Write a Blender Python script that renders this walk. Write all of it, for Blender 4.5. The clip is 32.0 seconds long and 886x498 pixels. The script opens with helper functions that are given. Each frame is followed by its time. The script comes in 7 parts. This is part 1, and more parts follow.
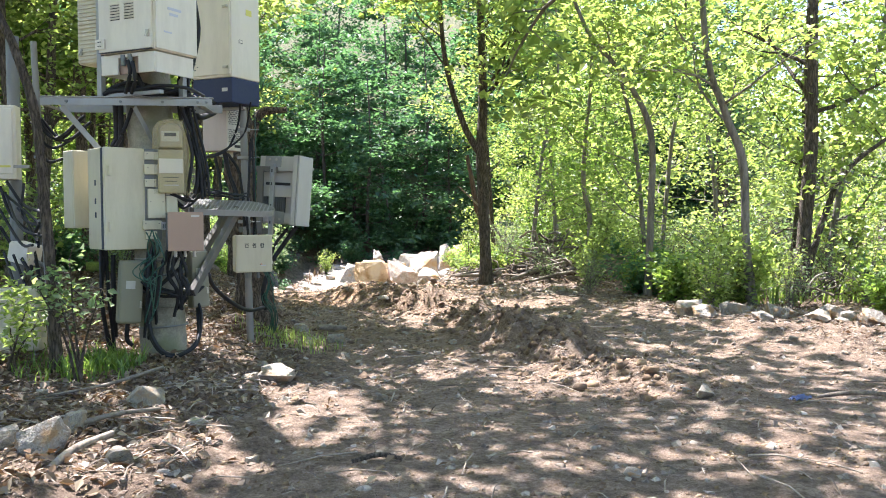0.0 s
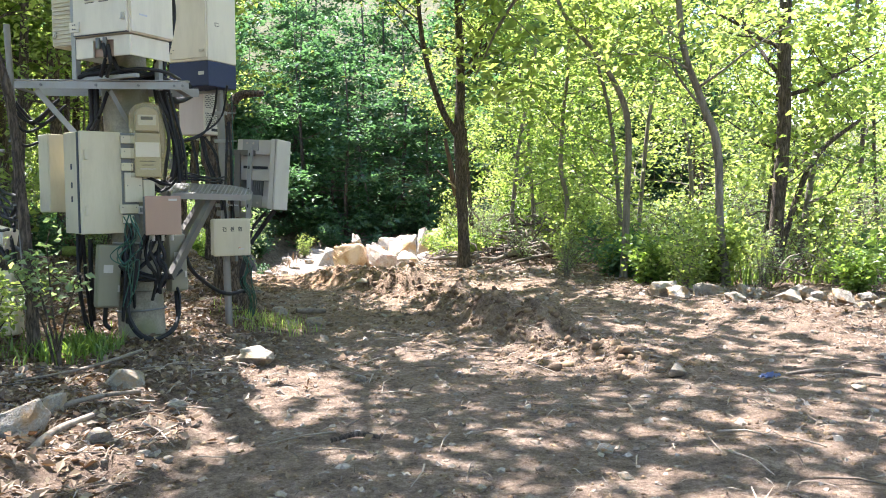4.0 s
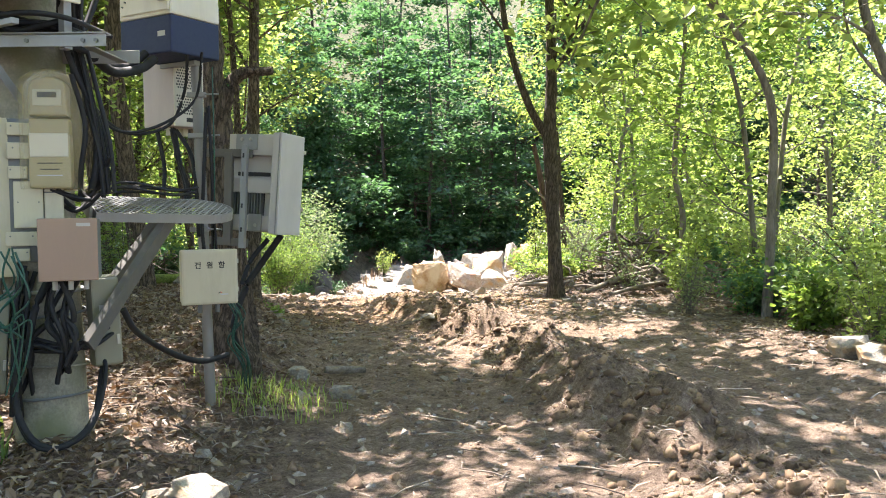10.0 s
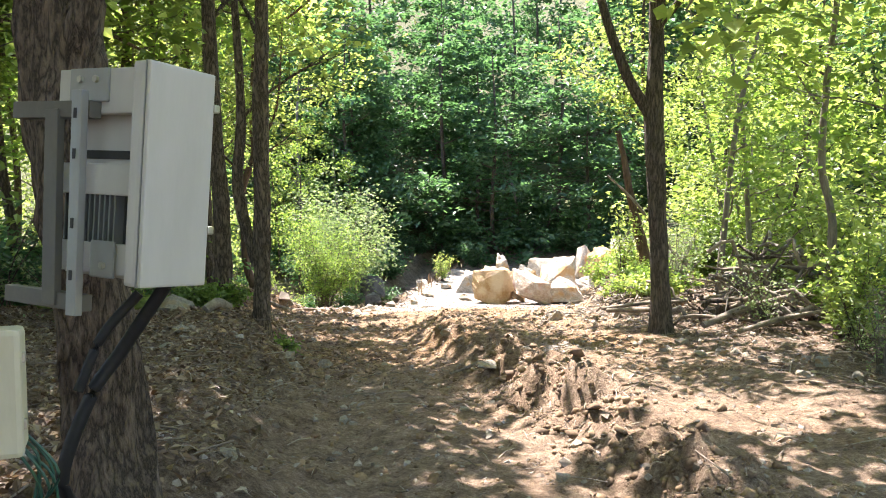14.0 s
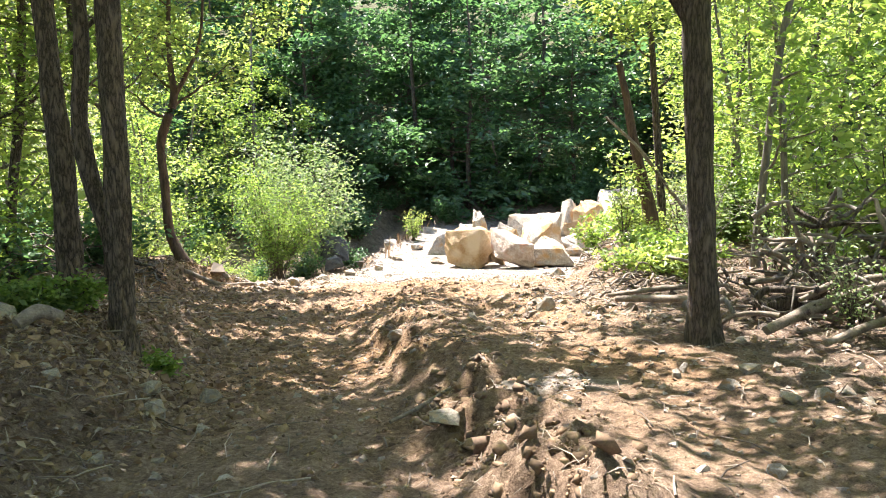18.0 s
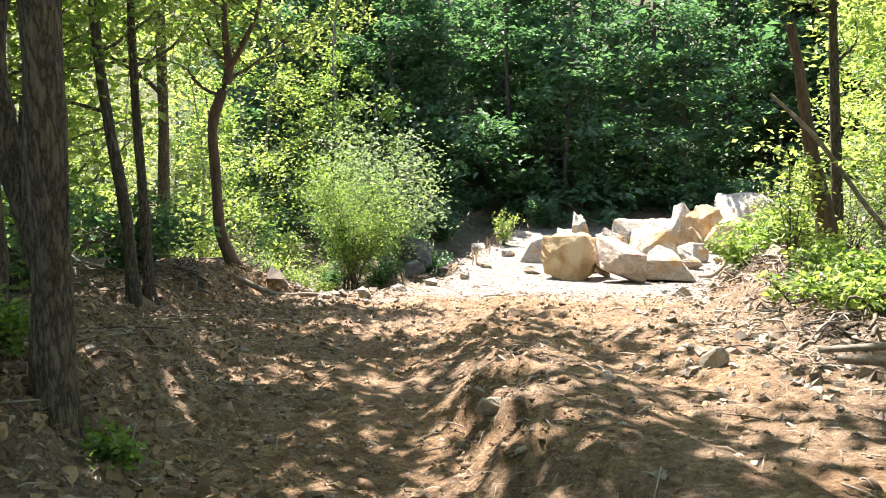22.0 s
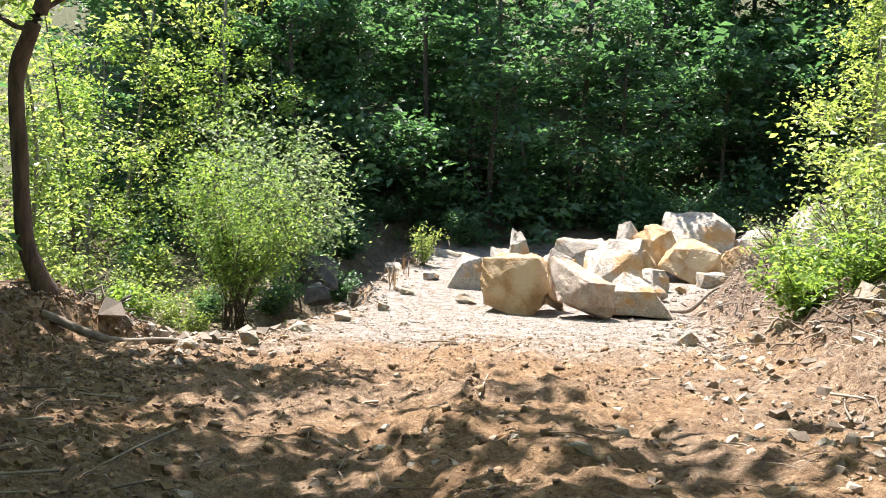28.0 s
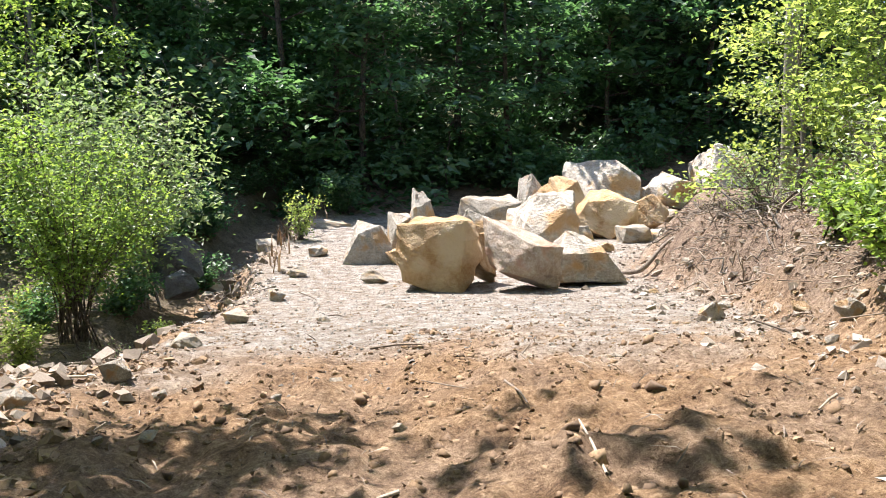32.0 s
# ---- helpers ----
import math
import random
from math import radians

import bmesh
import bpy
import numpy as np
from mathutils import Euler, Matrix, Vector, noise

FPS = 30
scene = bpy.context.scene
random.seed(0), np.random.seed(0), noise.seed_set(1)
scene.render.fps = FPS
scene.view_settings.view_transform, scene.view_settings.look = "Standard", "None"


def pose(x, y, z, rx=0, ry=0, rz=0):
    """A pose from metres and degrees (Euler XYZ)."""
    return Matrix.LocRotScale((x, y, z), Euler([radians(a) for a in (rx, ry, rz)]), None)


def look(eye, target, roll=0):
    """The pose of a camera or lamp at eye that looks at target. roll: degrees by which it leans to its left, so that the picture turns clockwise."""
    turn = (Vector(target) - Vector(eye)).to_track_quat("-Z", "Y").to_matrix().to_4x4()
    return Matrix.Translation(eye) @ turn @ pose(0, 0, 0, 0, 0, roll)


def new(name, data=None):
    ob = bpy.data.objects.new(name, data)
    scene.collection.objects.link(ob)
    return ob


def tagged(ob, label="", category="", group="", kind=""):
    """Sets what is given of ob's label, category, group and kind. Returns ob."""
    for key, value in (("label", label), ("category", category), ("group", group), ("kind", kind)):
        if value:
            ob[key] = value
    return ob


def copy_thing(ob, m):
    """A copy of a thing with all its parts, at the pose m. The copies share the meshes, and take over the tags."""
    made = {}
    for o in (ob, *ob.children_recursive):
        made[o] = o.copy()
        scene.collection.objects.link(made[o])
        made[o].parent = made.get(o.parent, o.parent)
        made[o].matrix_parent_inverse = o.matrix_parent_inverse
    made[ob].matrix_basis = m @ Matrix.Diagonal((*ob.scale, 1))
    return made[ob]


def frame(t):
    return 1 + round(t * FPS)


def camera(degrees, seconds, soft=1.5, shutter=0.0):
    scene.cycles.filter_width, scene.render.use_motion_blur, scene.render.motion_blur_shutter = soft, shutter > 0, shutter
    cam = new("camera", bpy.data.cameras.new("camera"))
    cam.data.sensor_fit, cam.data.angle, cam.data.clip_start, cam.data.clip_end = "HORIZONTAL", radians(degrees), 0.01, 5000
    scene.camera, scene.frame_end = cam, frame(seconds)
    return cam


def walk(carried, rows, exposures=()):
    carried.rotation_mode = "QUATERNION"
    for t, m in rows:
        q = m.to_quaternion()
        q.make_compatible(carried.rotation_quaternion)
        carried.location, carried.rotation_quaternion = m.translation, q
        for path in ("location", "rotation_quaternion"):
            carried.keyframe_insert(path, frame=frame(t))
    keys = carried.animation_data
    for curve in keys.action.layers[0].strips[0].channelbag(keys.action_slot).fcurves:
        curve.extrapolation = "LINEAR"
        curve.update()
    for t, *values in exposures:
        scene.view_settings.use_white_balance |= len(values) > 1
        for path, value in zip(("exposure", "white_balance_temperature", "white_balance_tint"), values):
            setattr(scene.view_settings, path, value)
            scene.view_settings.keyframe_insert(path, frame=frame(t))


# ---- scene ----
SOFT = 1.0
cam = camera(55.2, 32.0, SOFT)
PATH = [
    (0, (-0.000, 0.000, 1.351), (0.151, 1.992, 1.261), -0.1),
    (0.5, (0.010, 0.008, 1.361), (0.172, 1.999, 1.275), -0.2),
    (1, (-0.003, -0.035, 1.350), (0.175, 1.955, 1.257), -0.2),
    (1.5, (0.008, -0.013, 1.354), (0.213, 1.974, 1.251), -0.1),
    (2, (0.018, 0.008, 1.361), (0.239, 1.993, 1.253), 0.0),
    (2.5, (0.013, 0.016, 1.357), (0.210, 2.004, 1.246), 0.2),
    (4.5, (0.007, -0.090, 1.348), (0.219, 1.894, 1.215), -0.6),
    (5, (0.014, -0.092, 1.350), (0.252, 1.889, 1.217), -0.8),
    (5.5, (0.007, -0.066, 1.347), (0.251, 1.916, 1.222), -1.2),
    (6, (0.037, 0.057, 1.344), (0.242, 2.043, 1.216), -1.1),
    (6.5, (0.145, 0.285, 1.354), (0.269, 2.276, 1.206), -0.9),
    (7, (0.176, 0.555, 1.369), (0.253, 2.546, 1.191), -0.9),
    (7.5, (0.152, 0.879, 1.377), (0.197, 2.870, 1.196), -0.7),
    (8, (0.236, 1.208, 1.383), (0.219, 3.204, 1.256), 0.2),
    (8.5, (0.291, 1.558, 1.359), (0.269, 3.557, 1.279), 0.5),
    (9, (0.299, 1.972, 1.341), (0.296, 3.971, 1.269), -0.0),
    (9.5, (0.393, 2.482, 1.377), (0.388, 4.481, 1.292), -0.6),
    (10, (0.384, 2.954, 1.390), (0.371, 4.952, 1.290), -0.5),
    (10.5, (0.414, 3.419, 1.437), (0.348, 5.416, 1.353), 0.3),
    (11, (0.446, 3.828, 1.476), (0.312, 5.823, 1.420), 0.9),
    (11.5, (0.420, 4.265, 1.491), (0.232, 6.256, 1.449), 0.9),
    (12, (0.451, 4.770, 1.469), (0.221, 6.756, 1.409), 0.4),
    (12.5, (0.425, 5.218, 1.458), (0.186, 7.202, 1.375), -0.3),
    (13, (0.432, 5.609, 1.467), (0.197, 7.592, 1.366), -0.7),
    (13.5, (0.400, 6.047, 1.478), (0.185, 8.033, 1.380), -0.2),
    (14, (0.343, 6.529, 1.463), (0.180, 8.520, 1.358), -0.5),
    (14.5, (0.356, 7.001, 1.432), (0.267, 8.997, 1.324), -0.4),
    (16.5, (0.355, 8.918, 1.47), (0.322, 10.912, 1.321), -2.5),
    (17, (0.383, 9.336, 1.476), (0.308, 11.328, 1.321), -2.0),
    (17.5, (0.358, 9.729, 1.459), (0.26, 11.717, 1.271), -1.4),
    (18, (0.403, 10.02, 1.474), (0.286, 12.004, 1.252), -1.2),
    (18.5, (0.463, 10.433, 1.516), (0.27, 12.414, 1.311), -0.7),
    (19, (0.413, 10.797, 1.485), (0.11, 12.765, 1.306), -0.6),
    (19.5, (0.418, 11.151, 1.47), (0.022, 13.106, 1.323), -0.3),
    (20, (0.415, 11.506, 1.436), (-0.034, 13.45, 1.3), 0.8),
    (20.5, (0.337, 11.916, 1.409), (-0.119, 13.858, 1.266), 1.9),
    (21, (0.275, 12.287, 1.371), (-0.183, 14.228, 1.219), 1.7),
    (21.5, (0.079, 12.732, 1.309), (-0.329, 14.682, 1.133), 0.8),
    (22, (-0.041, 13.148, 1.266), (-0.359, 15.111, 1.049), -0.2),
    (22.5, (-0.169, 13.479, 1.227), (-0.421, 15.447, 0.975), -0.3),
    (23, (-0.29, 13.841, 1.196), (-0.515, 15.808, 0.917), 0.4),
    (23.5, (-0.345, 14.278, 1.18), (-0.543, 16.248, 0.902), 1.0),
    (24, (-0.453, 14.685, 1.185), (-0.621, 16.662, 0.931), 1.1),
    (24.5, (-0.495, 15.096, 1.157), (-0.635, 17.077, 0.918), 0.7),
    (25, (-0.595, 15.483, 1.136), (-0.714, 17.468, 0.93), 0.7),
    (25.5, (-0.677, 15.858, 1.083), (-0.812, 17.846, 0.911), 1.1),
    (27.5, (-1.069, 17.298, 0.895), (-1.174, 19.287, 0.714), 2.3),
    (28, (-1.161, 17.718, 0.897), (-1.233, 19.709, 0.72), 1.9),
    (28.5, (-1.296, 18.26, 0.854), (-1.364, 20.251, 0.685), 1.7),
    (29, (-1.419, 18.709, 0.8), (-1.481, 20.7, 0.624), 1.1),
    (29.5, (-1.631, 19.186, 0.784), (-1.672, 21.176, 0.59), 0.2),
    (30, (-1.805, 19.559, 0.754), (-1.809, 21.549, 0.553), -0.4),
    (30.5, (-1.985, 19.917, 0.726), (-1.921, 21.904, 0.508), -0.6),
    (31, (-2.127, 20.322, 0.691), (-1.982, 22.304, 0.464), -0.6),
    (31.5, (-2.212, 20.699, 0.655), (-1.997, 22.676, 0.443), -0.9),
    (32, (-2.326, 21.131, 0.55), (-2.023, 23.092, 0.3), -0.9),
]
walk(cam, [(t, look(eye, target, roll)) for t, eye, target, roll in PATH], [(0, 2.52, 6000, 18), (14, 2.6, 6500, 18), (20, 2.42, 6500, 15), (28, 1.95, 6400, 14), (32, 1.75, 6350, 15)])

# ---- world and sun ----
SUN_EL, SUN_AZ = 62.0, -28.0      # degrees; azimuth measured from +y towards +x
world = bpy.data.worlds.new("sky")
scene.world = world
world.use_nodes = True
wn = world.node_tree.nodes
sky = wn.new("ShaderNodeTexSky")
sky.sky_type, sky.sun_disc = "NISHITA", False
sky.sun_elevation, sky.sun_rotation = radians(SUN_EL), radians(SUN_AZ)
wn["Background"].inputs["Strength"].default_value = 0.1
world.node_tree.links.new(sky.outputs["Color"], wn["Background"].inputs["Color"])
sun = new("sun", bpy.data.lights.new("sun", "SUN"))
sun.data.energy, sun.data.angle, sun.data.color = 5.0, radians(0.5), (1.0, 0.94, 0.86)
sun_from = Vector((math.sin(radians(SUN_AZ)) * math.cos(radians(SUN_EL)), math.cos(radians(SUN_AZ)) * math.cos(radians(SUN_EL)), math.sin(radians(SUN_EL))))
sun.matrix_world = look(sun_from * 100, (0, 0, 0))

# ---- materials ----


def material(name):
    m = bpy.data.materials.new(name)
    m.use_nodes = True
    return m, m.node_tree.nodes, m.node_tree.links, m.node_tree.nodes["Principled BSDF"]


def noise_node(n, l, scale, detail=4.0, rough=0.6, coord=None):
    t = n.new("ShaderNodeTexNoise")
    t.inputs["Scale"].default_value, t.inputs["Detail"].default_value, t.inputs["Roughness"].default_value = scale, detail, rough
    if coord is not None:
        l.new(coord, t.inputs["Vector"])
    return t.outputs["Fac"]


def ramp(n, l, fac, stops):
    r = n.new("ShaderNodeValToRGB")
    els = r.color_ramp.elements
    while len(els) < len(stops):
        els.new(0.5)
    for e, (p, c) in zip(els, stops):
        e.position, e.color = p, (*c, 1)
    l.new(fac, r.inputs["Fac"])
    return r.outputs["Color"]


def mix(n, l, fac, a, b, blend="MIX"):
    m = n.new("ShaderNodeMix")
    m.data_type, m.blend_type = "RGBA", blend
    for sock, v in ((m.inputs[0], fac), (m.inputs[6], a), (m.inputs[7], b)):
        if isinstance(v, (int, float)):
            sock.default_value = v
        elif isinstance(v, tuple):
            sock.default_value = (*v, 1)
        else:
            l.new(v, sock)
    return m.outputs[2]


def math_node(n, l, op, a, b=0.0, clamp=False):
    m = n.new("ShaderNodeMath")
    m.operation, m.use_clamp = op, clamp
    for sock, v in zip(m.inputs, (a, b)):
        if isinstance(v, (int, float)):
            sock.default_value = v
        else:
            l.new(v, sock)
    return m.outputs[0]


def bump(n, l, bsdf, height, strength, distance):
    b = n.new("ShaderNodeBump")
    b.inputs["Strength"].default_value, b.inputs["Distance"].default_value = strength, distance
    l.new(height, b.inputs["Height"])
    l.new(b.outputs["Normal"], bsdf.inputs["Normal"])


def world_pos(n):
    return n.new("ShaderNodeNewGeometry").outputs["Position"]


def obj_pos(n):
    return n.new("ShaderNodeTexCoord").outputs["Object"]


def rough_surface(name, dark, light, scale, rough=0.9, relief=0.3, depth=0.01, fine=None, metal=0.0, stain=None, stretch=1.0):
    """A mottled surface: broad patches, fine grain and relief; stain: a third colour in scattered blotches."""
    m, n, l, b = material(name)
    pos = obj_pos(n)
    if stretch != 1.0:
        mapped = n.new("ShaderNodeMapping")
        mapped.inputs["Scale"].default_value = (1.0, 1.0, stretch)
        l.new(pos, mapped.inputs["Vector"])
        pos = mapped.outputs["Vector"]
    wide, grain = noise_node(n, l, scale, 5, 0.65, pos), noise_node(n, l, fine or scale * 9, 6, 0.7, pos)
    both = math_node(n, l, "ADD", math_node(n, l, "MULTIPLY", wide, 0.6), math_node(n, l, "MULTIPLY", grain, 0.4))
    col = ramp(n, l, both, [(0.38, dark), (0.61, light)])
    if stain:
        col = mix(n, l, ramp(n, l, noise_node(n, l, scale * 0.55, 3, 0.6, pos), [(0.5, (0, 0, 0)), (0.62, (0.85, 0.85, 0.85))]), col, stain)
    rnd = n.new("ShaderNodeObjectInfo").outputs["Random"]
    col = mix(n, l, 1.0, col, ramp(n, l, rnd, [(0.0, (0.82, 0.82, 0.82)), (1.0, (1.0, 1.0, 1.0))]), "MULTIPLY")
    l.new(col, b.inputs["Base Color"])
    b.inputs["Roughness"].default_value, b.inputs["Metallic"].default_value = rough, metal
    bump(n, l, b, both, relief, depth)
    return m


def leaf_material(name, stops, through_col, share=0.45):
    m, n, l, b = material(name)
    n.remove(b)
    geo = n.new("ShaderNodeNewGeometry")
    col = ramp(n, l, geo.outputs["Random Per Island"], stops)
    vein = noise_node(n, l, 1.3, 2, 0.5, geo.outputs["Position"])
    col = mix(n, l, 1.0, col, ramp(n, l, vein, [(0.3, (0.72, 0.78, 0.72)), (0.7, (1.0, 1.0, 1.0))]), "MULTIPLY")
    dif, tra, gls = n.new("ShaderNodeBsdfDiffuse"), n.new("ShaderNodeBsdfTranslucent"), n.new("ShaderNodeBsdfGlossy")
    l.new(col, dif.inputs["Color"])
    l.new(mix(n, l, 1.0, col, through_col, "MULTIPLY"), tra.inputs["Color"])
    gls.inputs["Roughness"].default_value = 0.45
    gls.inputs["Color"].default_value = (0.5, 0.5, 0.5, 1)
    a, c = n.new("ShaderNodeMixShader"), n.new("ShaderNodeMixShader")
    a.inputs[0].default_value, c.inputs[0].default_value = share, 0.06
    l.new(dif.outputs[0], a.inputs[1]), l.new(tra.outputs[0], a.inputs[2])
    l.new(a.outputs[0], c.inputs[1]), l.new(gls.outputs[0], c.inputs[2])
    l.new(c.outputs[0], n["Material Output"].inputs["Surface"])
    return m


def paint(name, col, rough=0.45, metal=0.0, dirt=0.25, scale=6.0, grime=(0.2, 0.17, 0.12)):
    """Factory paint or bare metal with faint dust, streaks and orange-peel."""
    m, n, l, b = material(name)
    pos = obj_pos(n)
    mapped = n.new("ShaderNodeMapping")
    mapped.inputs["Scale"].default_value = (1.0, 1.0, 0.25)
    l.new(pos, mapped.inputs["Vector"])
    streak = noise_node(n, l, scale, 6, 0.7, mapped.outputs["Vector"])
    f = ramp(n, l, streak, [(0.45, (0, 0, 0)), (0.8, (dirt, dirt, dirt))])
    l.new(mix(n, l, f, col, grime), b.inputs["Base Color"])
    r = n.new("ShaderNodeMapRange")
    r.inputs["To Min"].default_value, r.inputs["To Max"].default_value = rough * 0.8, min(1.0, rough * 1.3)
    l.new(noise_node(n, l, 40, 4, 0.6, pos), r.inputs["Value"])
    l.new(r.outputs[0], b.inputs["Roughness"])
    b.inputs["Metallic"].default_value = metal
    bump(n, l, b, noise_node(n, l, 120, 2, 0.5, pos), 0.05, 0.002)
    return m


def bark(name, dark, light, scale=20, stretch=0.22, depth=0.05):
    """Furrowed bark: plates parted by dark cracks that run along the stem."""
    m, n, l, b = material(name)
    mapped = n.new("ShaderNodeMapping")
    mapped.inputs["Scale"].default_value = (1.0, 1.0, stretch)
    l.new(obj_pos(n), mapped.inputs["Vector"])
    base, grain = noise_node(n, l, scale, 5, 0.6, mapped.outputs["Vector"]), noise_node(n, l, scale * 6, 5, 0.7, mapped.outputs["Vector"])
    crack = math_node(n, l, "ABSOLUTE", math_node(n, l, "SUBTRACT", base, 0.5))
    plate = math_node(n, l, "ADD", math_node(n, l, "MULTIPLY", crack, 4.5, True), math_node(n, l, "MULTIPLY", grain, 0.3))
    mid = tuple((p + 2 * q) / 3 * 0.8 for p, q in zip(dark, light))
    col = ramp(n, l, plate, [(0.12, dark), (0.4, mid), (0.85, light)])
    l.new(col, b.inputs["Base Color"])
    b.inputs["Roughness"].default_value = 0.95
    bump(n, l, b, plate, 1.0, depth)
    return m


BARK = bark("bark_brown", (0.03, 0.022, 0.016), (0.18, 0.14, 0.105), 24, 0.2, 0.035)
BARK_OLD = bark("bark_furrowed", (0.03, 0.02, 0.014), (0.25, 0.185, 0.13), 22, 0.24, 0.05)
BARK_GREY = rough_surface("bark_grey", (0.09, 0.08, 0.068), (0.25, 0.22, 0.185), 14, 0.95, 0.8, 0.02, 60, stretch=0.2)
BARK_RED = rough_surface("bark_reddish", (0.045, 0.028, 0.02), (0.16, 0.1, 0.07), 14, 0.95, 0.9, 0.02, 60, stretch=0.2)
DEADWOOD = rough_surface("dead_wood", (0.09, 0.07, 0.052), (0.3, 0.25, 0.195), 9, 0.95, 0.6, 0.015, 50)
STONE = rough_surface("pale_granite", (0.32, 0.28, 0.225), (0.66, 0.61, 0.53), 3.2, 0.92, 1.0, 0.12, 26, stain=(0.5, 0.29, 0.11))
STONE_OCHRE = rough_surface("ochre_granite", (0.36, 0.21, 0.085), (0.59, 0.43, 0.25), 2.6, 0.92, 1.0, 0.12, 26, stain=(0.6, 0.48, 0.32))
STONE_PINK = rough_surface("pinkish_granite", (0.34, 0.24, 0.17), (0.62, 0.54, 0.45), 4.0, 0.92, 1.0, 0.12, 40, stain=(0.45, 0.25, 0.16))
STONE_GREY = rough_surface("grey_stone", (0.17, 0.145, 0.11), (0.42, 0.375, 0.305), 5, 0.92, 0.8, 0.02, 40, stain=(0.32, 0.23, 0.13))
STONE_DARK = rough_surface("dark_grey_stone", (0.03, 0.032, 0.036), (0.13, 0.135, 0.14), 4, 0.6, 0.9, 0.05, 30)
GRAVEL = rough_surface("gravel_stone", (0.12, 0.115, 0.1), (0.3, 0.285, 0.26), 1.5, 0.92, 0.4, 0.01, 30)
LEAF_BRIGHT = leaf_material("leaf_fresh", [(0.0, (0.14, 0.21, 0.06)), (0.45, (0.24, 0.33, 0.1)), (1.0, (0.38, 0.47, 0.17))], (1.65, 1.5, 0.95), 0.6)
LEAF_MID = leaf_material("leaf_green", [(0.0, (0.1, 0.18, 0.045)), (0.6, (0.18, 0.28, 0.075)), (1.0, (0.27, 0.37, 0.11))], (1.6, 1.5, 0.8), 0.58)
# deeper green that also carries the shade of hillside and understory
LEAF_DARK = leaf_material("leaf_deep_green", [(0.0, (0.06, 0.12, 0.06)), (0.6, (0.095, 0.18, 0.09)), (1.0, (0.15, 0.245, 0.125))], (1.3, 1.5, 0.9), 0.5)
LEAF_SILVER = leaf_material("leaf_silvery", [(0.0, (0.16, 0.23, 0.1)), (1.0, (0.33, 0.39, 0.22))], (1.3, 1.4, 0.9), 0.5)
LITTER = leaf_material("fallen_leaf", [(0.0, (0.1, 0.06, 0.035)), (0.55, (0.22, 0.145, 0.09)), (1.0, (0.42, 0.33, 0.24))], (1.2, 0.9, 0.6), 0.15)


def island_surface(name, stops, rough=0.93):
    """Small loose pieces that each take a tone of their own."""
    m, n, l, b = material(name)
    geo = n.new("ShaderNodeNewGeometry")
    col = ramp(n, l, geo.outputs["Random Per Island"], stops)
    grain = noise_node(n, l, 60, 4, 0.7, geo.outputs["Position"])
    l.new(mix(n, l, 1.0, col, ramp(n, l, grain, [(0.35, (0.62, 0.6, 0.58)), (0.65, (1, 1, 1))]), "MULTIPLY"), b.inputs["Base Color"])
    b.inputs["Roughness"].default_value = rough
    return m


PEBBLE = island_surface("loose_stone", [(0.0, (0.14, 0.11, 0.08)), (0.5, (0.27, 0.225, 0.18)), (1.0, (0.46, 0.405, 0.34))])
CLOD = island_surface("soil_clod", [(0.0, (0.13, 0.085, 0.052)), (0.5, (0.2, 0.13, 0.075)), (1.0, (0.34, 0.235, 0.14))])
TWIG = island_surface("twig_wood", [(0.0, (0.11, 0.085, 0.065)), (0.6, (0.27, 0.22, 0.17)), (1.0, (0.45, 0.39, 0.31))])
MOSS = rough_surface("mossy_wood", (0.07, 0.1, 0.02), (0.3, 0.36, 0.08), 6, 0.95, 0.8, 0.02, 40)

# ---- shape of the ground ----


def lattice(ix, iy, seed):
    h = (ix.astype(np.int64) * 374761393 + iy.astype(np.int64) * 668265263 + seed * 974634777) & 0x7FFFFFFF
    h = ((h ^ (h >> 13)) * 1274126177) & 0x7FFFFFFF
    return ((h ^ (h >> 16)) & 0xFFFF) / 65535.0


def vnoise(x, y, seed=0):
    ix, iy = np.floor(x), np.floor(y)
    fx, fy = x - ix, y - iy
    fx, fy = fx * fx * (3 - 2 * fx), fy * fy * (3 - 2 * fy)
    a, b = lattice(ix, iy, seed), lattice(ix + 1, iy, seed)
    c, d = lattice(ix, iy + 1, seed), lattice(ix + 1, iy + 1, seed)
    return (a + (b - a) * fx) * (1 - fy) + (c + (d - c) * fx) * fy - 0.5


def fbm(x, y, octaves=4, seed=0):
    return sum(vnoise(x * 2**o + 17 * o, y * 2**o, seed + o) / 2**o for o in range(octaves))


def step(v, a, b):
    t = np.clip((v - a) / (b - a), 0, 1)
    return t * t * (3 - 2 * t)


def along(y, ys, vs):
    """A line through stations along the way, with its corners rounded."""
    return sum(np.interp(y + d, ys, vs) for d in (-1.2, -0.6, 0, 0.6, 1.2)) / 5


PROFILE = ((-60, 4, 8, 12, 14, 16, 19, 21.4, 24, 26, 28.2, 30, 34.5, 38, 42, 46, 50, 62, 95, 140, 400), (0, 0, -0.13, -0.23, -0.3, -0.44, -0.72, -0.83, -1.08, -1.13, -1.36, -1.46, -1.87, -1.84, -1.78, -1.6, -0.6, 5, 24, 40, 60))
LEFT_EDGE = ((-10, 0, 5, 8, 11, 14, 16.2, 17.6, 21, 24, 27.5, 29.8, 34, 40, 45, 50), (-1.6, -1.35, -0.95, -0.7, -1.05, -1.75, -2.1, -2.25, -3.4, -4.2, -4.5, -3.9, -3.6, -3.5, -2.6, -1.5))
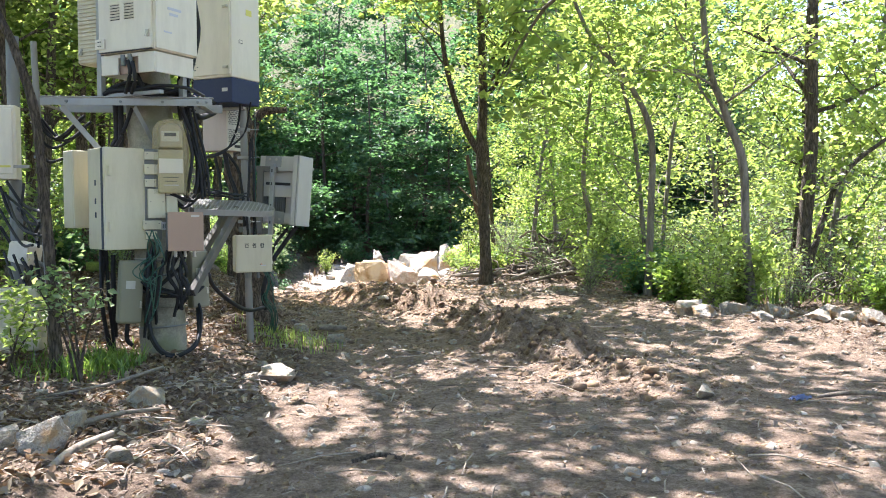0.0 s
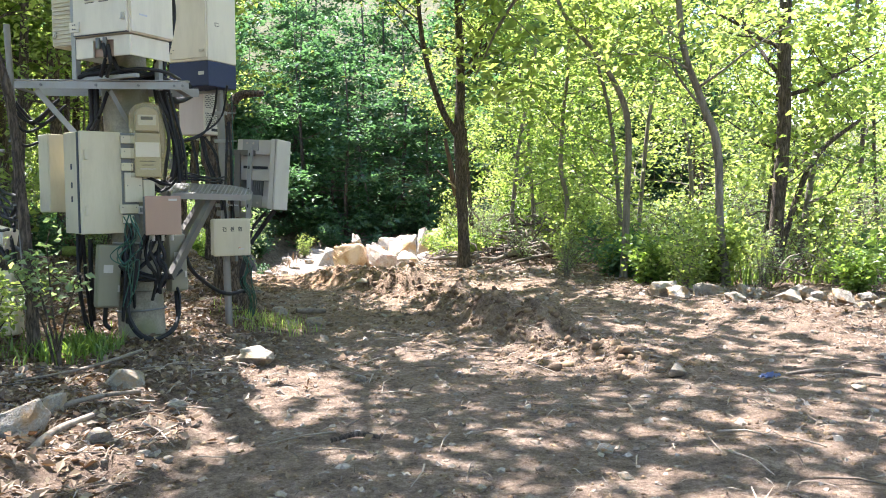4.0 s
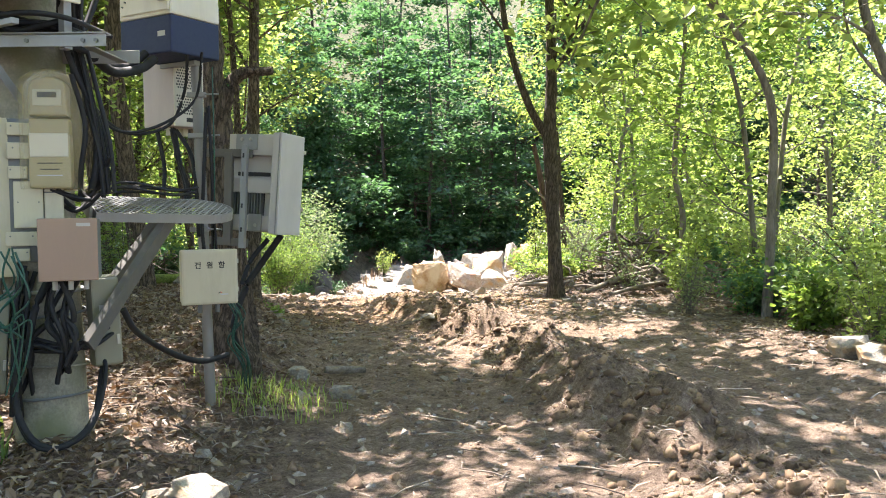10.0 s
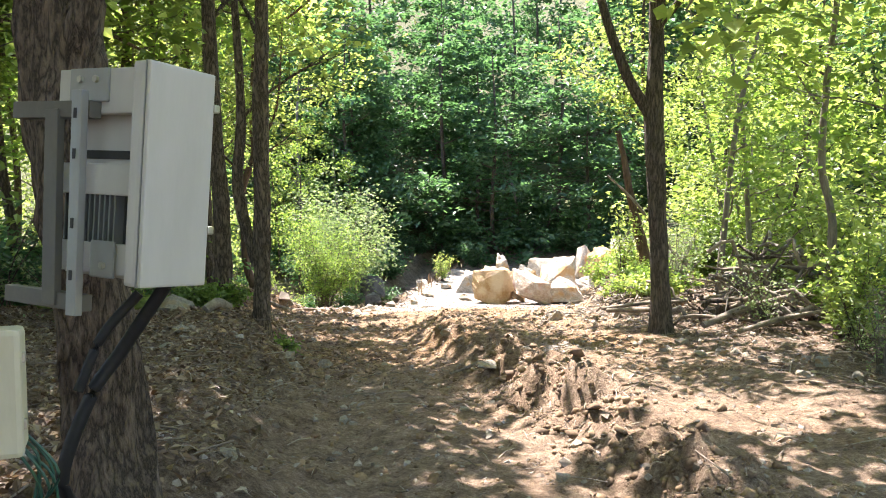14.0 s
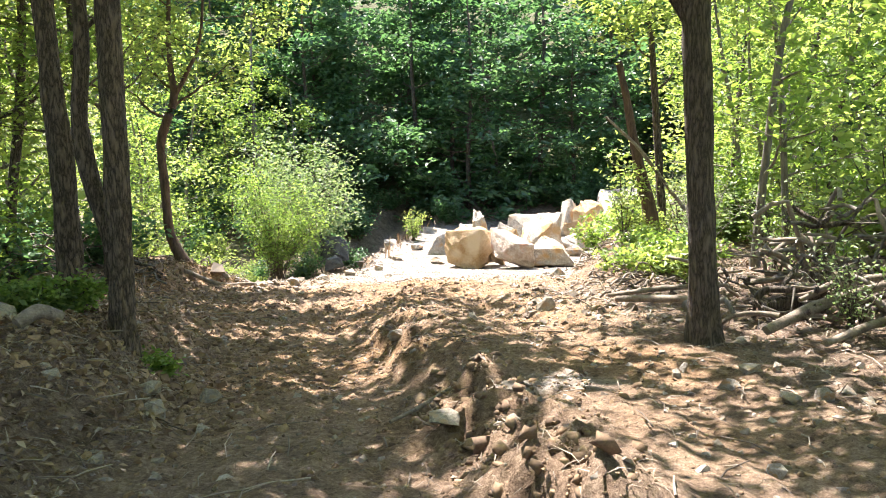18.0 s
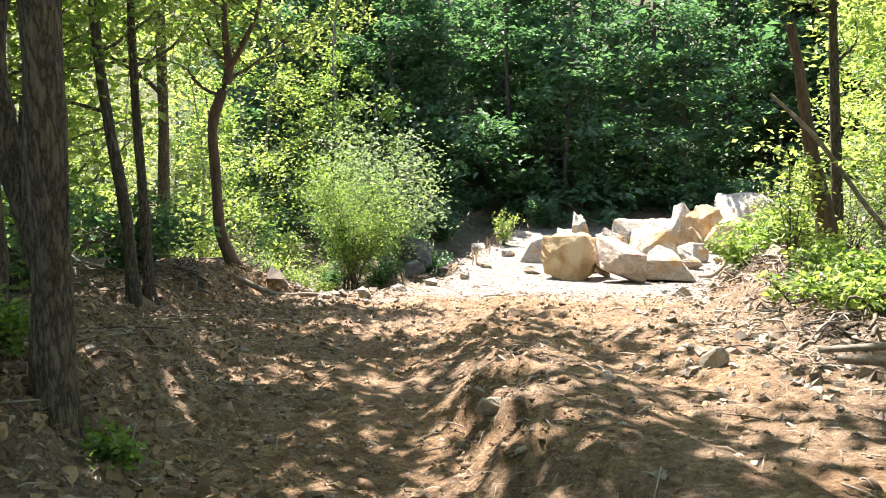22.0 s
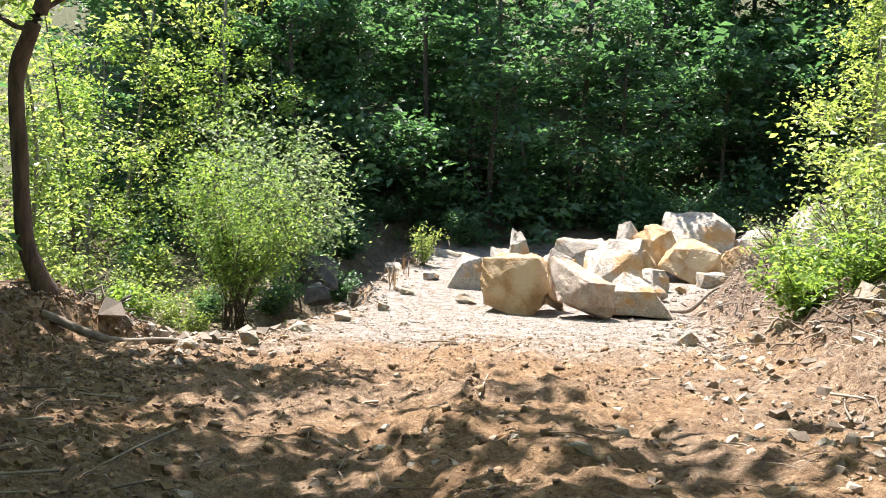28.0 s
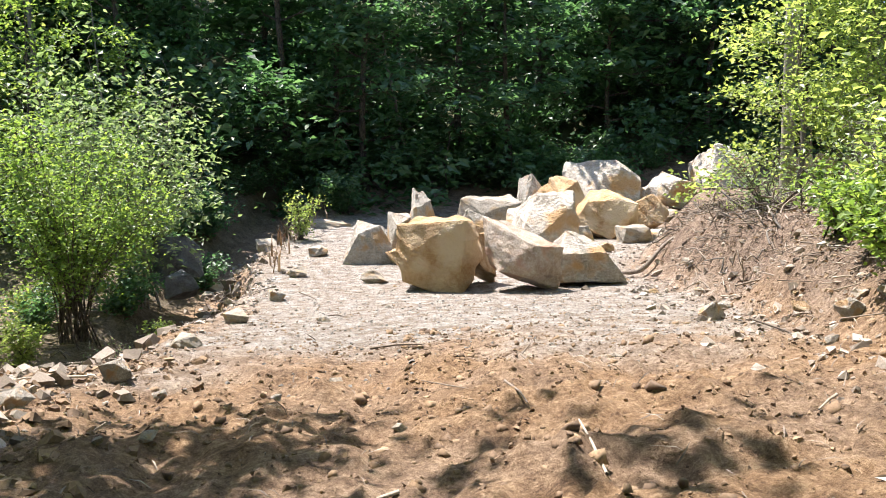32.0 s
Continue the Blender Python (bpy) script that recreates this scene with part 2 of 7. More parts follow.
RIGHT_EDGE = ((-10, 0, 8, 12, 15, 17, 19.4, 22, 26, 28, 31, 34, 37, 40, 44, 50), (4.8, 4.6, 4.3, 3.4, 2.6, 2.2, 1.5, 1.6, 1.75, 2.1, 2.9, 3.3, 4.0, 6.2, 7.5, 8))
LEFT_BANK = ((-10, 4, 8, 10, 12, 14, 17, 21, 24, 28, 29.5, 31, 40, 46), (0.05, 0.06, 0.18, 0.4, 0.46, 0.44, 0.76, 0.3, 0.12, 0.1, 0.0, -0.65, -0.65, 0.1))
CUT_BANK = ((-10, 19.5, 22, 26, 28.9, 29.9), (0, 0, 0.22, 0.5, 0.66, 0))
CUT_START = ((-10, 26.6, 27.8, 50), (1.4, 1.4, 0.25, 0.2))
RIGHT_BANK = ((-10, 8, 13, 17, 19, 21, 24, 28, 34, 40, 46), (0.08, 0.06, 0.0, 0.0, 0.1, 0.36, 0.6, 0.85, 1.15, 0.8, 0.9))
RIGHT_LIFT = ((-10, 4, 7, 9, 12, 14, 17, 19, 21, 24, 27, 30, 33), (0, 0.02, 0.12, 0.22, 0.17, 0.25, 0.4, 0.5, 0.36, 0.2, 0.14, 0.03, 0))
RIDGE = ((-10, 5, 7.5, 9.4, 11.5, 13.3, 14.5, 16.7, 17.8, 18.9, 22, 25.8, 30), (2.6, 2.3, 1.9, 1.5, 1.25, 0.8, 0.5, 0.1, -0.4, -0.7, -1.1, -1.25, -1.2))


def height(x, y, fine=True):
    x, y = np.asarray(x, float), np.asarray(y, float)
    z = along(y, *PROFILE)
    left, right = along(y, *LEFT_EDGE) - x, x - along(y, *RIGHT_EDGE)
    left, right = left + 0.45 * fbm(x * 0.8, y * 0.8, 3, 21), right + 0.5 * fbm(x * 0.7, y * 0.7, 3, 22)
    z = z + along(y, *LEFT_BANK) * step(left, -0.2, 0.9) + along(y, *RIGHT_BANK) * step(right, -0.2, 1.1)
    z = z + along(y, *CUT_BANK) * step(left + 0.4 * fbm(x * 1.3, y * 1.3, 4, 23) - along(y, *CUT_START), -0.1, 0.65)
    z = z - step(x, 24, 50) * 0.7 * np.maximum(along(y, *PROFILE) + 1.4, 0) * step(y, 44, 50)
    z = z + 0.05 * np.maximum(left - 14, 0) + 0.03 * np.maximum(right - 22, 0)
    # the gully beside the gravel crossing
    gully = step(y, 26.5, 29) * (1 - step(y, 48, 52))
    z = z - gully * 0.55 * np.exp(-(((left - 1.25) / 0.85) ** 4))
    # the sunken left track, the ledge of pushed-up soil and the higher right track
    road = step(-left, -0.1, 0.6) * step(-right, -0.1, 0.6)
    r = x - along(y, *RIDGE) + 0.22 * fbm(x * 1.3, y * 1.3, 3, 24)
    churn = step(y, 5.5, 8.5) * (1 - step(y, 27.0, 29))
    z = z + along(y, *RIGHT_LIFT) * step(r + 0.25 * fbm(x * 2.6, y * 2.6, 3, 25), -0.5 - 0.4 * step(y, 18, 22), 0.3 + 0.6 * step(y, 19, 22))
    z = z + road * churn * (0.09 * np.clip(0.45 + 2.2 * fbm(x * 1.1, y * 1.1, 2, 26), 0.1, 1.3) * (1 - 0.8 * step(y, 15.5, 18)) * np.exp(-(((r - 0.14) / 0.26) ** 2)) - 0.035 * np.exp(-(((r + 0.75) / 0.3) ** 2)) - 0.035 * np.exp(-(((r + 1.9) / 0.3) ** 2)) - (0.04 + 0.1 * step(y, 17, 18.6) * (1 - step(y, 22.5, 24.5))) * np.exp(-(((r - 1.3) / 0.5) ** 2)))
    z = z + 0.12 * fbm(x * 0.45, y * 0.45, 3, 3) * (0.25 + 0.75 * (1 - road))
    if fine:
        lumps = np.exp(-(((r - 0.05) / 0.42) ** 2)) * churn * road * (1 - 0.85 * step(y, 15.5, 18))
        soft = road * step(y, 20, 23) * (1 - step(y, 27.5, 29.5))
        z = z + (0.028 + 0.16 * lumps + 0.1 * soft + 0.07 * (1 - road)) * fbm(x * 2.2, y * 2.2, 4, 11) * (0.4 + 0.6 * road + lumps)
        z = z + (0.02 + 0.16 * lumps + 0.07 * soft + 0.05 * (1 - road)) * np.abs(fbm(x * 7, y * 7, 3, 31))
        # fine furrows that the wheels pressed along the way
        z = z + 0.012 * road * churn * (1 - lumps) * np.sin((x - along(y, *RIDGE)) * 26 + 3 * fbm(x * 1.5, y * 0.5, 2, 41))
    return z


def ground_z(x, y):
    return float(height(np.array([x]), np.array([y]))[0])


def spaced(stops):
    """Grid lines whose spacing changes from stretch to stretch: (from, to, step)."""
    return np.unique(np.concatenate([np.arange(a, b, s) for a, b, s in stops]).round(4))


def grid_mesh(name, xs, ys, zs):
    nx, ny = len(xs), len(ys)
    co = np.empty((ny, nx, 3), np.float32)
    co[..., 0], co[..., 1], co[..., 2] = xs[None, :], ys[:, None], zs
    i = np.arange(nx * ny).reshape(ny, nx)
    quads = np.stack([i[:-1, :-1], i[:-1, 1:], i[1:, 1:], i[1:, :-1]], -1).reshape(-1, 4)
    return raw_mesh(name, co.reshape(-1, 3), quads)


def raw_mesh(name, co, faces, smooth=True):
    """A mesh from arrays of corners and of equal-sided faces."""
    me = bpy.data.meshes.new(name)
    k = faces.shape[1]
    me.vertices.add(len(co))
    me.vertices.foreach_set("co", np.ascontiguousarray(co, np.float32).ravel())
    me.loops.add(faces.size)
    me.loops.foreach_set("vertex_index", np.ascontiguousarray(faces, np.int32).ravel())
    me.polygons.add(len(faces))
    me.polygons.foreach_set("loop_start", np.arange(0, faces.size, k, dtype=np.int32))
    me.polygons.foreach_set("use_smooth", np.full(len(faces), smooth))
    me.update(calc_edges=True)
    return me


def ground_material():
    m, n, l, b = material("forest_road_soil")
    pos = world_pos(n)

    def attribute(name):
        a = n.new("ShaderNodeAttribute")
        a.attribute_name = name
        return a.outputs["Fac"]

    fine, mid, wide = noise_node(n, l, 26, 8, 0.75, pos), noise_node(n, l, 5, 6, 0.7, pos), noise_node(n, l, 0.7, 4, 0.6, pos)
    grit = noise_node(n, l, 95, 4, 0.8, pos)
    both = math_node(n, l, "ADD", math_node(n, l, "MULTIPLY", fine, 0.42), math_node(n, l, "MULTIPLY", mid, 0.33))
    both = math_node(n, l, "ADD", both, math_node(n, l, "MULTIPLY", grit, 0.25))
    earth = ramp(n, l, both, [(0.4, (0.075, 0.052, 0.036)), (0.5, (0.215, 0.155, 0.112)), (0.61, (0.42, 0.33, 0.25))])
    ochre = ramp(n, l, both, [(0.41, (0.085, 0.046, 0.022)), (0.5, (0.235, 0.143, 0.075)), (0.61, (0.48, 0.335, 0.2))])
    gravel = ramp(n, l, both, [(0.41, (0.09, 0.08, 0.065)), (0.5, (0.255, 0.238, 0.212)), (0.61, (0.46, 0.435, 0.39))])
    litter = ramp(n, l, both, [(0.41, (0.055, 0.038, 0.027)), (0.5, (0.165, 0.115, 0.08)), (0.62, (0.36, 0.28, 0.21))])
    patch = ramp(n, l, wide, [(0.42, (0, 0, 0)), (0.6, (1, 1, 1))])
    col = mix(n, l, math_node(n, l, "MULTIPLY", attribute("ochre"), math_node(n, l, "ADD", math_node(n, l, "MULTIPLY", patch, 0.5), 0.5)), earth, ochre)
    col = mix(n, l, math_node(n, l, "MULTIPLY", attribute("gravel"), ramp(n, l, mid, [(0.3, (0.3, 0.3, 0.3)), (0.6, (1, 1, 1))])), col, gravel)
    col = mix(n, l, attribute("litter"), col, litter)
    col = mix(n, l, attribute("grass"), col, ramp(n, l, both, [(0.35, (0.035, 0.042, 0.016)), (0.65, (0.1, 0.12, 0.045))]))
    l.new(col, b.inputs["Base Color"])
    b.inputs["Roughness"].default_value = 0.95
    b.inputs["Specular IOR Level"].default_value = 0.25
    bump(n, l, b, both, 1.0, 0.09)
    return m


xs = spaced([(-400, -60, 20), (-60, -16, 2.2), (-16, -8, 0.5), (-8, -5, 0.16), (-5, 5.2, 0.065), (5.2, 9, 0.16), (9, 20, 0.6), (20, 60, 2.5), (60, 401, 20)])
ys = spaced([(-400, -40, 20), (-40, -6, 2), (-6, 2, 0.4), (2, 3.2, 0.1), (3.2, 22, 0.06), (22, 37, 0.09), (37, 50, 0.25), (50, 100, 1.5), (100, 401, 20)])
gx, gy = np.meshgrid(xs, ys)
ground = new("ground", grid_mesh("ground", xs, ys, height(gx, gy)))
ground.data.materials.append(ground_material())
tagged(ground, "rutted brown and ochre dirt track with stones and fallen leaves", "ground", kind="structure")
g_left, g_right = along(gy, *LEFT_EDGE) - gx, gx - along(gy, *RIGHT_EDGE)
g_road = step(-g_left + 0.5 * fbm(gx * 0.9, gy * 0.9, 3, 5), -0.3, 0.6) * step(-g_right + 0.5 * fbm(gx * 0.9, gy * 0.9, 3, 6), -0.3, 0.6)
g_mask = {
    "ochre": np.clip(step(gy + 2 * fbm(gx * 0.6, gy * 0.6, 3, 8), 13, 19) + 0.3 * step(gy, 6, 12), 0, 1) * (1 - step(gy, 38, 46)) * step(3.0 - g_left, 0, 1.5) * step(1.3 - g_right, 0, 1.2) * (1 - 0.85 * step(gy, 27, 29) * step(g_right, -0.1, 0.6)),
    "gravel": 0.9 * np.exp(-((((gx - 0.75) / 0.5) ** 2 + ((gy - 15.75) / 0.3) ** 2) ** 2)) + step(gy + 3.5 * fbm(gx * 0.5, gy * 0.5, 4, 9), 27.3, 30.3) * g_road * (1 - step(gy, 44, 48)),
    # past y 29, litter and grass also tint the gully side with its shade
    "litter": np.clip(step(gy, 29, 31) * step(g_left, 1.2, 2.2), 0, 1) + (1 - g_road) * (1 - step(gy, 29, 31) * step(g_left, 1.2, 2.2)) * np.clip(1.0 - step(gy, 17, 19) * step(3.5 - g_left, 0, 1.5) * step(1.0 - g_right, 0, 1.0) * (1 - step(gy, 27, 29) * step(g_right, -0.1, 0.6)), 0, 1),
    "grass": np.clip(0.35 + 1.6 * fbm(gx * 0.7, gy * 0.7, 3, 12), 0, 0.8) * np.maximum(step(g_right, 2.0, 5.0), step(g_left, 4, 8)) * (1 - step(gy, 44, 48)) + 0.85 * step(gy, 48, 51) + 0.3 * step(gy, 29, 31) * (1 - step(gy, 48, 51)) * step(g_left, 1.0, 2.0),
}
for key, values in g_mask.items():
    a = ground.data.attributes.new(key, "FLOAT", "POINT")
    a.data.foreach_set("value", np.ascontiguousarray(values, np.float32).ravel())

# ---- building blocks for things ----
rng = np.random.default_rng(7)


def thing(name, label, category, at=(0, 0, 0), rz=0.0, group="", kind=""):
    ob = new(name)
    ob.empty_display_size = 0.1
    ob.matrix_world = pose(*at, 0, 0, rz)
    return tagged(ob, label, category, group, kind)


def part(name, data, mat, parent, label=""):
    """Links a mesh or a bmesh as one part under a thing or a part."""
    if isinstance(data, bmesh.types.BMesh):
        me = bpy.data.meshes.new(name)
        data.to_mesh(me)
        data.free()
    else:
        me = data
    if not me.materials:
        me.materials.append(mat)
    ob = new(name, me)
    ob.parent = parent
    return tagged(ob, label)


class Soup:
    """Gathers tubes and leaves as arrays and turns them into one mesh."""

    def __init__(self):
        self.co, self.faces, self.count = [], [], 0

    def add(self, co, faces):
        self.co.append(co)
        self.faces.append(faces + self.count)
        self.count += len(co)

    def mesh(self, name, smooth=True):
        return raw_mesh(name, np.concatenate(self.co), np.concatenate(self.faces), smooth)


def curve(pts, k=4):
    """A smooth line through the given points."""
    p = np.asarray(pts, float)
    q = np.concatenate([2 * p[:1] - p[1:2], p, 2 * p[-1:] - p[-2:-1]])
    t = np.linspace(0, 1, k, endpoint=False)[:, None]
    out = []
    for a, b, c, d in zip(q, q[1:], q[2:], q[3:]):
        out.append(0.5 * (2 * b + (c - a) * t + (2 * a - 5 * b + 4 * c - d) * t**2 + (3 * b - a - 3 * c + d) * t**3))
    return np.concatenate(out + [p[-1:]])


def tube(soup, pts, radii, seg=8, rough=0.0, seed=0, cap=True):
    """Sweeps an uneven ring along a line."""
    p = np.asarray(pts, float)
    r = np.interp(np.linspace(0, 1, len(p)), np.linspace(0, 1, len(radii)), radii)
    d = np.gradient(p, axis=0)
    d /= np.linalg.norm(d, axis=1, keepdims=True) + 1e-9
    ref = np.where(np.abs(d[:, 2:3]) > 0.9, [[1.0, 0, 0]], [[0, 0, 1.0]])
    u = np.cross(ref, d)
    u /= np.linalg.norm(u, axis=1, keepdims=True) + 1e-9
    v = np.cross(d, u)
    a = np.linspace(0, 2 * np.pi, seg, endpoint=False)
    rr = r[:, None] * np.ones(seg)
    if rough:
        run = np.cumsum(np.r_[0, np.linalg.norm(np.diff(p, axis=0), axis=1)])
        rr = rr * (1 + rough * (2 * vnoise(np.tile(a * seg / 6.2832 * 0.7, (len(p), 1)), (run * 3.0)[:, None] + seed * 7.7, seed) + vnoise(np.tile(a * 9, (len(p), 1)), (run * 12)[:, None], seed + 1)))
    co = p[:, None] + rr[..., None] * (np.cos(a)[None, :, None] * u[:, None] + np.sin(a)[None, :, None] * v[:, None])
    i = np.arange(len(p) * seg).reshape(len(p), seg)
    j = np.roll(i, -1, 1)
    faces = np.stack([i[:-1], j[:-1], j[1:], i[1:]], -1).reshape(-1, 4)
    soup.add(co.reshape(-1, 3), faces)
    if cap:
        for ring, centre in ((i[0][::-1], p[0]), (i[-1], p[-1])):
            n = len(ring)
            fan = np.array([[k, (k + 1) % n, n, n] for k in range(n)])
            soup.add(np.concatenate([co.reshape(-1, 3)[ring], centre[None] + 0 * d[:1]]), fan[:, [0, 1, 2, 2]][:, :4])


def leaves(soup, centres, per, spread, size, rs, flat=0.55, aspect=0.6, squash=0.75):
    """Loose leaves round the given points: narrow bent diamonds."""
    centres = np.asarray(centres, float)
    c = np.repeat(centres, per, axis=0)
    n = len(c)
    c = c + rs.normal(0, 1, (n, 3)) * np.array([spread, spread, spread * squash])
    yaw, s = rs.uniform(0, 2 * np.pi, n), size * rs.uniform(0.6, 1.35, n)
    up = rs.normal(0, flat, (n, 3)) + [0, 0, 1]
    up /= np.linalg.norm(up, axis=1, keepdims=True)
    d = np.stack([np.cos(yaw), np.sin(yaw), rs.normal(-0.25, 0.3, n)], 1)
    d -= up * (d * up).sum(1, keepdims=True)
    d /= np.linalg.norm(d, axis=1, keepdims=True) + 1e-9
    w = np.cross(up, d)
    s = s[:, None]
    a, b = c - d * s * 0.5, c + d * s * 0.5 - up * s * 0.12
    m = c - d * s * 0.06 + up * s * 0.08
    co = np.stack([a, m + w * s * aspect * 0.5, b, m - w * s * aspect * 0.5], 1).reshape(-1, 3)
    soup.add(co, np.arange(4 * n).reshape(-1, 4))


def limb(wood, p, d, length, r, rs, tips, depth=0, lift=0.25, twiggy=True):
    """A limb that bends upwards and forks; the ends of its twigs are gathered in tips."""
    k = (6, 4, 3)[depth]
    pts = [np.array(p, float)]
    d = np.array(d, float)
    for _ in range(k):
        d = d + rs.normal(0, 0.18, 3) + [0, 0, lift * 0.16]
        d /= np.linalg.norm(d)
        pts.append(pts[-1] + d * length / k)
    if depth == 0:
        tube(wood, pts, [r, r * 0.65, r * 0.25], 6, 0.12, int(rs.integers(99)), cap=False)
    elif depth == 1:
        tube(wood, pts if twiggy else pts[::2], [r, r * 0.3], 4 if twiggy else 3, 0, 0, cap=False)
    elif twiggy:
        tube(wood, [pts[0], pts[2], pts[3]], [r, r * 0.4], 3, 0, 0, cap=False)
    tips.extend(pts[1:] if depth else pts[4:])
    if depth < 2:
        for q in (2, 3, 4, 5, 6) if depth == 0 else (2, 3, 4):
            side = rs.normal(0, 1, 3)
            side[2] = abs(side[2]) * 0.3
            e = d * 0.6 + side / np.linalg.norm(side)
            limb(wood, pts[q], e / np.linalg.norm(e), length * rs.uniform(0.4, 0.6), r * (0.5 - 0.05 * q), rs, tips, depth + 1, lift, twiggy)


def tree(label, base, stems, mat, leaf, seed, limbs=9, low=0.3, reach=2.0, per=9, spread=0.26, size=0.11, rough=0.12, seg=10, name="tree", extra=(), dead=False, group="", twiggy=True, canopy=(), stubs=False, spray=False):
    """A broadleaf tree: stems are lists of (dx, dy, dz, radius) from the base; limbs spring from the upper part of each."""
    rs = np.random.default_rng(seed)
    root = thing(name, label, "tree", base, 0, group)
    tips, twigs = [], Soup()
    for k, stem in enumerate(stems):
        s = np.array(stem, float)
        line = curve(s[:, :3], 6)
        wood = Soup()
        rad = np.interp(np.linspace(0, 1, len(line)), np.linspace(0, 1, len(s)), s[:, 3])
        rad[:3] *= np.array([1.3, 1.14, 1.05])[: len(rad[:3])] if s[0, 2] <= 0.05 else 1
        line = np.concatenate([line[:1] - [[0, 0, 0.25]], line]) if s[0, 2] <= 0.05 else line
        rad = np.r_[rad[0], rad] if len(rad) < len(line) else rad
        tube(wood, line, rad, seg, rough, seed + k)
        part("trunk" if k == 0 else "stem", wood.mesh("trunk"), mat, root)
        if dead or (stubs and k):
            continue
        total = limbs if k == 0 else max(2, limbs // 2)
        for f in np.linspace(low, 0.98, total):
            i = int(f * (len(line) - 1))
            yaw = rs.uniform(0, 6.2832)
            long = reach * (1.15 - 0.55 * f) * rs.uniform(0.7, 1.25)
            limb(twigs, line[i], (math.cos(yaw), math.sin(yaw), rs.uniform(-0.1, 0.12) if spray else rs.uniform(0.15, 0.7)), long, rad[i] * 0.42, rs, tips, 0, -0.1 if spray else 0.25, twiggy)
    for p, d, length, r in extra:
        limb(twigs, p, d, length, r, rs, tips)
    high_tips, line = [], np.array(stems[0], float)
    for z, yaw, length in canopy:
        at = [np.interp(z, line[:, 2], line[:, c]) for c in (0, 1)]
        limb(twigs, (*at, z), (math.cos(radians(yaw)), math.sin(radians(yaw)), rs.uniform(0.1, 0.35)), length, 0.045, rs, high_tips, twiggy=False)
    if twigs.count:
        tagged(part("branchwork", twigs.mesh("branchwork"), mat, root), kind="stuff")
    if tips or high_tips:
        crown = Soup()
        if tips:
            leaves(crown, tips, per, spread, size, rs, *((0.4, 0.6, 0.3) if spray else ()))
        if high_tips:
            leaves(crown, high_tips, 4, 0.3, 0.3, rs)
        part("crown", crown.mesh("crown", False), leaf, root)
    return root


def high_limbs(z, yaws, length):
    """Limbs of a high crown, added above the view to cast shade: height on the trunk, bearing and length."""
    return [(z + 0.35 * (k % 4), yaw, length * (0.8 + 0.1 * (k % 5))) for k, yaw in enumerate(yaws)]


def shrub(label, base, leaf, seed, tall=1.6, wide=0.9, stems=9, per=6, spread=0.15, size=0.075, mat=None, name="shrub", group="", bare=3):
    """Many thin stems from one root, leafy to near the ground."""
    rs = np.random.default_rng(seed)
    root = thing(name, label, "shrub", base, 0, group)
    wood, tips = Soup(), []
    for k in range(stems):
        yaw, out = rs.uniform(0, 6.2832), wide * rs.uniform(0.25, 1.0)
        h = tall * rs.uniform(0.65, 1.0) * (1.15 - 0.35 * out / wide)
        end = np.array([math.cos(yaw) * out, math.sin(yaw) * out, h])
        line = curve([np.r_[0.1 * wide * rs.normal(0, 1, 2), -0.1], end * [0.3, 0.3, 0.45], end], 5)
        tube(wood, line, [0.016, 0.01, 0.004], 4, 0, k, cap=False)
        for q in range(bare, len(line)):
            tips.append(line[q])
            for _ in range(2):
                d = rs.normal(0, 1, 3) * [1, 1, 0.6]
                d /= np.linalg.norm(d)
                e = line[q] + d * tall * 0.17 * rs.uniform(0.5, 1.2)
                tube(wood, [line[q], e], [0.005, 0.003], 3, 0, 0, cap=False)
                tips += [e, (e + line[q]) / 2]
    tagged(part("branchwork", wood.mesh("branchwork"), mat or BARK, root), kind="stuff")
    crown = Soup()
    leaves(crown, tips, per, spread, size, rs)
    part("foliage", crown.mesh("foliage", False), leaf, root)
    return root


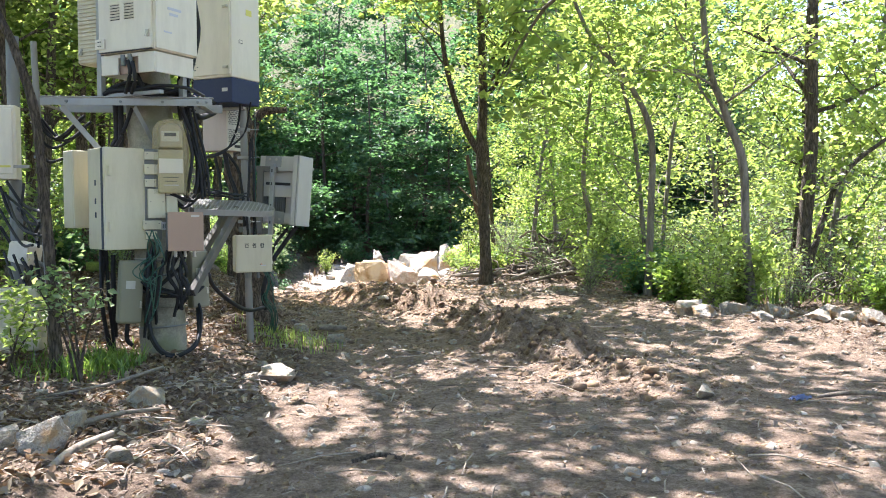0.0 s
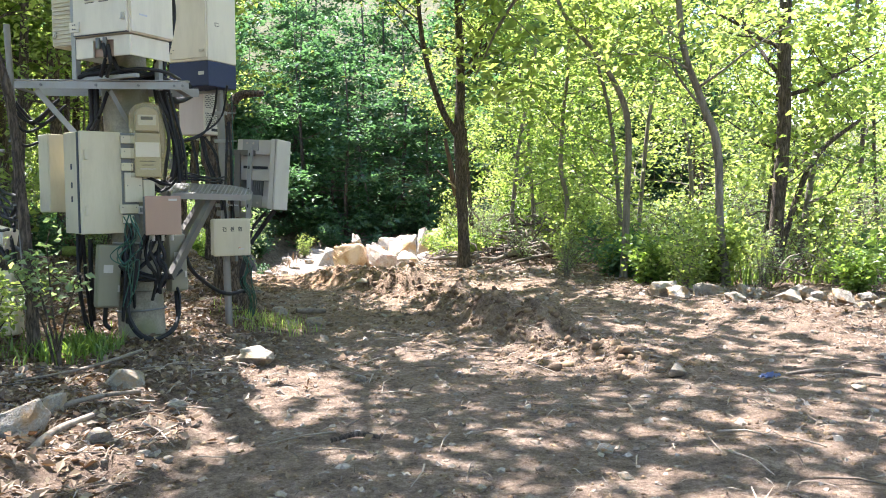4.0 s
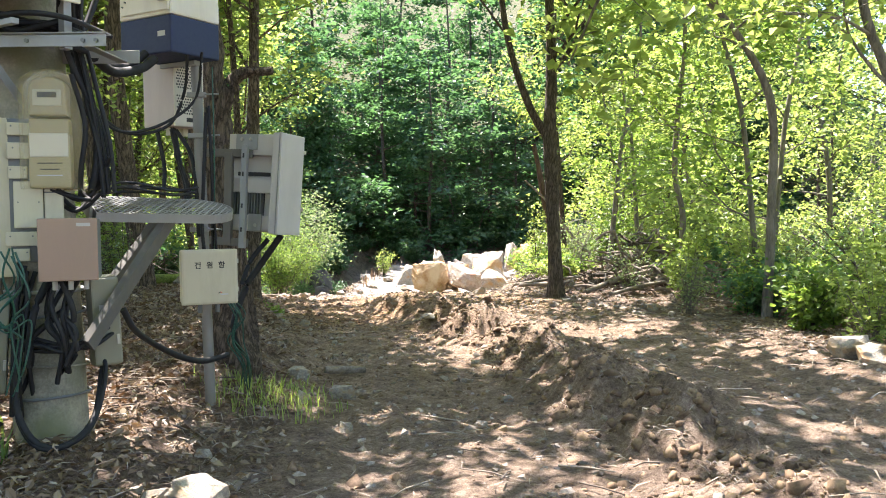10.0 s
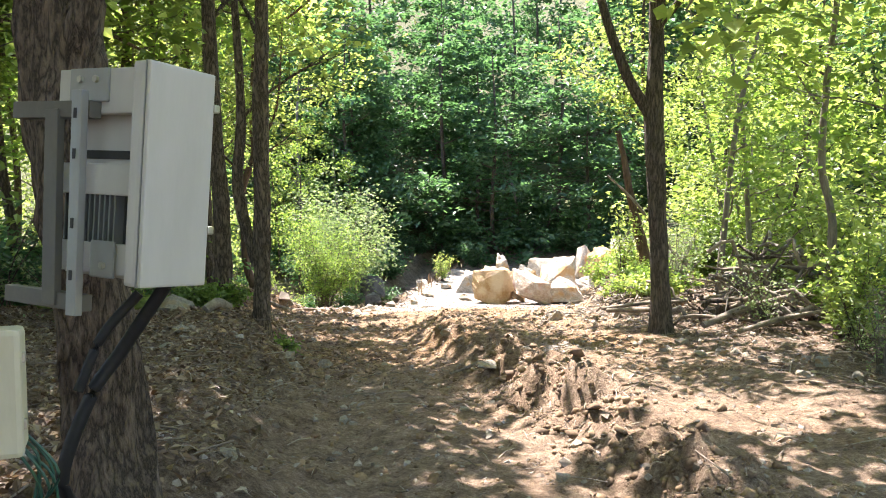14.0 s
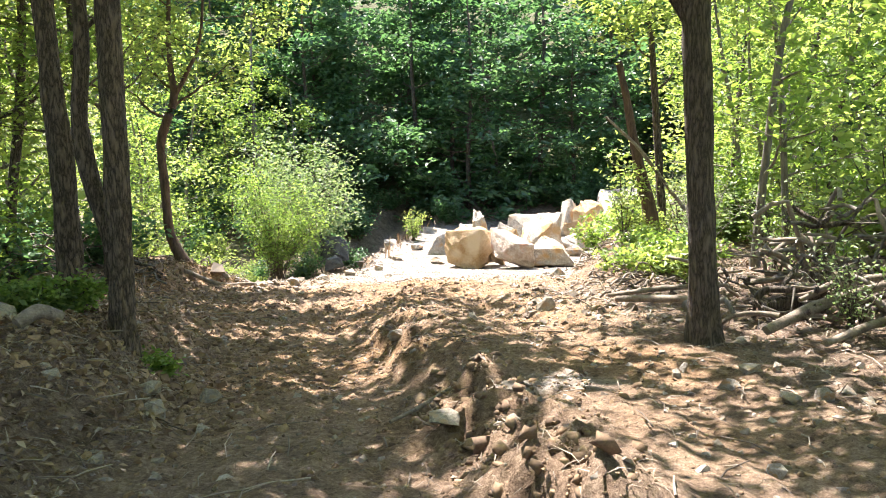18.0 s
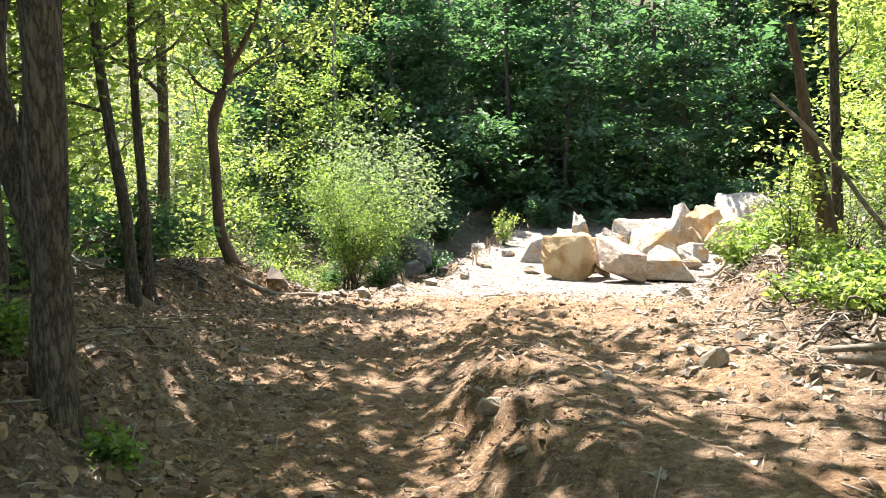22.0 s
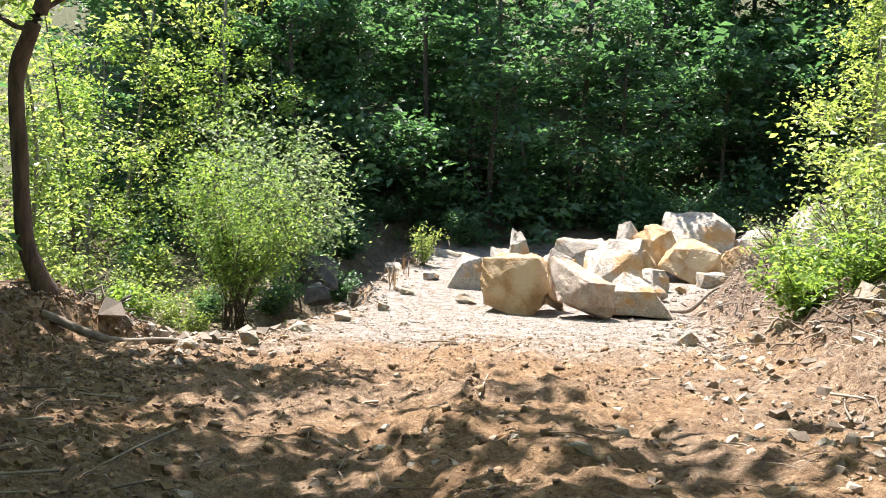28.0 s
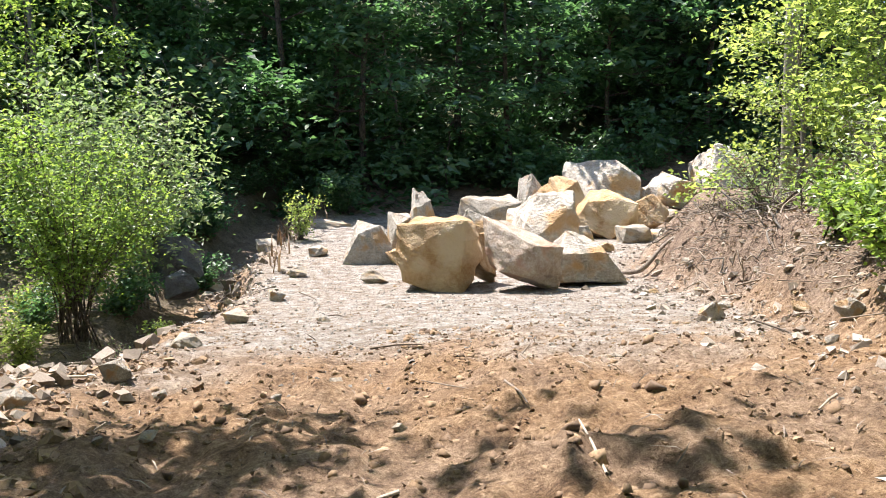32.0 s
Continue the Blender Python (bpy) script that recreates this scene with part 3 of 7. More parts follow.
def rock_mesh(name, seed, detail=4, blocky=0.0, rough=0.05):
    """A broken block of about one metre: the hull of a skewed box, its edges worn and its faces uneven."""
    rs = np.random.default_rng(seed)
    bm = bmesh.new()
    for x in (-1, 1):
        for y in (-1, 1):
            for z in (-1, 1):
                bm.verts.new(Vector((x, y, z)) * 0.5 + Vector(rs.uniform(-blocky if blocky else -0.4, 0.14, 3) * [x, y, z]))
    for d in rs.normal(0, 1, (8, 3)):
        bm.verts.new(Vector(d / np.linalg.norm(d) * rs.uniform(0.5, 0.66)))
    bmesh.ops.rotate(bm, matrix=Euler(rs.uniform(-0.7, 0.7, 3) * (0.45 if blocky else 1.0)).to_matrix(), verts=bm.verts)
    hull = bmesh.ops.convex_hull(bm, input=bm.verts)
    bmesh.ops.delete(bm, geom=[v for v in hull["geom_interior"] if isinstance(v, bmesh.types.BMVert)], context="VERTS")
    bmesh.ops.dissolve_limit(bm, angle_limit=radians(9), verts=bm.verts, edges=bm.edges)
    bmesh.ops.bevel(bm, geom=bm.edges[:], offset=0.035, segments=2, affect="EDGES", profile=0.7)
    bmesh.ops.triangulate(bm, faces=bm.faces)
    for _ in range(max(0, detail - 2)):
        long = [e for e in bm.edges if e.calc_length() > 0.09]
        bmesh.ops.subdivide_edges(bm, edges=long, cuts=1)
        bmesh.ops.triangulate(bm, faces=[f for f in bm.faces if len(f.verts) > 3])
    bm.normal_update()
    co = np.array([v.co[:] for v in bm.verts])
    wob = fbm(co[:, 0] * 3 + 9 + co[:, 2] * 2.1, co[:, 1] * 3 - co[:, 2] * 2.7, 4, seed)
    for v, w in zip(bm.verts, wob):
        v.co += v.normal * float(w) * rough * 2
    span = np.array([v.co[:] for v in bm.verts])
    mid, size = (span.max(0) + span.min(0)) / 2, span.max(0) - span.min(0)
    for v in bm.verts:
        v.co = [(c - m) / s for c, m, s in zip(v.co, mid, size)]
    me = bpy.data.meshes.new(name)
    bm.to_mesh(me)
    bm.free()
    return me


def rock(name, label, at, size, seed, mat, rz=0.0, tilt=(0, 0), detail=4, group="", blocky=0.0):
    me = rock_mesh(name, seed, detail, blocky)
    me.materials.append(mat)
    ob = new(name, me)
    ob.matrix_world = pose(*at, tilt[0], tilt[1], rz) @ Matrix.Diagonal((*size, 1))
    return tagged(ob, label, "rock", group)


# ---- the heap of boulders on the gravel ----
BOULDERS = [  # x, y, foot, wide, deep, high, turn, widening upwards, lean, seed, stone
    (-0.25, 34.9, -1.93, 1.4, 1.2, 1.3, -10, 0.1, -0.14, 71, STONE_OCHRE),
    (-1.23, 38.2, -1.9, 0.95, 0.8, 0.9, 20, -0.6, 0.2, 74, STONE),
    (-0.47, 38.9, -1.85, 0.6, 0.6, 0.95, 10, -0.2, 0.0, 4, STONE),
    (-0.68, 37.8, -1.9, 0.42, 0.4, 0.4, 30, 0.0, 0.0, 5, STONE_OCHRE),
    (0.01, 38.7, -1.85, 0.68, 0.6, 1.46, 5, -0.5, -0.1, 6, STONE),
    (0.79, 37.3, -1.9, 1.1, 0.9, 1.18, -15, -0.2, 0.0, 7, STONE),
    (0.5, 35.1, -1.9, 0.62, 0.7, 0.96, 15, -0.3, 0.1, 8, STONE_OCHRE),
    (0.95, 34.1, -1.84, 1.2, 1.0, 1.2, 24, -0.5, -0.15, 72, STONE_PINK),
    (1.95, 36.4, -1.9, 1.5, 1.2, 1.52, -10, -0.3, -0.05, 10, STONE),
    (2.08, 34.6, -1.92, 1.3, 0.9, 0.98, 12, -0.75, -0.15, 73, STONE),
    (1.59, 39.9, -1.9, 1.6, 1.0, 1.24, 0, -0.1, 0.0, 12, STONE_GREY),
    (3.42, 42.8, -1.8, 0.85, 0.8, 1.5, -5, -0.2, 0.1, 13, STONE),
    (4.17, 42.3, -1.8, 1.4, 1.1, 1.44, 20, -0.25, -0.15, 14, STONE_OCHRE),
    (5.58, 43.6, -1.7, 2.3, 1.4, 1.7, 5, -0.2, 0.15, 15, STONE),
    (4.78, 41.0, -1.98, 1.72, 1.2, 1.32, -16, -0.4, 0.1, 16, STONE_OCHRE),
    (6.34, 41.9, -1.9, 1.0, 0.9, 1.05, 10, -0.1, 0.0, 17, STONE_OCHRE),
    (7.38, 43.2, -1.6, 1.7, 1.2, 1.26, -8, -0.3, -0.1, 18, STONE),
    (9.5, 44.4, -1.3, 2.05, 1.5, 1.7, 12, -0.4, -0.05, 19, STONE),
    (10.6, 45.2, -1.1, 0.95, 0.9, 1.2, 0, -0.2, 0.0, 20, STONE_GREY),
    (5.15, 39.9, -2.05, 1.1, 0.8, 0.62, 8, -0.2, 0.1, 21, STONE_GREY),
    (-1.98, 44.3, -1.9, 1.5, 0.9, 0.48, 4, -0.3, 0.0, 22, STONE_GREY),
    (3.2, 38.6, -1.95, 1.1, 0.9, 0.7, 30, -0.2, 0.0, 23, STONE),
    (3.4, 40.6, -1.9, 0.8, 0.8, 0.95, 60, -0.2, 0.0, 24, STONE_OCHRE),
]
for x, y, foot, wide, deep, high, turn, flare, lean, seed, stone in BOULDERS:
    kind_of = {STONE_OCHRE: "ochre", STONE_GREY: "grey", STONE_PINK: "pinkish"}.get(stone, "pale")
    ob = rock("boulder", f"{'large' if wide > 1.2 else 'small'} angular {kind_of} granite boulder in a sunlit heap", (x, y, foot + high / 2), (wide, deep, high), seed, stone, turn, (0, 0), 5, "boulders in the heap", blocky=0.16 if seed == 71 else 0.3)
    for v in ob.data.vertices:
        k = v.co.z
        v.co.x, v.co.y = v.co.x * (1 + flare * (k + 0.1)) + lean * k, v.co.y * (1 + 0.5 * flare * k) + 0.12 * k

r = np.random.default_rng(61)
for k in range(26):
    x = r.uniform(-1.4, 8.0)
    y, size = 36.0 + max(0.0, x - 1.5) * 1.0 + r.uniform(-0.6, 2.4), r.uniform(0.25, 0.55)
    rock("boulder", "small broken granite block wedged among the boulders", (x, y, ground_z(x, y) + size * 0.25), (size * 1.3, size, size * 0.9), 500 + k, (STONE, STONE_OCHRE, STONE_GREY)[k % 3], r.uniform(0, 180), (r.uniform(-15, 15), 0), 4, "boulders in the heap")

# ---- trees that stand close to the way ----
def at_ground(x, y):
    return (x, y, ground_z(x, y))


tree("dark forked tree with a furrowed trunk beside the track", at_ground(2.2, 17.25),
     [[(0, 0, 0, 0.13), (-0.05, 0, 1.3, 0.115), (-0.1, 0, 2.75, 0.12), (-0.06, 0.1, 4.0, 0.085), (-0.12, 0.1, 6.5, 0.065), (0.1, 0, 9.5, 0.03)],
      [(-0.1, 0, 2.6, 0.08), (-0.5, 0, 3.35, 0.065), (-0.85, 0.1, 4.7, 0.05), (-1.0, 0.1, 7.0, 0.03)],
      [(-0.08, 0, 3.75, 0.05), (0.4, 0, 4.4, 0.042), (0.7, 0, 5.3, 0.035), (1.2, 0, 7.5, 0.02)]],
     BARK, LEAF_BRIGHT, 21, 8, 0.62, 2.0, 4, 0.2, 0.14)
tree("thick old tree with deeply furrowed bark behind the equipment", at_ground(-1.58, 10.15),
     [[(0.12, 0, 0, 0.2), (0.06, 0, 0.8, 0.165), (-0.04, 0, 1.8, 0.155), (-0.12, 0.05, 2.8, 0.15), (-0.25, 0.1, 5.0, 0.12), (-0.2, 0, 9.0, 0.06)],
      [(-0.04, -0.05, 1.75, 0.07), (0.1, -0.1, 2.1, 0.06), (0.22, -0.1, 2.36, 0.05), (0.52, -0.12, 2.4, 0.035)]],
     BARK_OLD, LEAF_BRIGHT, 22, 3, 0.9, 2.4, 5, 0.34, 0.14, rough=0.3, seg=22, stubs=True, canopy=high_limbs(7.0, (-75, -50, -25, 0, 20, 40, 65, 90, 150, 250), 4.6))
tree("thin bent tree stem among the equipment", at_ground(-2.66, 7.2),
     [[(0, 0, 0, 0.05), (-0.05, 0, 1.0, 0.042), (-0.13, 0, 2.1, 0.04), (-0.3, 0, 2.7, 0.035), (-0.55, 0, 3.4, 0.03), (-0.8, 0.2, 5.5, 0.02)]],
     BARK, LEAF_BRIGHT, 23, 3, 0.88, 1.2, 3, 0.1, 0.07, seg=9, extra=[((-0.04, 0, 0.6), (0.3, -1.0, -0.1), 0.42, 0.007)])
for dx, dy, r, lean, seed in ((-2.95, 17.4, 0.12, 0.04, 24), (-3.58, 17.7, 0.115, -0.08, 25)):
    stems = [[(0, 0, 0, r), (0.02, 0, 1.2, r * 0.92), (lean, 0, 3.0, r * 0.85), (lean * 2, 0.1, 6.0, r * 0.6), (lean, 0, 10, 0.03)]]
    if seed == 24:
        stems.append([(-0.05, 0, 0.9, r * 0.6), (-0.3, 0.05, 1.9, r * 0.6), (-0.26, 0.1, 3.2, r * 0.5), (-0.5, 0.2, 7.0, 0.03)])
    tree("grey furrowed tree trunk rising straight from the bank", at_ground(dx, dy), stems, BARK_OLD, LEAF_BRIGHT, seed, 6, 0.62, 2.6, 4, 0.34, 0.12, rough=0.22, seg=16, group="trunks on the bank",
         canopy=high_limbs(7.4, (-80, 75, 110, 160, 200, 240, 280) if seed == 24 else (60, 120, 200), 4.4))
tree("slim reddish tree with a bent trunk on the soil bank", at_ground(-6.15, 27.15),
     [[(0.12, 0, 0, 0.11), (-0.12, 0, 0.6, 0.095), (-0.16, 0, 1.5, 0.09), (-0.2, 0, 2.4, 0.09), (-0.02, 0, 2.95, 0.085), (0.13, 0, 3.4, 0.08), (0.08, 0, 4.4, 0.05), (0.2, 0.1, 7, 0.02)],
      [(0.13, 0, 3.35, 0.05), (0.4, 0, 3.8, 0.045), (0.75, 0, 4.6, 0.03), (0.9, 0, 6.5, 0.015)]],
     BARK_RED, LEAF_BRIGHT, 26, 8, 0.6, 2.2, 4, 0.22, 0.13, canopy=high_limbs(5.6, (60, 100, -8), 3.6))
# seeds 62 and 63 are added, with high limbs, to shade the left wood
for x, y, lean, r, seed in ((-5.72, 23.2, -0.35, 0.085, 27), (-6.05, 24.2, -0.1, 0.08, 28), (-7.28, 22.2, 0.25, 0.12, 29), (-7.4, 23.2, 0.4, 0.1, 30), (-8.6, 21.2, -0.3, 0.11, 62), (-6.9, 20.4, 0.25, 0.08, 63), (-5.2, 13.5, 0.2, 0.09, 31), (-4.6, 11.4, -0.2, 0.07, 32)):
    tree("dark slender trunk in the shade of the wood", at_ground(x, y), [[(0, 0, 0, r), (lean * 0.2, 0, 1.2, r * 0.9), (lean, 0, 3.2, r * 0.75), (lean * 1.3, 0.1, 6, r * 0.5), (lean, 0, 9, 0.02)]], BARK, LEAF_BRIGHT, seed, 8, 0.45, 1.9, 5, size=0.1, group="dark trunks in the wood",
         canopy=high_limbs(6.8, (-70, -45, -20, 5, 60, 85), 4.4) if seed in (27, 28) else (high_limbs(6.8, (-60, 0, 70, 140), 4.0) if seed > 60 else ()))
tree("slim crooked grey tree beside the clearing", at_ground(5.4, 11.9),
     [[(0, 0, 0, 0.07), (-0.1, 0, 1.0, 0.062), (-0.16, 0, 2.05, 0.06), (-0.42, 0, 2.75, 0.055), (-0.75, 0, 3.9, 0.045), (-0.9, 0.1, 7.5, 0.02)]],
     BARK_GREY, LEAF_BRIGHT, 33, 7, 0.6, 1.7, 3, 0.22, 0.14)
tree("tall straight brown tree at the clearing's edge", at_ground(6.4, 12.4),
     [[(0, 0, 0, 0.12), (0.05, 0, 1.2, 0.105), (0.12, 0, 2.5, 0.1), (0.1, 0, 4.0, 0.09), (0.2, 0, 9.0, 0.03)],
      [(0.05, 0, 0.25, 0.05), (0.35, 0, 1.3, 0.045), (0.7, 0, 2.0, 0.04), (1.4, 0.1, 2.5, 0.025)]],
     BARK, LEAF_BRIGHT, 34, 7, 0.6, 2.0, 3, 0.22, 0.14)
tree("crooked slim tree curving over the clearing", at_ground(4.5, 13.9),
     [[(0, 0, 0, 0.06), (0.05, 0, 1.5, 0.055), (0.02, 0, 2.8, 0.05), (-0.45, 0, 3.7, 0.042), (-1.1, 0, 4.5, 0.035), (-1.8, 0.2, 6.5, 0.015)]],
     BARK_GREY, LEAF_BRIGHT, 35, 7, 0.55, 1.6, 3, 0.22, 0.14, canopy=high_limbs(5.0, (120, 160, 190, 215), 3.6))
tree("thin pale sinuous tree in the undergrowth", at_ground(4.5, 18.2),
     [[(0, 0, 0, 0.06), (0.1, 0, 1.2, 0.055), (-0.05, 0, 2.0, 0.05), (0.0, 0, 3.2, 0.045), (0.12, 0, 4.6, 0.035), (0.1, 0.2, 7.5, 0.015)]],
     BARK_GREY, LEAF_BRIGHT, 36, 8, 0.5, 1.6, 3, 0.22, 0.14)
for x, y, lean, r, seed in ((7.0, 13.6, 0.15, 0.06, 37), (5.3, 16.4, -0.5, 0.05, 38), (6.1, 18.0, 0.4, 0.055, 39), (3.9, 21.5, 0.5, 0.06, 40), (5.0, 23.5, -0.3, 0.06, 41), (8.2, 15.0, 0.8, 0.07, 42)):
    tree("slim young tree in sunlit undergrowth", at_ground(x, y), [[(0, 0, 0, r), (lean * 0.2, 0, 1.2, r * 0.9), (lean * 0.6, 0, 3.0, r * 0.75), (lean * 1.4, 0.1, 5, r * 0.5), (lean, 0, 8, 0.015)]], BARK_GREY, LEAF_BRIGHT if seed % 2 else LEAF_MID, seed, 9, 0.3, 1.6, 3, 0.22, 0.14, group="young trees by the clearing",
         canopy=high_limbs(6.4, (125, 150, 180, 205), 4.6) if seed == 40 else ())
# snapped tree beside the gravel crossing, with the dead branch caught in it
tree("snapped reddish tree with a splintered top", at_ground(3.22, 24.85),
     [[(0, 0, 0, 0.13), (-0.1, 0, 0.7, 0.115), (-0.3, 0, 1.5, 0.09), (-0.45, 0, 2.3, 0.075), (-0.62, 0, 3.2, 0.05)]], BARK_RED, LEAF_BRIGHT, 43, dead=True, rough=0.25)
tree("thin tree standing close behind the snapped one", at_ground(3.5, 25.5),
     [[(0, 0, 0, 0.075), (-0.1, 0, 1.5, 0.07), (-0.2, 0, 3.0, 0.06), (-0.3, 0, 5.0, 0.04), (-0.2, 0, 8, 0.02)]], BARK, LEAF_BRIGHT, 44, 8, 0.5, 1.5, 6)
# the first sapling's silvery leaf colour stands in for sunlight on its leaves
shrub("small sapling with pale layered leaves beside the equipment", at_ground(-2.38, 6.85), LEAF_SILVER, 57, 1.05, 0.42, 4, 3, 0.06, 0.075, BARK, "sapling", bare=8)
shrub("small sapling with pale layered leaves beside the equipment", at_ground(-3.0, 7.1), LEAF_BRIGHT, 58, 0.55, 0.4, 3, 2, 0.05, 0.07, BARK, "sapling", bare=5)
# pale curved sapling and a ferny sprout on the dark slope
tree("thin pale sapling curving up from the dark slope", (1.75, 49.0, ground_z(1.75, 49.0)),
     [[(0, 0, 0, 0.07), (-0.6, 0, 0.5, 0.065), (-1.0, 0, 1.3, 0.06), (-1.25, 0, 2.6, 0.055), (-1.6, 0, 4.6, 0.04), (-1.7, 0.2, 7.5, 0.02)]], BARK_GREY, LEAF_DARK, 45, 4, 0.7, 1.6, 5)
shrub("ferny bright green sprout against the dark slope", (-1.35, 46.2, ground_z(-1.35, 46.2)), LEAF_DARK, 52, 1.3, 1.1, 7, 5, 0.16, 0.14, BARK, "sapling")
shrub("thin weed with yellow-green leaves at the gravel's edge", (-2.6, 42.0, ground_z(-2.6, 42.0)), LEAF_BRIGHT, 53, 1.3, 0.5, 5, 4, 0.1, 0.08, BARK, "weed")
# the two bushes by the gully
shrub("dense bright green bush overhanging the gully", (-6.15, 35.2, ground_z(-6.15, 35.2) - 0.05), LEAF_MID, 50, 3.35, 1.75, 36, 10, 0.15, 0.075, BARK, "bush", bare=5)
shrub("tall silvery green bush behind the bright one", (-5.9, 38.6, ground_z(-5.9, 38.6) - 0.05), LEAF_SILVER, 51, 4.9, 2.3, 20, 7, 0.3, 0.14, BARK_GREY, "bush", bare=4)

tree("bright leafy young tree beside the far boulders", at_ground(8.2, 38.3), [[(0, 0, 0, 0.07), (0.1, 0, 1.5, 0.06), (0, 0.1, 3.5, 0.045), (0.1, 0, 6.5, 0.015)]], BARK_GREY, LEAF_BRIGHT, 47, 13, 0.28, 2.3, 6, 0.24, 0.13)

# ---- equipment on the concrete pole and the steel pipe ----
CREAM = paint("cream_paint", (0.52, 0.475, 0.34), 0.5, dirt=0.35)
WHITE = paint("white_paint", (0.65, 0.6, 0.49), 0.42, dirt=0.25)
PINKISH = paint("pinkish_beige_paint", (0.5, 0.42, 0.37), 0.5, dirt=0.25)
OLIVE = paint("dull_olive_grey_plastic", (0.215, 0.205, 0.14), 0.55, dirt=0.5)
DULLSTEEL = paint("dull_painted_steel", (0.125, 0.12, 0.105), 0.65, 0.2, 0.4)
GREYWHITE = paint("cool_white_paint", (0.45, 0.43, 0.39), 0.45, dirt=0.2)
BLUE = paint("navy_paint", (0.007, 0.016, 0.062), 0.55, dirt=0.1, grime=(0.04, 0.04, 0.04))
YELLOWED = paint("yellowed_plastic", (0.36, 0.3, 0.17), 0.4, dirt=0.4)
COPPER = paint("pinkish_brown_plate", (0.31, 0.21, 0.155), 0.4, 0.35, 0.3)
ZINC = paint("galvanised_steel", (0.29, 0.295, 0.285), 0.5, 0.4, 0.4)
PIPE = paint("grey_steel_pipe", (0.22, 0.215, 0.2), 0.5, 0.4, 0.4)
DARKSTEEL = paint("dull_dark_steel", (0.16, 0.17, 0.17), 0.55, 0.4, 0.25)
RUBBER = paint("black_rubber", (0.005, 0.005, 0.006), 0.65, dirt=0.2, grime=(0.035, 0.03, 0.025))
GREENWIRE = paint("green_insulation", (0.012, 0.075, 0.05), 0.45, dirt=0.3)
GASKET = paint("dark_gasket", (0.03, 0.04, 0.06), 0.6, dirt=0.1)
# flat dark faces in this colour replace the shade inside holes and slots
DARK = paint("recess_shade", (0.03, 0.03, 0.03), 0.8, dirt=0.1)
BRASS = paint("worn_latch", (0.42, 0.4, 0.34), 0.4, 0.7, 0.2)
RED = paint("orange_red_ink", (0.6, 0.07, 0.02), 0.5, dirt=0.0)
INK = paint("black_ink", (0.02, 0.02, 0.02), 0.5, dirt=0.0)
PALE_INK = paint("faded_ink", (0.45, 0.46, 0.52), 0.5, dirt=0.0)
YELLOW = paint("yellow_sticker", (0.6, 0.55, 0.12), 0.5, dirt=0.0)
CONCRETE = rough_surface("weathered_concrete", (0.15, 0.14, 0.105), (0.33, 0.305, 0.235), 3, 0.9, 0.4, 0.008, 60, stain=(0.15, 0.155, 0.08))
clear, cn, cl, cb = material("clear_cover")
cb.inputs["Base Color"].default_value = (0.42, 0.35, 0.17, 1)
cb.inputs["Roughness"].default_value, cb.inputs["IOR"].default_value, cb.inputs["Alpha"].default_value = 0.08, 1.5, 0.2


def box_bm(size, at=(0, 0, 0), rot=(0, 0, 0), bevel=0.006):
    bm = bmesh.new()
    bmesh.ops.create_cube(bm, size=1.0, matrix=Matrix.Diagonal((*size, 1)))
    if bevel:
        bmesh.ops.bevel(bm, geom=bm.edges[:], offset=min(bevel, min(size) * 0.4), segments=2, affect="EDGES", profile=0.6)
    bmesh.ops.transform(bm, matrix=pose(*at, *rot), verts=bm.verts)
    return bm


def block(parent, name, mat, size, at=(0, 0, 0), rot=(0, 0, 0), bevel=0.006, label=""):
    return part(name, box_bm(size, at, rot, bevel), mat, parent, label)


def rod(parent, name, mat, a, b, r, seg=12, label=""):
    s = Soup()
    tube(s, [a, [(p + q) / 2 for p, q in zip(a, b)], b], [r, r], seg)
    return part(name, s.mesh(name), mat, parent, label)


def beam(parent, name, mat, a, b, wide, thick, label=""):
    """A straight bar of rectangular section between two points."""
    a, b = Vector(a), Vector(b)
    m = Matrix.Translation((a + b) / 2) @ (b - a).to_track_quat("X", "Z").to_matrix().to_4x4()
    bm = box_bm(((b - a).length, thick, wide), bevel=0.003)
    bmesh.ops.transform(bm, matrix=m, verts=bm.verts)
    return part(name, bm, mat, parent, label)


def bolt(parent, at, r=0.011, rot=(90, 0, 0), mat=None):
    bm = bmesh.new()
    bmesh.ops.create_cone(bm, cap_ends=True, segments=6, radius1=r, radius2=r * 0.9, depth=0.014, matrix=pose(*at, *rot))
    return part("bolt", bm, mat or DARKSTEEL, parent)


def hinge(parent, x, y, z, mat, w=0.05, h=0.06):
    p = block(parent, "hinge", mat, (w, 0.014, h), (x, y - 0.007, z), bevel=0.004)
    for dx in (-0.012, 0.012):
        for dz in (-0.018, 0.018):
            bolt(p, (x + dx, y - 0.016, z + dz), 0.005)


def latch(parent, x, y, z, rot=0):
    p = block(parent, "latch", BRASS, (0.03, 0.026, 0.06), (x, y, z), (0, 0, rot), 0.006)
    rod(p, "lever", BRASS, (x, y - 0.012, z + 0.012), (x, y - 0.03, z - 0.03), 0.005, 8)


def writing(parent, words, at, rot, size, mat, name="lettering", spacing=1.0):
    cu = bpy.data.curves.new(name, "FONT")
    cu.offset = 0.0012
    cu.body, cu.size, cu.extrude, cu.align_x, cu.align_y, cu.space_character = words, size, 0.0006, "CENTER", "CENTER", spacing
    cu.materials.append(mat)
    ob = new(name, cu)
    ob.parent, ob.matrix_basis = parent, pose(*at, *rot)
    return ob


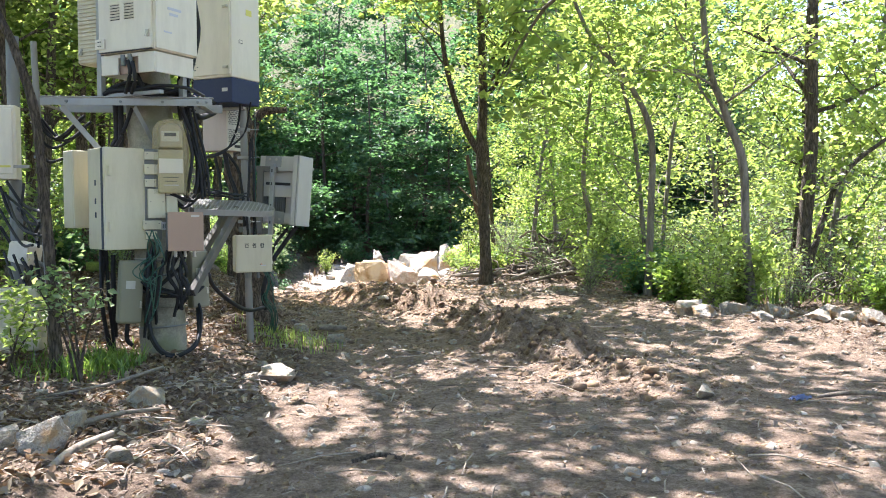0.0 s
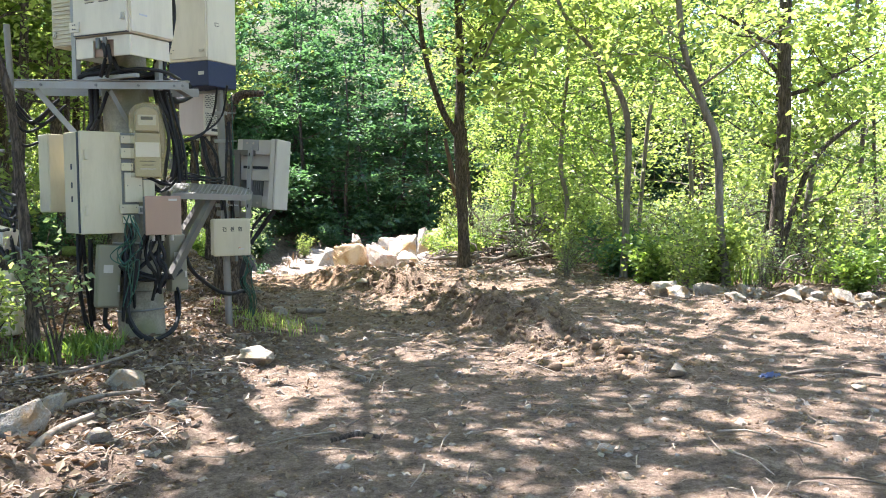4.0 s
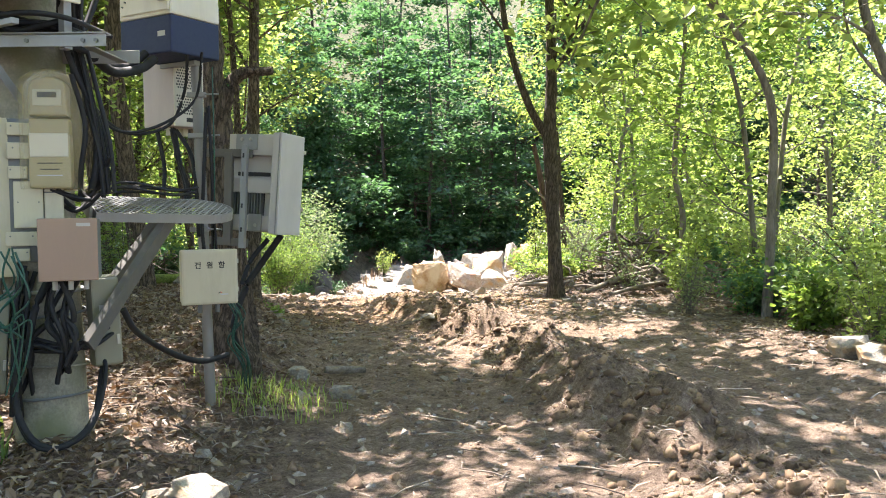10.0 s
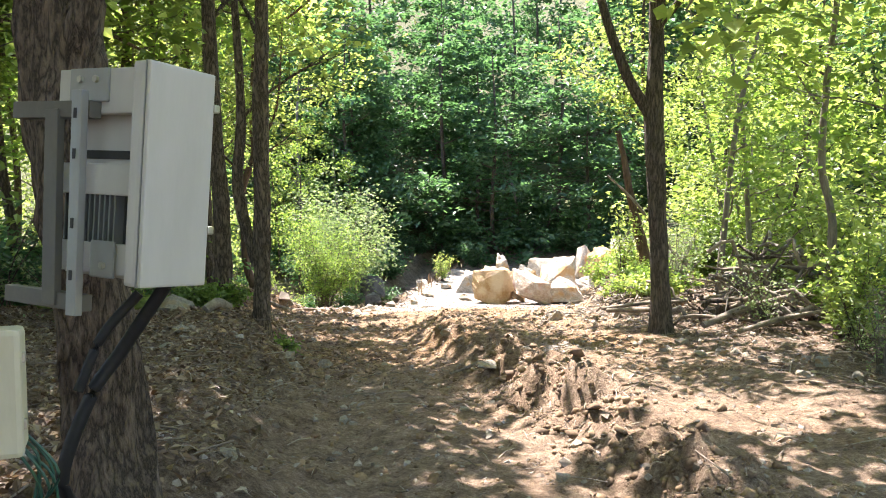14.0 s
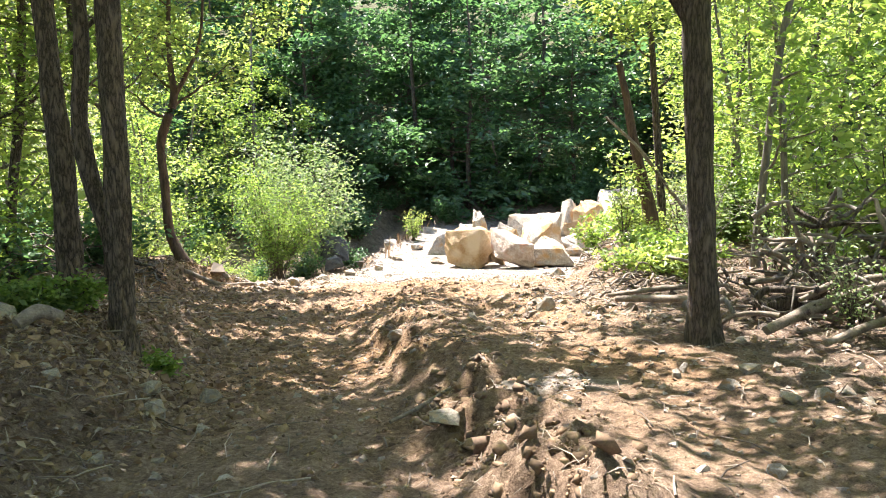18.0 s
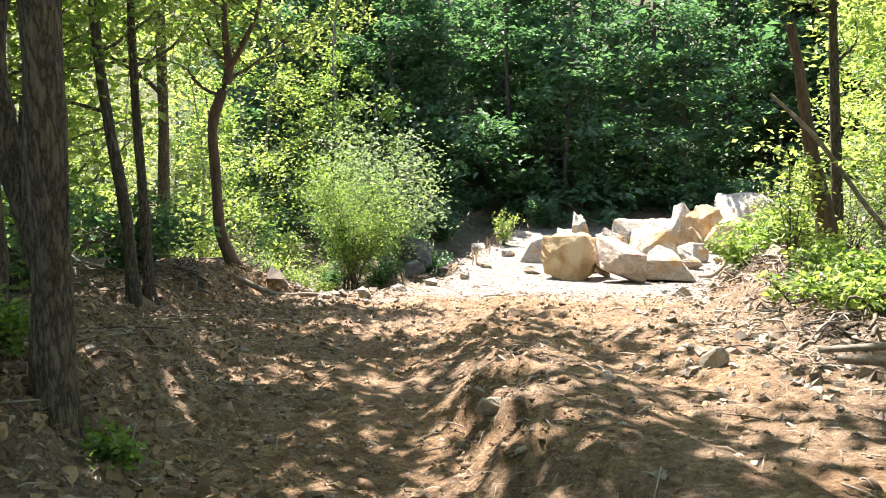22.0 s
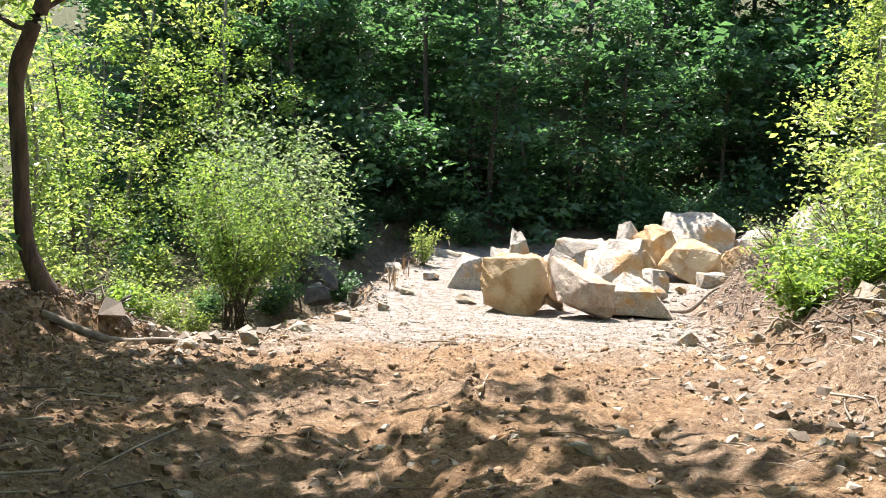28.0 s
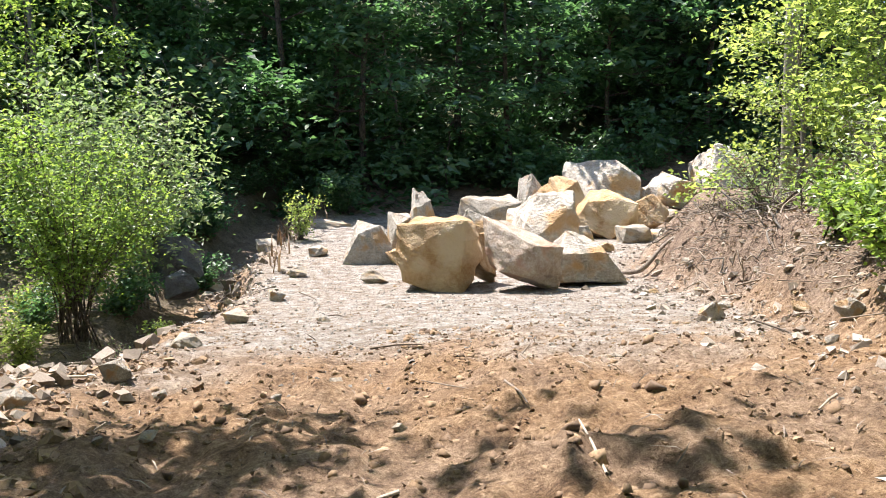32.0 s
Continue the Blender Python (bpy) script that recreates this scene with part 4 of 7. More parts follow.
# concrete pole, leaning a little
pz = ground_z(-1.95, 7.88)
pole = thing("utility_pole", "weathered grey concrete utility pole with banded foot, carrying cabinets", "utility pole", (-1.95, 7.88, pz))
s = Soup()
tube(s, np.linspace((0, 0, -0.3), (-0.55, 0.45, 9.5), 30), [0.205, 0.2, 0.15, 0.11], 28, 0.006, 3)
part("shaft", s.mesh("shaft"), CONCRETE, pole)
for z in (0.24, 0.42, 0.56, 0.72):
    s = Soup()
    a = np.linspace(0, 2 * np.pi, 40)
    tube(s, np.stack([0.211 * np.cos(a) - 0.058 * z, 0.211 * np.sin(a) + 0.047 * z, z + 0.012 * np.sin(a + z * 9)], 1), [0.009, 0.009], 6, 0.25, 2)
    part("band", s.mesh("band"), DARKSTEEL if z != 0.42 else CONCRETE, pole)
for z, sp in ((2.3, 0.205), (1.5, 0.2), (0.85, 0.207)):
    s = Soup()
    tube(s, np.stack([sp * np.cos(a) - 0.058 * z, sp * np.sin(a) + 0.047 * z, 0 * a + z], 1), [0.014, 0.014], 5)
    part("clamp_band", s.mesh("clamp_band"), ZINC, pole, "galvanised clamp band")

# crossbar
bar = thing("steel_crossbar", "galvanised steel angle crossbar clamped to the concrete pole", "crossbar", (-2.15, 7.5, 2.29), 0.4)
block(bar, "front_flange", ZINC, (1.44, 0.008, 0.062), (0, 0, 0), bevel=0.002)
block(bar, "top_flange", ZINC, (1.44, 0.075, 0.008), (0, 0.036, 0.0425), bevel=0.002)
block(bar, "rear_flange", ZINC, (1.44, 0.008, 0.075), (0, 0.5, 0), bevel=0.002)
for x in (-0.68, 0.62):
    block(bar, "tie", ZINC, (0.06, 0.5, 0.008), (x, 0.25, -0.03), bevel=0.002)
for x in (-0.5, -0.05, 0.3, 0.6, 0.67):
    bolt(bar, (x, -0.01, 0.0), 0.013)
beam(bar, "brace", ZINC, (-0.55, 0.02, -0.04), (-0.28, 0.22, -0.42), 0.05, 0.008, "galvanised flat brace")
beam(bar, "brace", ZINC, (0.05, 0.05, -0.04), (0.16, 0.3, -0.35), 0.05, 0.008, "galvanised flat brace")

# white cabinet on the crossbar, with a skirted cable entry
wc = thing("equipment_cabinet", "white equipment cabinet with louvres and latches on the crossbar", "cabinet", (-1.985, 7.58, 2.33), -30.5)
block(wc, "body", WHITE, (0.62, 0.5, 0.95), (0, 0.01, 0.835), bevel=0.012)
block(wc, "door", WHITE, (0.6, 0.02, 0.93), (0.005, -0.255, 0.835), bevel=0.008)
block(wc, "side_panel", WHITE, (0.02, 0.48, 0.93), (0.318, 0.01, 0.835), bevel=0.008)
for x, sx in ((-0.21, 0.2), (0.21, 0.18)):
    block(wc, "skirt_front", WHITE, (sx, 0.02, 0.17), (x, -0.22, 0.265), bevel=0.006)
block(wc, "cable_entry", COPPER, (0.24, 0.01, 0.15), (-0.005, -0.2, 0.26), bevel=0.002, label="brown recessed entry plate")
for x in (-0.05, 0.03):
    rod(wc, "cable_gland", DARKSTEEL, (x, -0.23, 0.34), (x, -0.23, 0.25), 0.022, 10)
block(wc, "top_edge", GASKET, (0.604, 0.026, 0.005), (0.005, -0.255, 0.366), bevel=0)
block(wc, "skirt_lintel", WHITE, (0.26, 0.02, 0.03), (-0.005, -0.22, 0.335), bevel=0.004)
block(wc, "skirt_side", WHITE, (0.02, 0.44, 0.17), (0.29, 0.01, 0.265), bevel=0.006)
block(wc, "skirt_side", WHITE, (0.02, 0.44, 0.17), (-0.29, 0.01, 0.265), bevel=0.006)
block(wc, "foot_rail", ZINC, (0.66, 0.04, 0.03), (-0.02, -0.16, 0.02), bevel=0.003)
block(wc, "support_post", ZINC, (0.05, 0.05, 1.3), (-0.345, -0.2, 0.65), bevel=0.004, label="galvanised support post")
block(wc, "support_post", ZINC, (0.05, 0.05, 0.4), (0.2, 0.2, 0.14), bevel=0.004, label="galvanised support post")
for k in range(6):
    for x in (-0.1, 0.06):
        block(wc, "slot", DARK, (0.105, 0.004, 0.009), (x, -0.2655, 0.632 + k * 0.024), bevel=0)
        block(wc, "louvre", WHITE, (0.11, 0.014, 0.012), (x, -0.268, 0.64 + k * 0.024), (25, 0, 0), 0.003)
for z in (0.44, 0.87):
    hinge(wc, -0.27, -0.265, z, WHITE, 0.11, 0.085)
    latch(wc, 0.27, -0.268, z + 0.05)
for k, w in enumerate((0.16, 0.1)):
    block(wc, "lettering", PALE_INK, (0.0015, w, 0.022), (0.3285, -0.02 - 0.01 * k, 0.72 - 0.045 * k), bevel=0)
block(wc, "lettering", PALE_INK, (0.0015, 0.09, 0.014), (0.3285, -0.1, 0.52), bevel=0)
rear = thing("equipment_cabinet", "pale grey cabinet fixed behind the white cabinet", "cabinet", (-2.42, 7.86, 2.4), -30.5)
block(rear, "body", CREAM, (0.34, 0.3, 0.86), (0, 0, 0.68), bevel=0.01)
block(rear, "door", CREAM, (0.33, 0.018, 0.84), (0, -0.158, 0.68), bevel=0.006)
for k in range(24):
    block(rear, "rib", CREAM, (0.3, 0.014, 0.012), (0, -0.17, 0.29 + k * 0.034), bevel=0.004)
for z in (0.35, 0.9):
    latch(rear, -0.12, -0.17, z)

# white cabinet with a navy foot
bc = thing("battery_cabinet", "tall white cabinet with a navy blue base beside the pole", "cabinet", (-1.56, 8.97, 2.44), -30)
block(bc, "base", BLUE, (0.5, 0.44, 0.25), (0, 0, 0.125), bevel=0.012, label="navy blue base")
block(bc, "body", WHITE, (0.505, 0.445, 0.95), (0, 0, 0.727), bevel=0.014)
block(bc, "door", WHITE, (0.46, 0.015, 0.9), (0.01, -0.228, 0.73), bevel=0.006)
for z in (0.35, 0.95):
    block(bc, "latch", BRASS, (0.06, 0.02, 0.025), (0.19, -0.243, z), bevel=0.004)
block(bc, "badge", GREYWHITE, (0.07, 0.004, 0.035), (0.16, -0.222, 0.13), bevel=0.001)
block(bc, "sticker", YELLOW, (0.003, 0.09, 0.06), (0.254, 0.05, 0.93), bevel=0.001)
block(bc, "sticker", INK, (0.003, 0.06, 0.035), (0.254, -0.08, 0.62), bevel=0.001)
block(bc, "sticker", WHITE, (0.004, 0.05, 0.025), (0.2555, -0.08, 0.62), bevel=0.001)
for x, z in ((-0.2, 0.4), (-0.2, 0.34), (-0.17, 0.37)):
    bolt(bc, (x, -0.24, z), 0.006)
beam(bc, "bracket", ZINC, (-0.2, 0.1, -0.02), (0.15, 0.1, -0.02), 0.03, 0.05)

# cream cabinet with its door ajar, and what is screwed to it
cc = thing("cream_cabinet", "tall cream steel cabinet with dark gasket on the pole", "cabinet", (-2.3, 7.7, 1.02), 40)
block(cc, "body", CREAM, (0.375, 0.29, 0.88), (0, 0.035, 0.44), bevel=0.01)
block(cc, "gasket", GASKET, (0.392, 0.034, 0.87), (0, -0.125, 0.44), bevel=0.004, label="dark rubber gasket")
block(cc, "door", CREAM, (0.38, 0.05, 0.885), (0, -0.162, 0.44), bevel=0.01)
for z in (0.2, 0.68):
    block(cc, "hinge", CREAM, (0.03, 0.03, 0.09), (-0.15, -0.19, z), bevel=0.006)
for k, z in enumerate((0.3, 0.42, 0.58)):
    block(cc, "lettering", GASKET, (0.002, 0.03, 0.05), (-0.1885, 0.02, z), bevel=0)
tp = thing("terminal_panel", "stepped cream terminal plates hanging at the cabinet's edge", "panel", (-2.0, 7.72, 1.02), 25)
for x, z, w, h in ((0.0, 0.82, 0.16, 0.07), (0.02, 0.7, 0.2, 0.09), (-0.03, 0.58, 0.1, 0.07), (0.02, 0.4, 0.15, 0.26), (-0.02, 0.21, 0.16, 0.08), (-0.03, 0.12, 0.1, 0.07)):
    p = block(tp, "plate", CREAM, (w, 0.03, h), (x, -0.05, z), bevel=0.006)
    for dx in (-0.35, 0.35):
        bolt(p, (x + dx * w, -0.068, z + 0.015), 0.005)
block(tp, "backplate", DARKSTEEL, (0.16, 0.06, 0.8), (-0.01, 0.0, 0.48), bevel=0.004)
block(tp, "side_cover", CREAM, (0.1, 0.1, 0.44), (0.15, -0.02, 0.52), bevel=0.01)
block(tp, "cover_joint", GASKET, (0.102, 0.102, 0.006), (0.15, -0.021, 0.47), bevel=0)
block(tp, "connector", GREYWHITE, (0.09, 0.05, 0.07), (0.1, -0.06, 0.2), bevel=0.004)
for k in range(4):
    block(tp, "terminal", DARKSTEEL, (0.012, 0.012, 0.035), (0.07 + 0.02 * k, -0.088, 0.2), bevel=0.002)
cbk = thing("cream_cabinet", "smaller cream cabinet with latches behind the tall one", "cabinet", (-2.68, 8.02, 1.2), 40)
block(cbk, "body", CREAM, (0.32, 0.22, 0.7), (0, 0, 0.35), bevel=0.01)
block(cbk, "door", CREAM, (0.31, 0.018, 0.69), (0, -0.118, 0.35), bevel=0.006)
for z in (0.12, 0.58):
    latch(cbk, 0.06, -0.13, z)

# electricity meter under a clear cover
def arch_bm(w, h, d, at, bevel=0.02):
    """A case with an arched top, standing on z = 0, its face towards -y."""
    bm = bmesh.new()
    line = [(-w / 2, 0), (w / 2, 0)] + [(w / 2 * math.cos(q), h - w * 0.36 + w * 0.36 * math.sin(q)) for q in np.linspace(0.0, np.pi, 13)]
    f = bm.faces.new([bm.verts.new((x, -d / 2, z)) for x, z in line])
    out = bmesh.ops.extrude_face_region(bm, geom=[f])
    bmesh.ops.translate(bm, vec=(0, d, 0), verts=[v for v in out["geom"] if isinstance(v, bmesh.types.BMVert)])
    bmesh.ops.recalc_face_normals(bm, faces=bm.faces)
    rim = [e for e in bm.edges if all(abs(v.co.y + d / 2) < 1e-5 for v in e.verts)]
    bmesh.ops.bevel(bm, geom=rim, offset=bevel, segments=3, affect="EDGES", profile=0.6)
    bmesh.ops.translate(bm, vec=at, verts=bm.verts)
    return bm


mt = thing("electricity_meter", "electricity meter under a yellowed clear cover on the pole", "meter", (-1.83, 7.68, 1.5), 12)
part("backplate", arch_bm(0.31, 0.67, 0.02, (0, 0.085, 0), 0.006), YELLOWED, mt)
part("meter_case", arch_bm(0.2, 0.22, 0.1, (0, 0.02, 0.41), 0.02), YELLOWED, mt)
block(mt, "dial_rim", CREAM, (0.15, 0.006, 0.09), (0, -0.033, 0.51), bevel=0.012)
block(mt, "dial", INK, (0.1, 0.004, 0.03), (0, -0.0375, 0.525), bevel=0.002)
block(mt, "terminal_cover", YELLOWED, (0.21, 0.09, 0.09), (0, 0.03, 0.35), bevel=0.012)
block(mt, "label_plate", WHITE, (0.2, 0.01, 0.13), (0, -0.02, 0.25), bevel=0.004, label="white printed label plate")
block(mt, "breaker_case", YELLOWED, (0.22, 0.09, 0.3), (0, 0.03, 0.16), bevel=0.014)
for k in range(3):
    block(mt, "lettering", INK if k < 2 else PALE_INK, (0.13 - 0.03 * (k % 2), 0.002, 0.006), (0, -0.0165, 0.15 - 0.034 * k), bevel=0)
cover = part("cover", arch_bm(0.28, 0.66, 0.17, (0, -0.005, 0.005), 0.03), clear, mt, "yellowed clear plastic cover")
cover.visible_shadow = False
flange = part("cover_flange", arch_bm(0.33, 0.69, 0.012, (0.015, 0.066, -0.01), 0.003), clear, mt, "yellowed clear plastic flange")
flange.visible_shadow = False

cp = thing("junction_box", "pinkish brown metal junction box below the meter", "junction box", (-1.7, 7.6, 1.0), 18)
block(cp, "body", DARKSTEEL, (0.3, 0.2, 0.33), (0, 0.03, 0.175), bevel=0.006)
block(cp, "lid", COPPER, (0.3, 0.02, 0.34), (0, -0.082, 0.175), bevel=0.005, label="pinkish brown lid")
block(cp, "label_plate", GREYWHITE, (0.07, 0.003, 0.018), (0.08, -0.093, 0.31), bevel=0)
for x in (-0.08, 0.0, 0.08):
    rod(cp, "cable_gland", GREYWHITE, (x, 0.0, 0.01), (x, 0.0, -0.05), 0.014, 10)

# long covers low on the pole
for at, rz, tilt, h, w in (((-2.2, 7.66, 0.36), 30, 4, 0.56, 0.2), ((-1.68, 7.98, 0.46), 35, -2, 0.54, 0.17)):
    lc = thing("cable_box", "dull cream rounded cable box strapped low on the concrete pole", "cable box", at, rz)
    block(lc, "body", OLIVE, (w, 0.12, h), (0, 0, h / 2), (0, tilt, 0), 0.03)
    block(lc, "lid", OLIVE, (w * 0.94, 0.03, h * 0.95), (0, -0.066, h / 2), (0, tilt, 0), 0.02)
    block(lc, "plate", GREYWHITE, (w * 0.4, 0.004, 0.07), (-0.01, -0.083, h * 0.62), (0, tilt, 0), 0.001)
    block(lc, "latch", BRASS, (0.02, 0.014, 0.06), (w * 0.36, -0.085, h * 0.3), (0, tilt, 0), 0.004)

# grated shelf and its struts
gs = thing("grated_shelf", "galvanised grated shelf with a rounded end on struts", "shelf", (-1.8, 8.12, 1.44), 32)
gs.matrix_world = pose(-1.8, 8.12, 1.42, 14, 2, 32)
L, W = 0.88, 0.44
edge = [(0, -W / 2), (L - 0.22, -W / 2)] + [(L - 0.22 + 0.22 * math.sin(q), -W / 2 * math.cos(q)) for q in np.linspace(0.2, np.pi - 0.2, 12)] + [(L - 0.22, W / 2), (0, W / 2), (0, -W / 2)]
s = Soup()
n_edge = len(edge)
outer = np.array([(x, y, z) for z in (-0.05, 0.006) for x, y in edge])
i = np.arange(n_edge - 1)
s.add(outer, np.stack([i, i + 1, i + 1 + n_edge, i + n_edge], 1))
inner = np.array([(x * 0.99 + 0.004, y * 0.98, z) for z in (-0.05, 0.006) for x, y in edge])
s.add(inner, np.stack([i + n_edge, i + 1 + n_edge, i + 1, i], 1))
s.add(np.concatenate([outer[n_edge:], inner[n_edge:]]), np.stack([i, i + 1, i + 1 + n_edge, i + n_edge], 1))
s.add(np.concatenate([outer[:n_edge], inner[:n_edge]]), np.stack([i + n_edge, i + 1 + n_edge, i + 1, i], 1))
part("rim", s.mesh("rim", False), ZINC, gs)
s = Soup()
for k in range(-14, 32):
    for way in (1, -1):
        a = np.array([k * 0.042, -W / 2 * way])
        b = a + np.array([W * 0.55, W * way])
        run = [a + (b - a) * f for f in np.linspace(0, 1, 15)]
        run = [q for q in run if 0 < q[0] < L - 0.22 or (q[0] >= L - 0.22 and ((q[0] - L + 0.22) / 0.215) ** 2 + (q[1] / (W / 2)) ** 2 < 1)]
        if len(run) > 1:
            tube(s, [(*run[0], 0), (*((run[0] + run[-1]) / 2), 0), (*run[-1], 0)], [0.0045, 0.0045], 4, cap=False)
tagged(part("grating", s.mesh("grating", False), ZINC, gs), "fine expanded-metal grating", kind="stuff")
inv = gs.matrix_world.inverted()
beam(gs, "strut", DULLSTEEL, inv @ Vector((-1.36, 8.34, 1.37)), inv @ Vector((-1.67, 7.72, 0.62)), 0.095, 0.05, "dull grey steel strut")
beam(gs, "strut", DULLSTEEL, inv @ Vector((-1.46, 8.5, 1.38)), inv @ Vector((-1.74, 8.0, 0.8)), 0.085, 0.05, "dull grey steel strut")
block(gs, "foot_plate", ZINC, (0.02, 0.3, 0.12), (-0.02, 0, 0.0), bevel=0.004)

# steel pipe with the power box, perforated unit and radio unit
gp = ground_z(-1.36, 9.08)
sp = thing("steel_pipe", "upright grey steel mounting pipe beside the old tree", "pipe", (-1.36, 9.08, gp))
rod(sp, "tube", PIPE, (0, 0, -0.2), (-0.07, -0.02, 3.3 - gp), 0.038, 16)
for z in (1.95, 2.24, 1.28):
    block(sp, "clamp", ZINC, (0.13, 0.05, 0.035), (-0.045, -0.04, z), bevel=0.005)
    rod(sp, "clamp_bolt", ZINC, (-0.06, -0.05, z), (0.12, -0.07, z), 0.006, 8)
pb = thing("power_box", "cream plastic power supply box on the steel pipe", "power box", (-1.295, 8.86, 0.72), 24)
block(pb, "case", CREAM, (0.375, 0.12, 0.375), (0, 0.05, 0.195), bevel=0.02)
block(pb, "lid", CREAM, (0.385, 0.045, 0.385), (0, -0.03, 0.195), bevel=0.018)
writing(pb, "전", (-0.08, -0.0535, 0.275), (90, 0, 0), 0.05, INK)
writing(pb, "원", (0.0, -0.0535, 0.275), (90, 0, 0), 0.05, INK)
writing(pb, "함", (0.08, -0.0535, 0.275), (90, 0, 0), 0.05, INK)
block(pb, "emblem", INK, (0.014, 0.002, 0.006), (0.062, -0.0535, 0.084), (0, -30, 0), 0)
block(pb, "emblem", RED, (0.014, 0.002, 0.005), (0.074, -0.0535, 0.086), (0, 35, 0), 0)
block(pb, "emblem", PALE_INK, (0.05, 0.002, 0.007), (0.095, -0.0535, 0.072), bevel=0)
for z in (0.1, 0.3):
    block(pb, "catch", BRASS, (0.012, 0.03, 0.03), (0.195, -0.02, z), bevel=0.003)
for x in (-0.06, 0.06):
    rod(pb, "cable_gland", DARKSTEEL, (x, 0.03, 0.01), (x, 0.03, -0.06), 0.016, 10)

pu = thing("perforated_unit", "white radio unit with a perforated metal cover on the pipe", "radio unit", (-1.66, 9.3, 1.99), -32)
block(pu, "body", PINKISH, (0.34, 0.26, 0.5), (0, 0, 0.25), bevel=0.012)
block(pu, "side_cover", WHITE, (0.014, 0.27, 0.5), (0.174, 0, 0.25), bevel=0.006)
s = Soup()
ring = np.array([(0, 0.0078 * math.cos(q), 0.0078 * math.sin(q)) for q in np.linspace(0, 2 * np.pi, 6, endpoint=False)])
for r in range(20):
    for c in range(11):
        if 9 <= r <= 10 or r < 2:
            continue
        o = np.array([0.182, -0.112 + c * 0.022 + (r % 2) * 0.011, 0.055 + r * 0.0205])
        s.add(ring + o, np.array([[0, 1, 2, 3], [3, 4, 5, 0]]))
tagged(part("perforation", s.mesh("perforation", False), DARK, pu), "rows of dark round holes", kind="stuff")
block(pu, "cable_slot", DARK, (0.004, 0.1, 0.03), (0.182, 0.02, 0.05), bevel=0.001)
for y in (-0.06, 0.06):
    block(pu, "cable_gland", CREAM, (0.05, 0.05, 0.06), (0.04, y, -0.03), bevel=0.008)

ru = thing("radio_unit", "pale grey radio unit with cooling fins, bracketed to the tree", "radio unit", (-1.1, 9.5, 1.2), -24)
ru.matrix_world = pose(-1.1, 9.5, 1.2, -3, 3, -24)
body = block(ru, "body", GREYWHITE, (0.46, 0.2, 0.74), (0.0, 0.06, 0.38), bevel=0.012)
block(ru, "front_cover", GREYWHITE, (0.06, 0.3, 0.76), (0.24, 0.0, 0.38), bevel=0.014)
block(ru, "door_seam", ZINC, (0.004, 0.302, 0.762), (0.272, 0.0, 0.38), bevel=0.001)
block(ru, "cover_face", GREYWHITE, (0.02, 0.3, 0.76), (0.285, 0.0, 0.38), bevel=0.008)
for z, h in ((0.67, 0.16), (0.36, 0.11), (0.08, 0.11)):
    block(ru, "fin_band", GREYWHITE, (0.5, 0.05, h), (0.02, -0.07, z), bevel=0.006)
    for dz in (-0.03, 0.03):
        bolt(ru, (0.235, -0.1, z + dz), 0.007)
block(ru, "recess", DARK, (0.3, 0.01, 0.2), (-0.06, -0.043, 0.22), bevel=0.002)
for k in range(11):
    block(ru, "cooling_fin", DARKSTEEL, (0.008, 0.05, 0.2), (-0.18 + k * 0.026, -0.062, 0.22), bevel=0.002)
block(ru, "slot", DARK, (0.3, 0.01, 0.03), (-0.02, -0.044, 0.45), bevel=0.001)
block(ru, "hinge_plate", ZINC, (0.2, 0.012, 0.12), (-0.06, -0.1, 0.69), bevel=0.006)
for z in (0.2, 0.64):
    block(ru, "latch", BRASS, (0.04, 0.03, 0.03), (0.28, 0.16, z), bevel=0.006)
for x in (-0.1, -0.02):
    bolt(ru, (x, -0.11, 0.71), 0.014, mat=BRASS)
beam(ru, "bracket_post", ZINC, (0.0, -0.17, -0.12), (-0.02, -0.17, 0.66), 0.05, 0.03)
beam(ru, "bracket_post", DULLSTEEL, (-0.16, -0.14, -0.1), (-0.19, -0.14, 0.6), 0.07, 0.03)
for z in (0.02, 0.2, 0.44, 0.58):
    block(ru, "slot", DARK, (0.014, 0.004, 0.035), (-0.003 - 0.02 * (z + 0.12) / 0.78, -0.1865, z), bevel=0.001)
for z in (0.6, -0.08):
    beam(ru, "bracket_arm", DULLSTEEL, (-0.42, -0.12, z), (0.0, -0.12, z), 0.06, 0.05)
block(ru, "angle_plate", ZINC, (0.12, 0.012, 0.13), (0.06, -0.11, 0.08), bevel=0.008)
bolt(ru, (0.07, -0.12, 0.06), 0.014, mat=BRASS)

# equipment at the second steel pipe
sp2 = thing("steel_pipe", "galvanised upright pipe at the crossbar's end", "pipe", (-2.93, 7.62, ground_z(-2.93, 7.62)))
rod(sp2, "tube", PIPE, (0.08, 0, -0.2), (-0.03, 0, 2.75), 0.027, 14)
for z in (0.7, 1.2, 1.75, 2.3):
    rod(sp2, "strap", DARKSTEEL, (0.05 - 0.037 * z, 0, z), (0.05 - 0.037 * z, 0, z + 0.02), 0.031, 14)
post = thing("steel_post", "dark steel post carrying small white boxes", "post", (-3.56, 8.65, ground_z(-3.56, 8.65)))
rod(post, "tube", DARKSTEEL, (0, 0, -0.2), (0, 0, 2.9), 0.06, 14)
ub = thing("equipment_cabinet", "white equipment box with a yellow label high on the steel post", "cabinet", (-3.58, 8.46, 1.66), 10)
block(ub, "body", WHITE, (0.26, 0.2, 0.7), (0, 0, 0.35), bevel=0.01)
block(ub, "door", WHITE, (0.22, 0.02, 0.62), (-0.01, -0.108, 0.36), bevel=0.008)
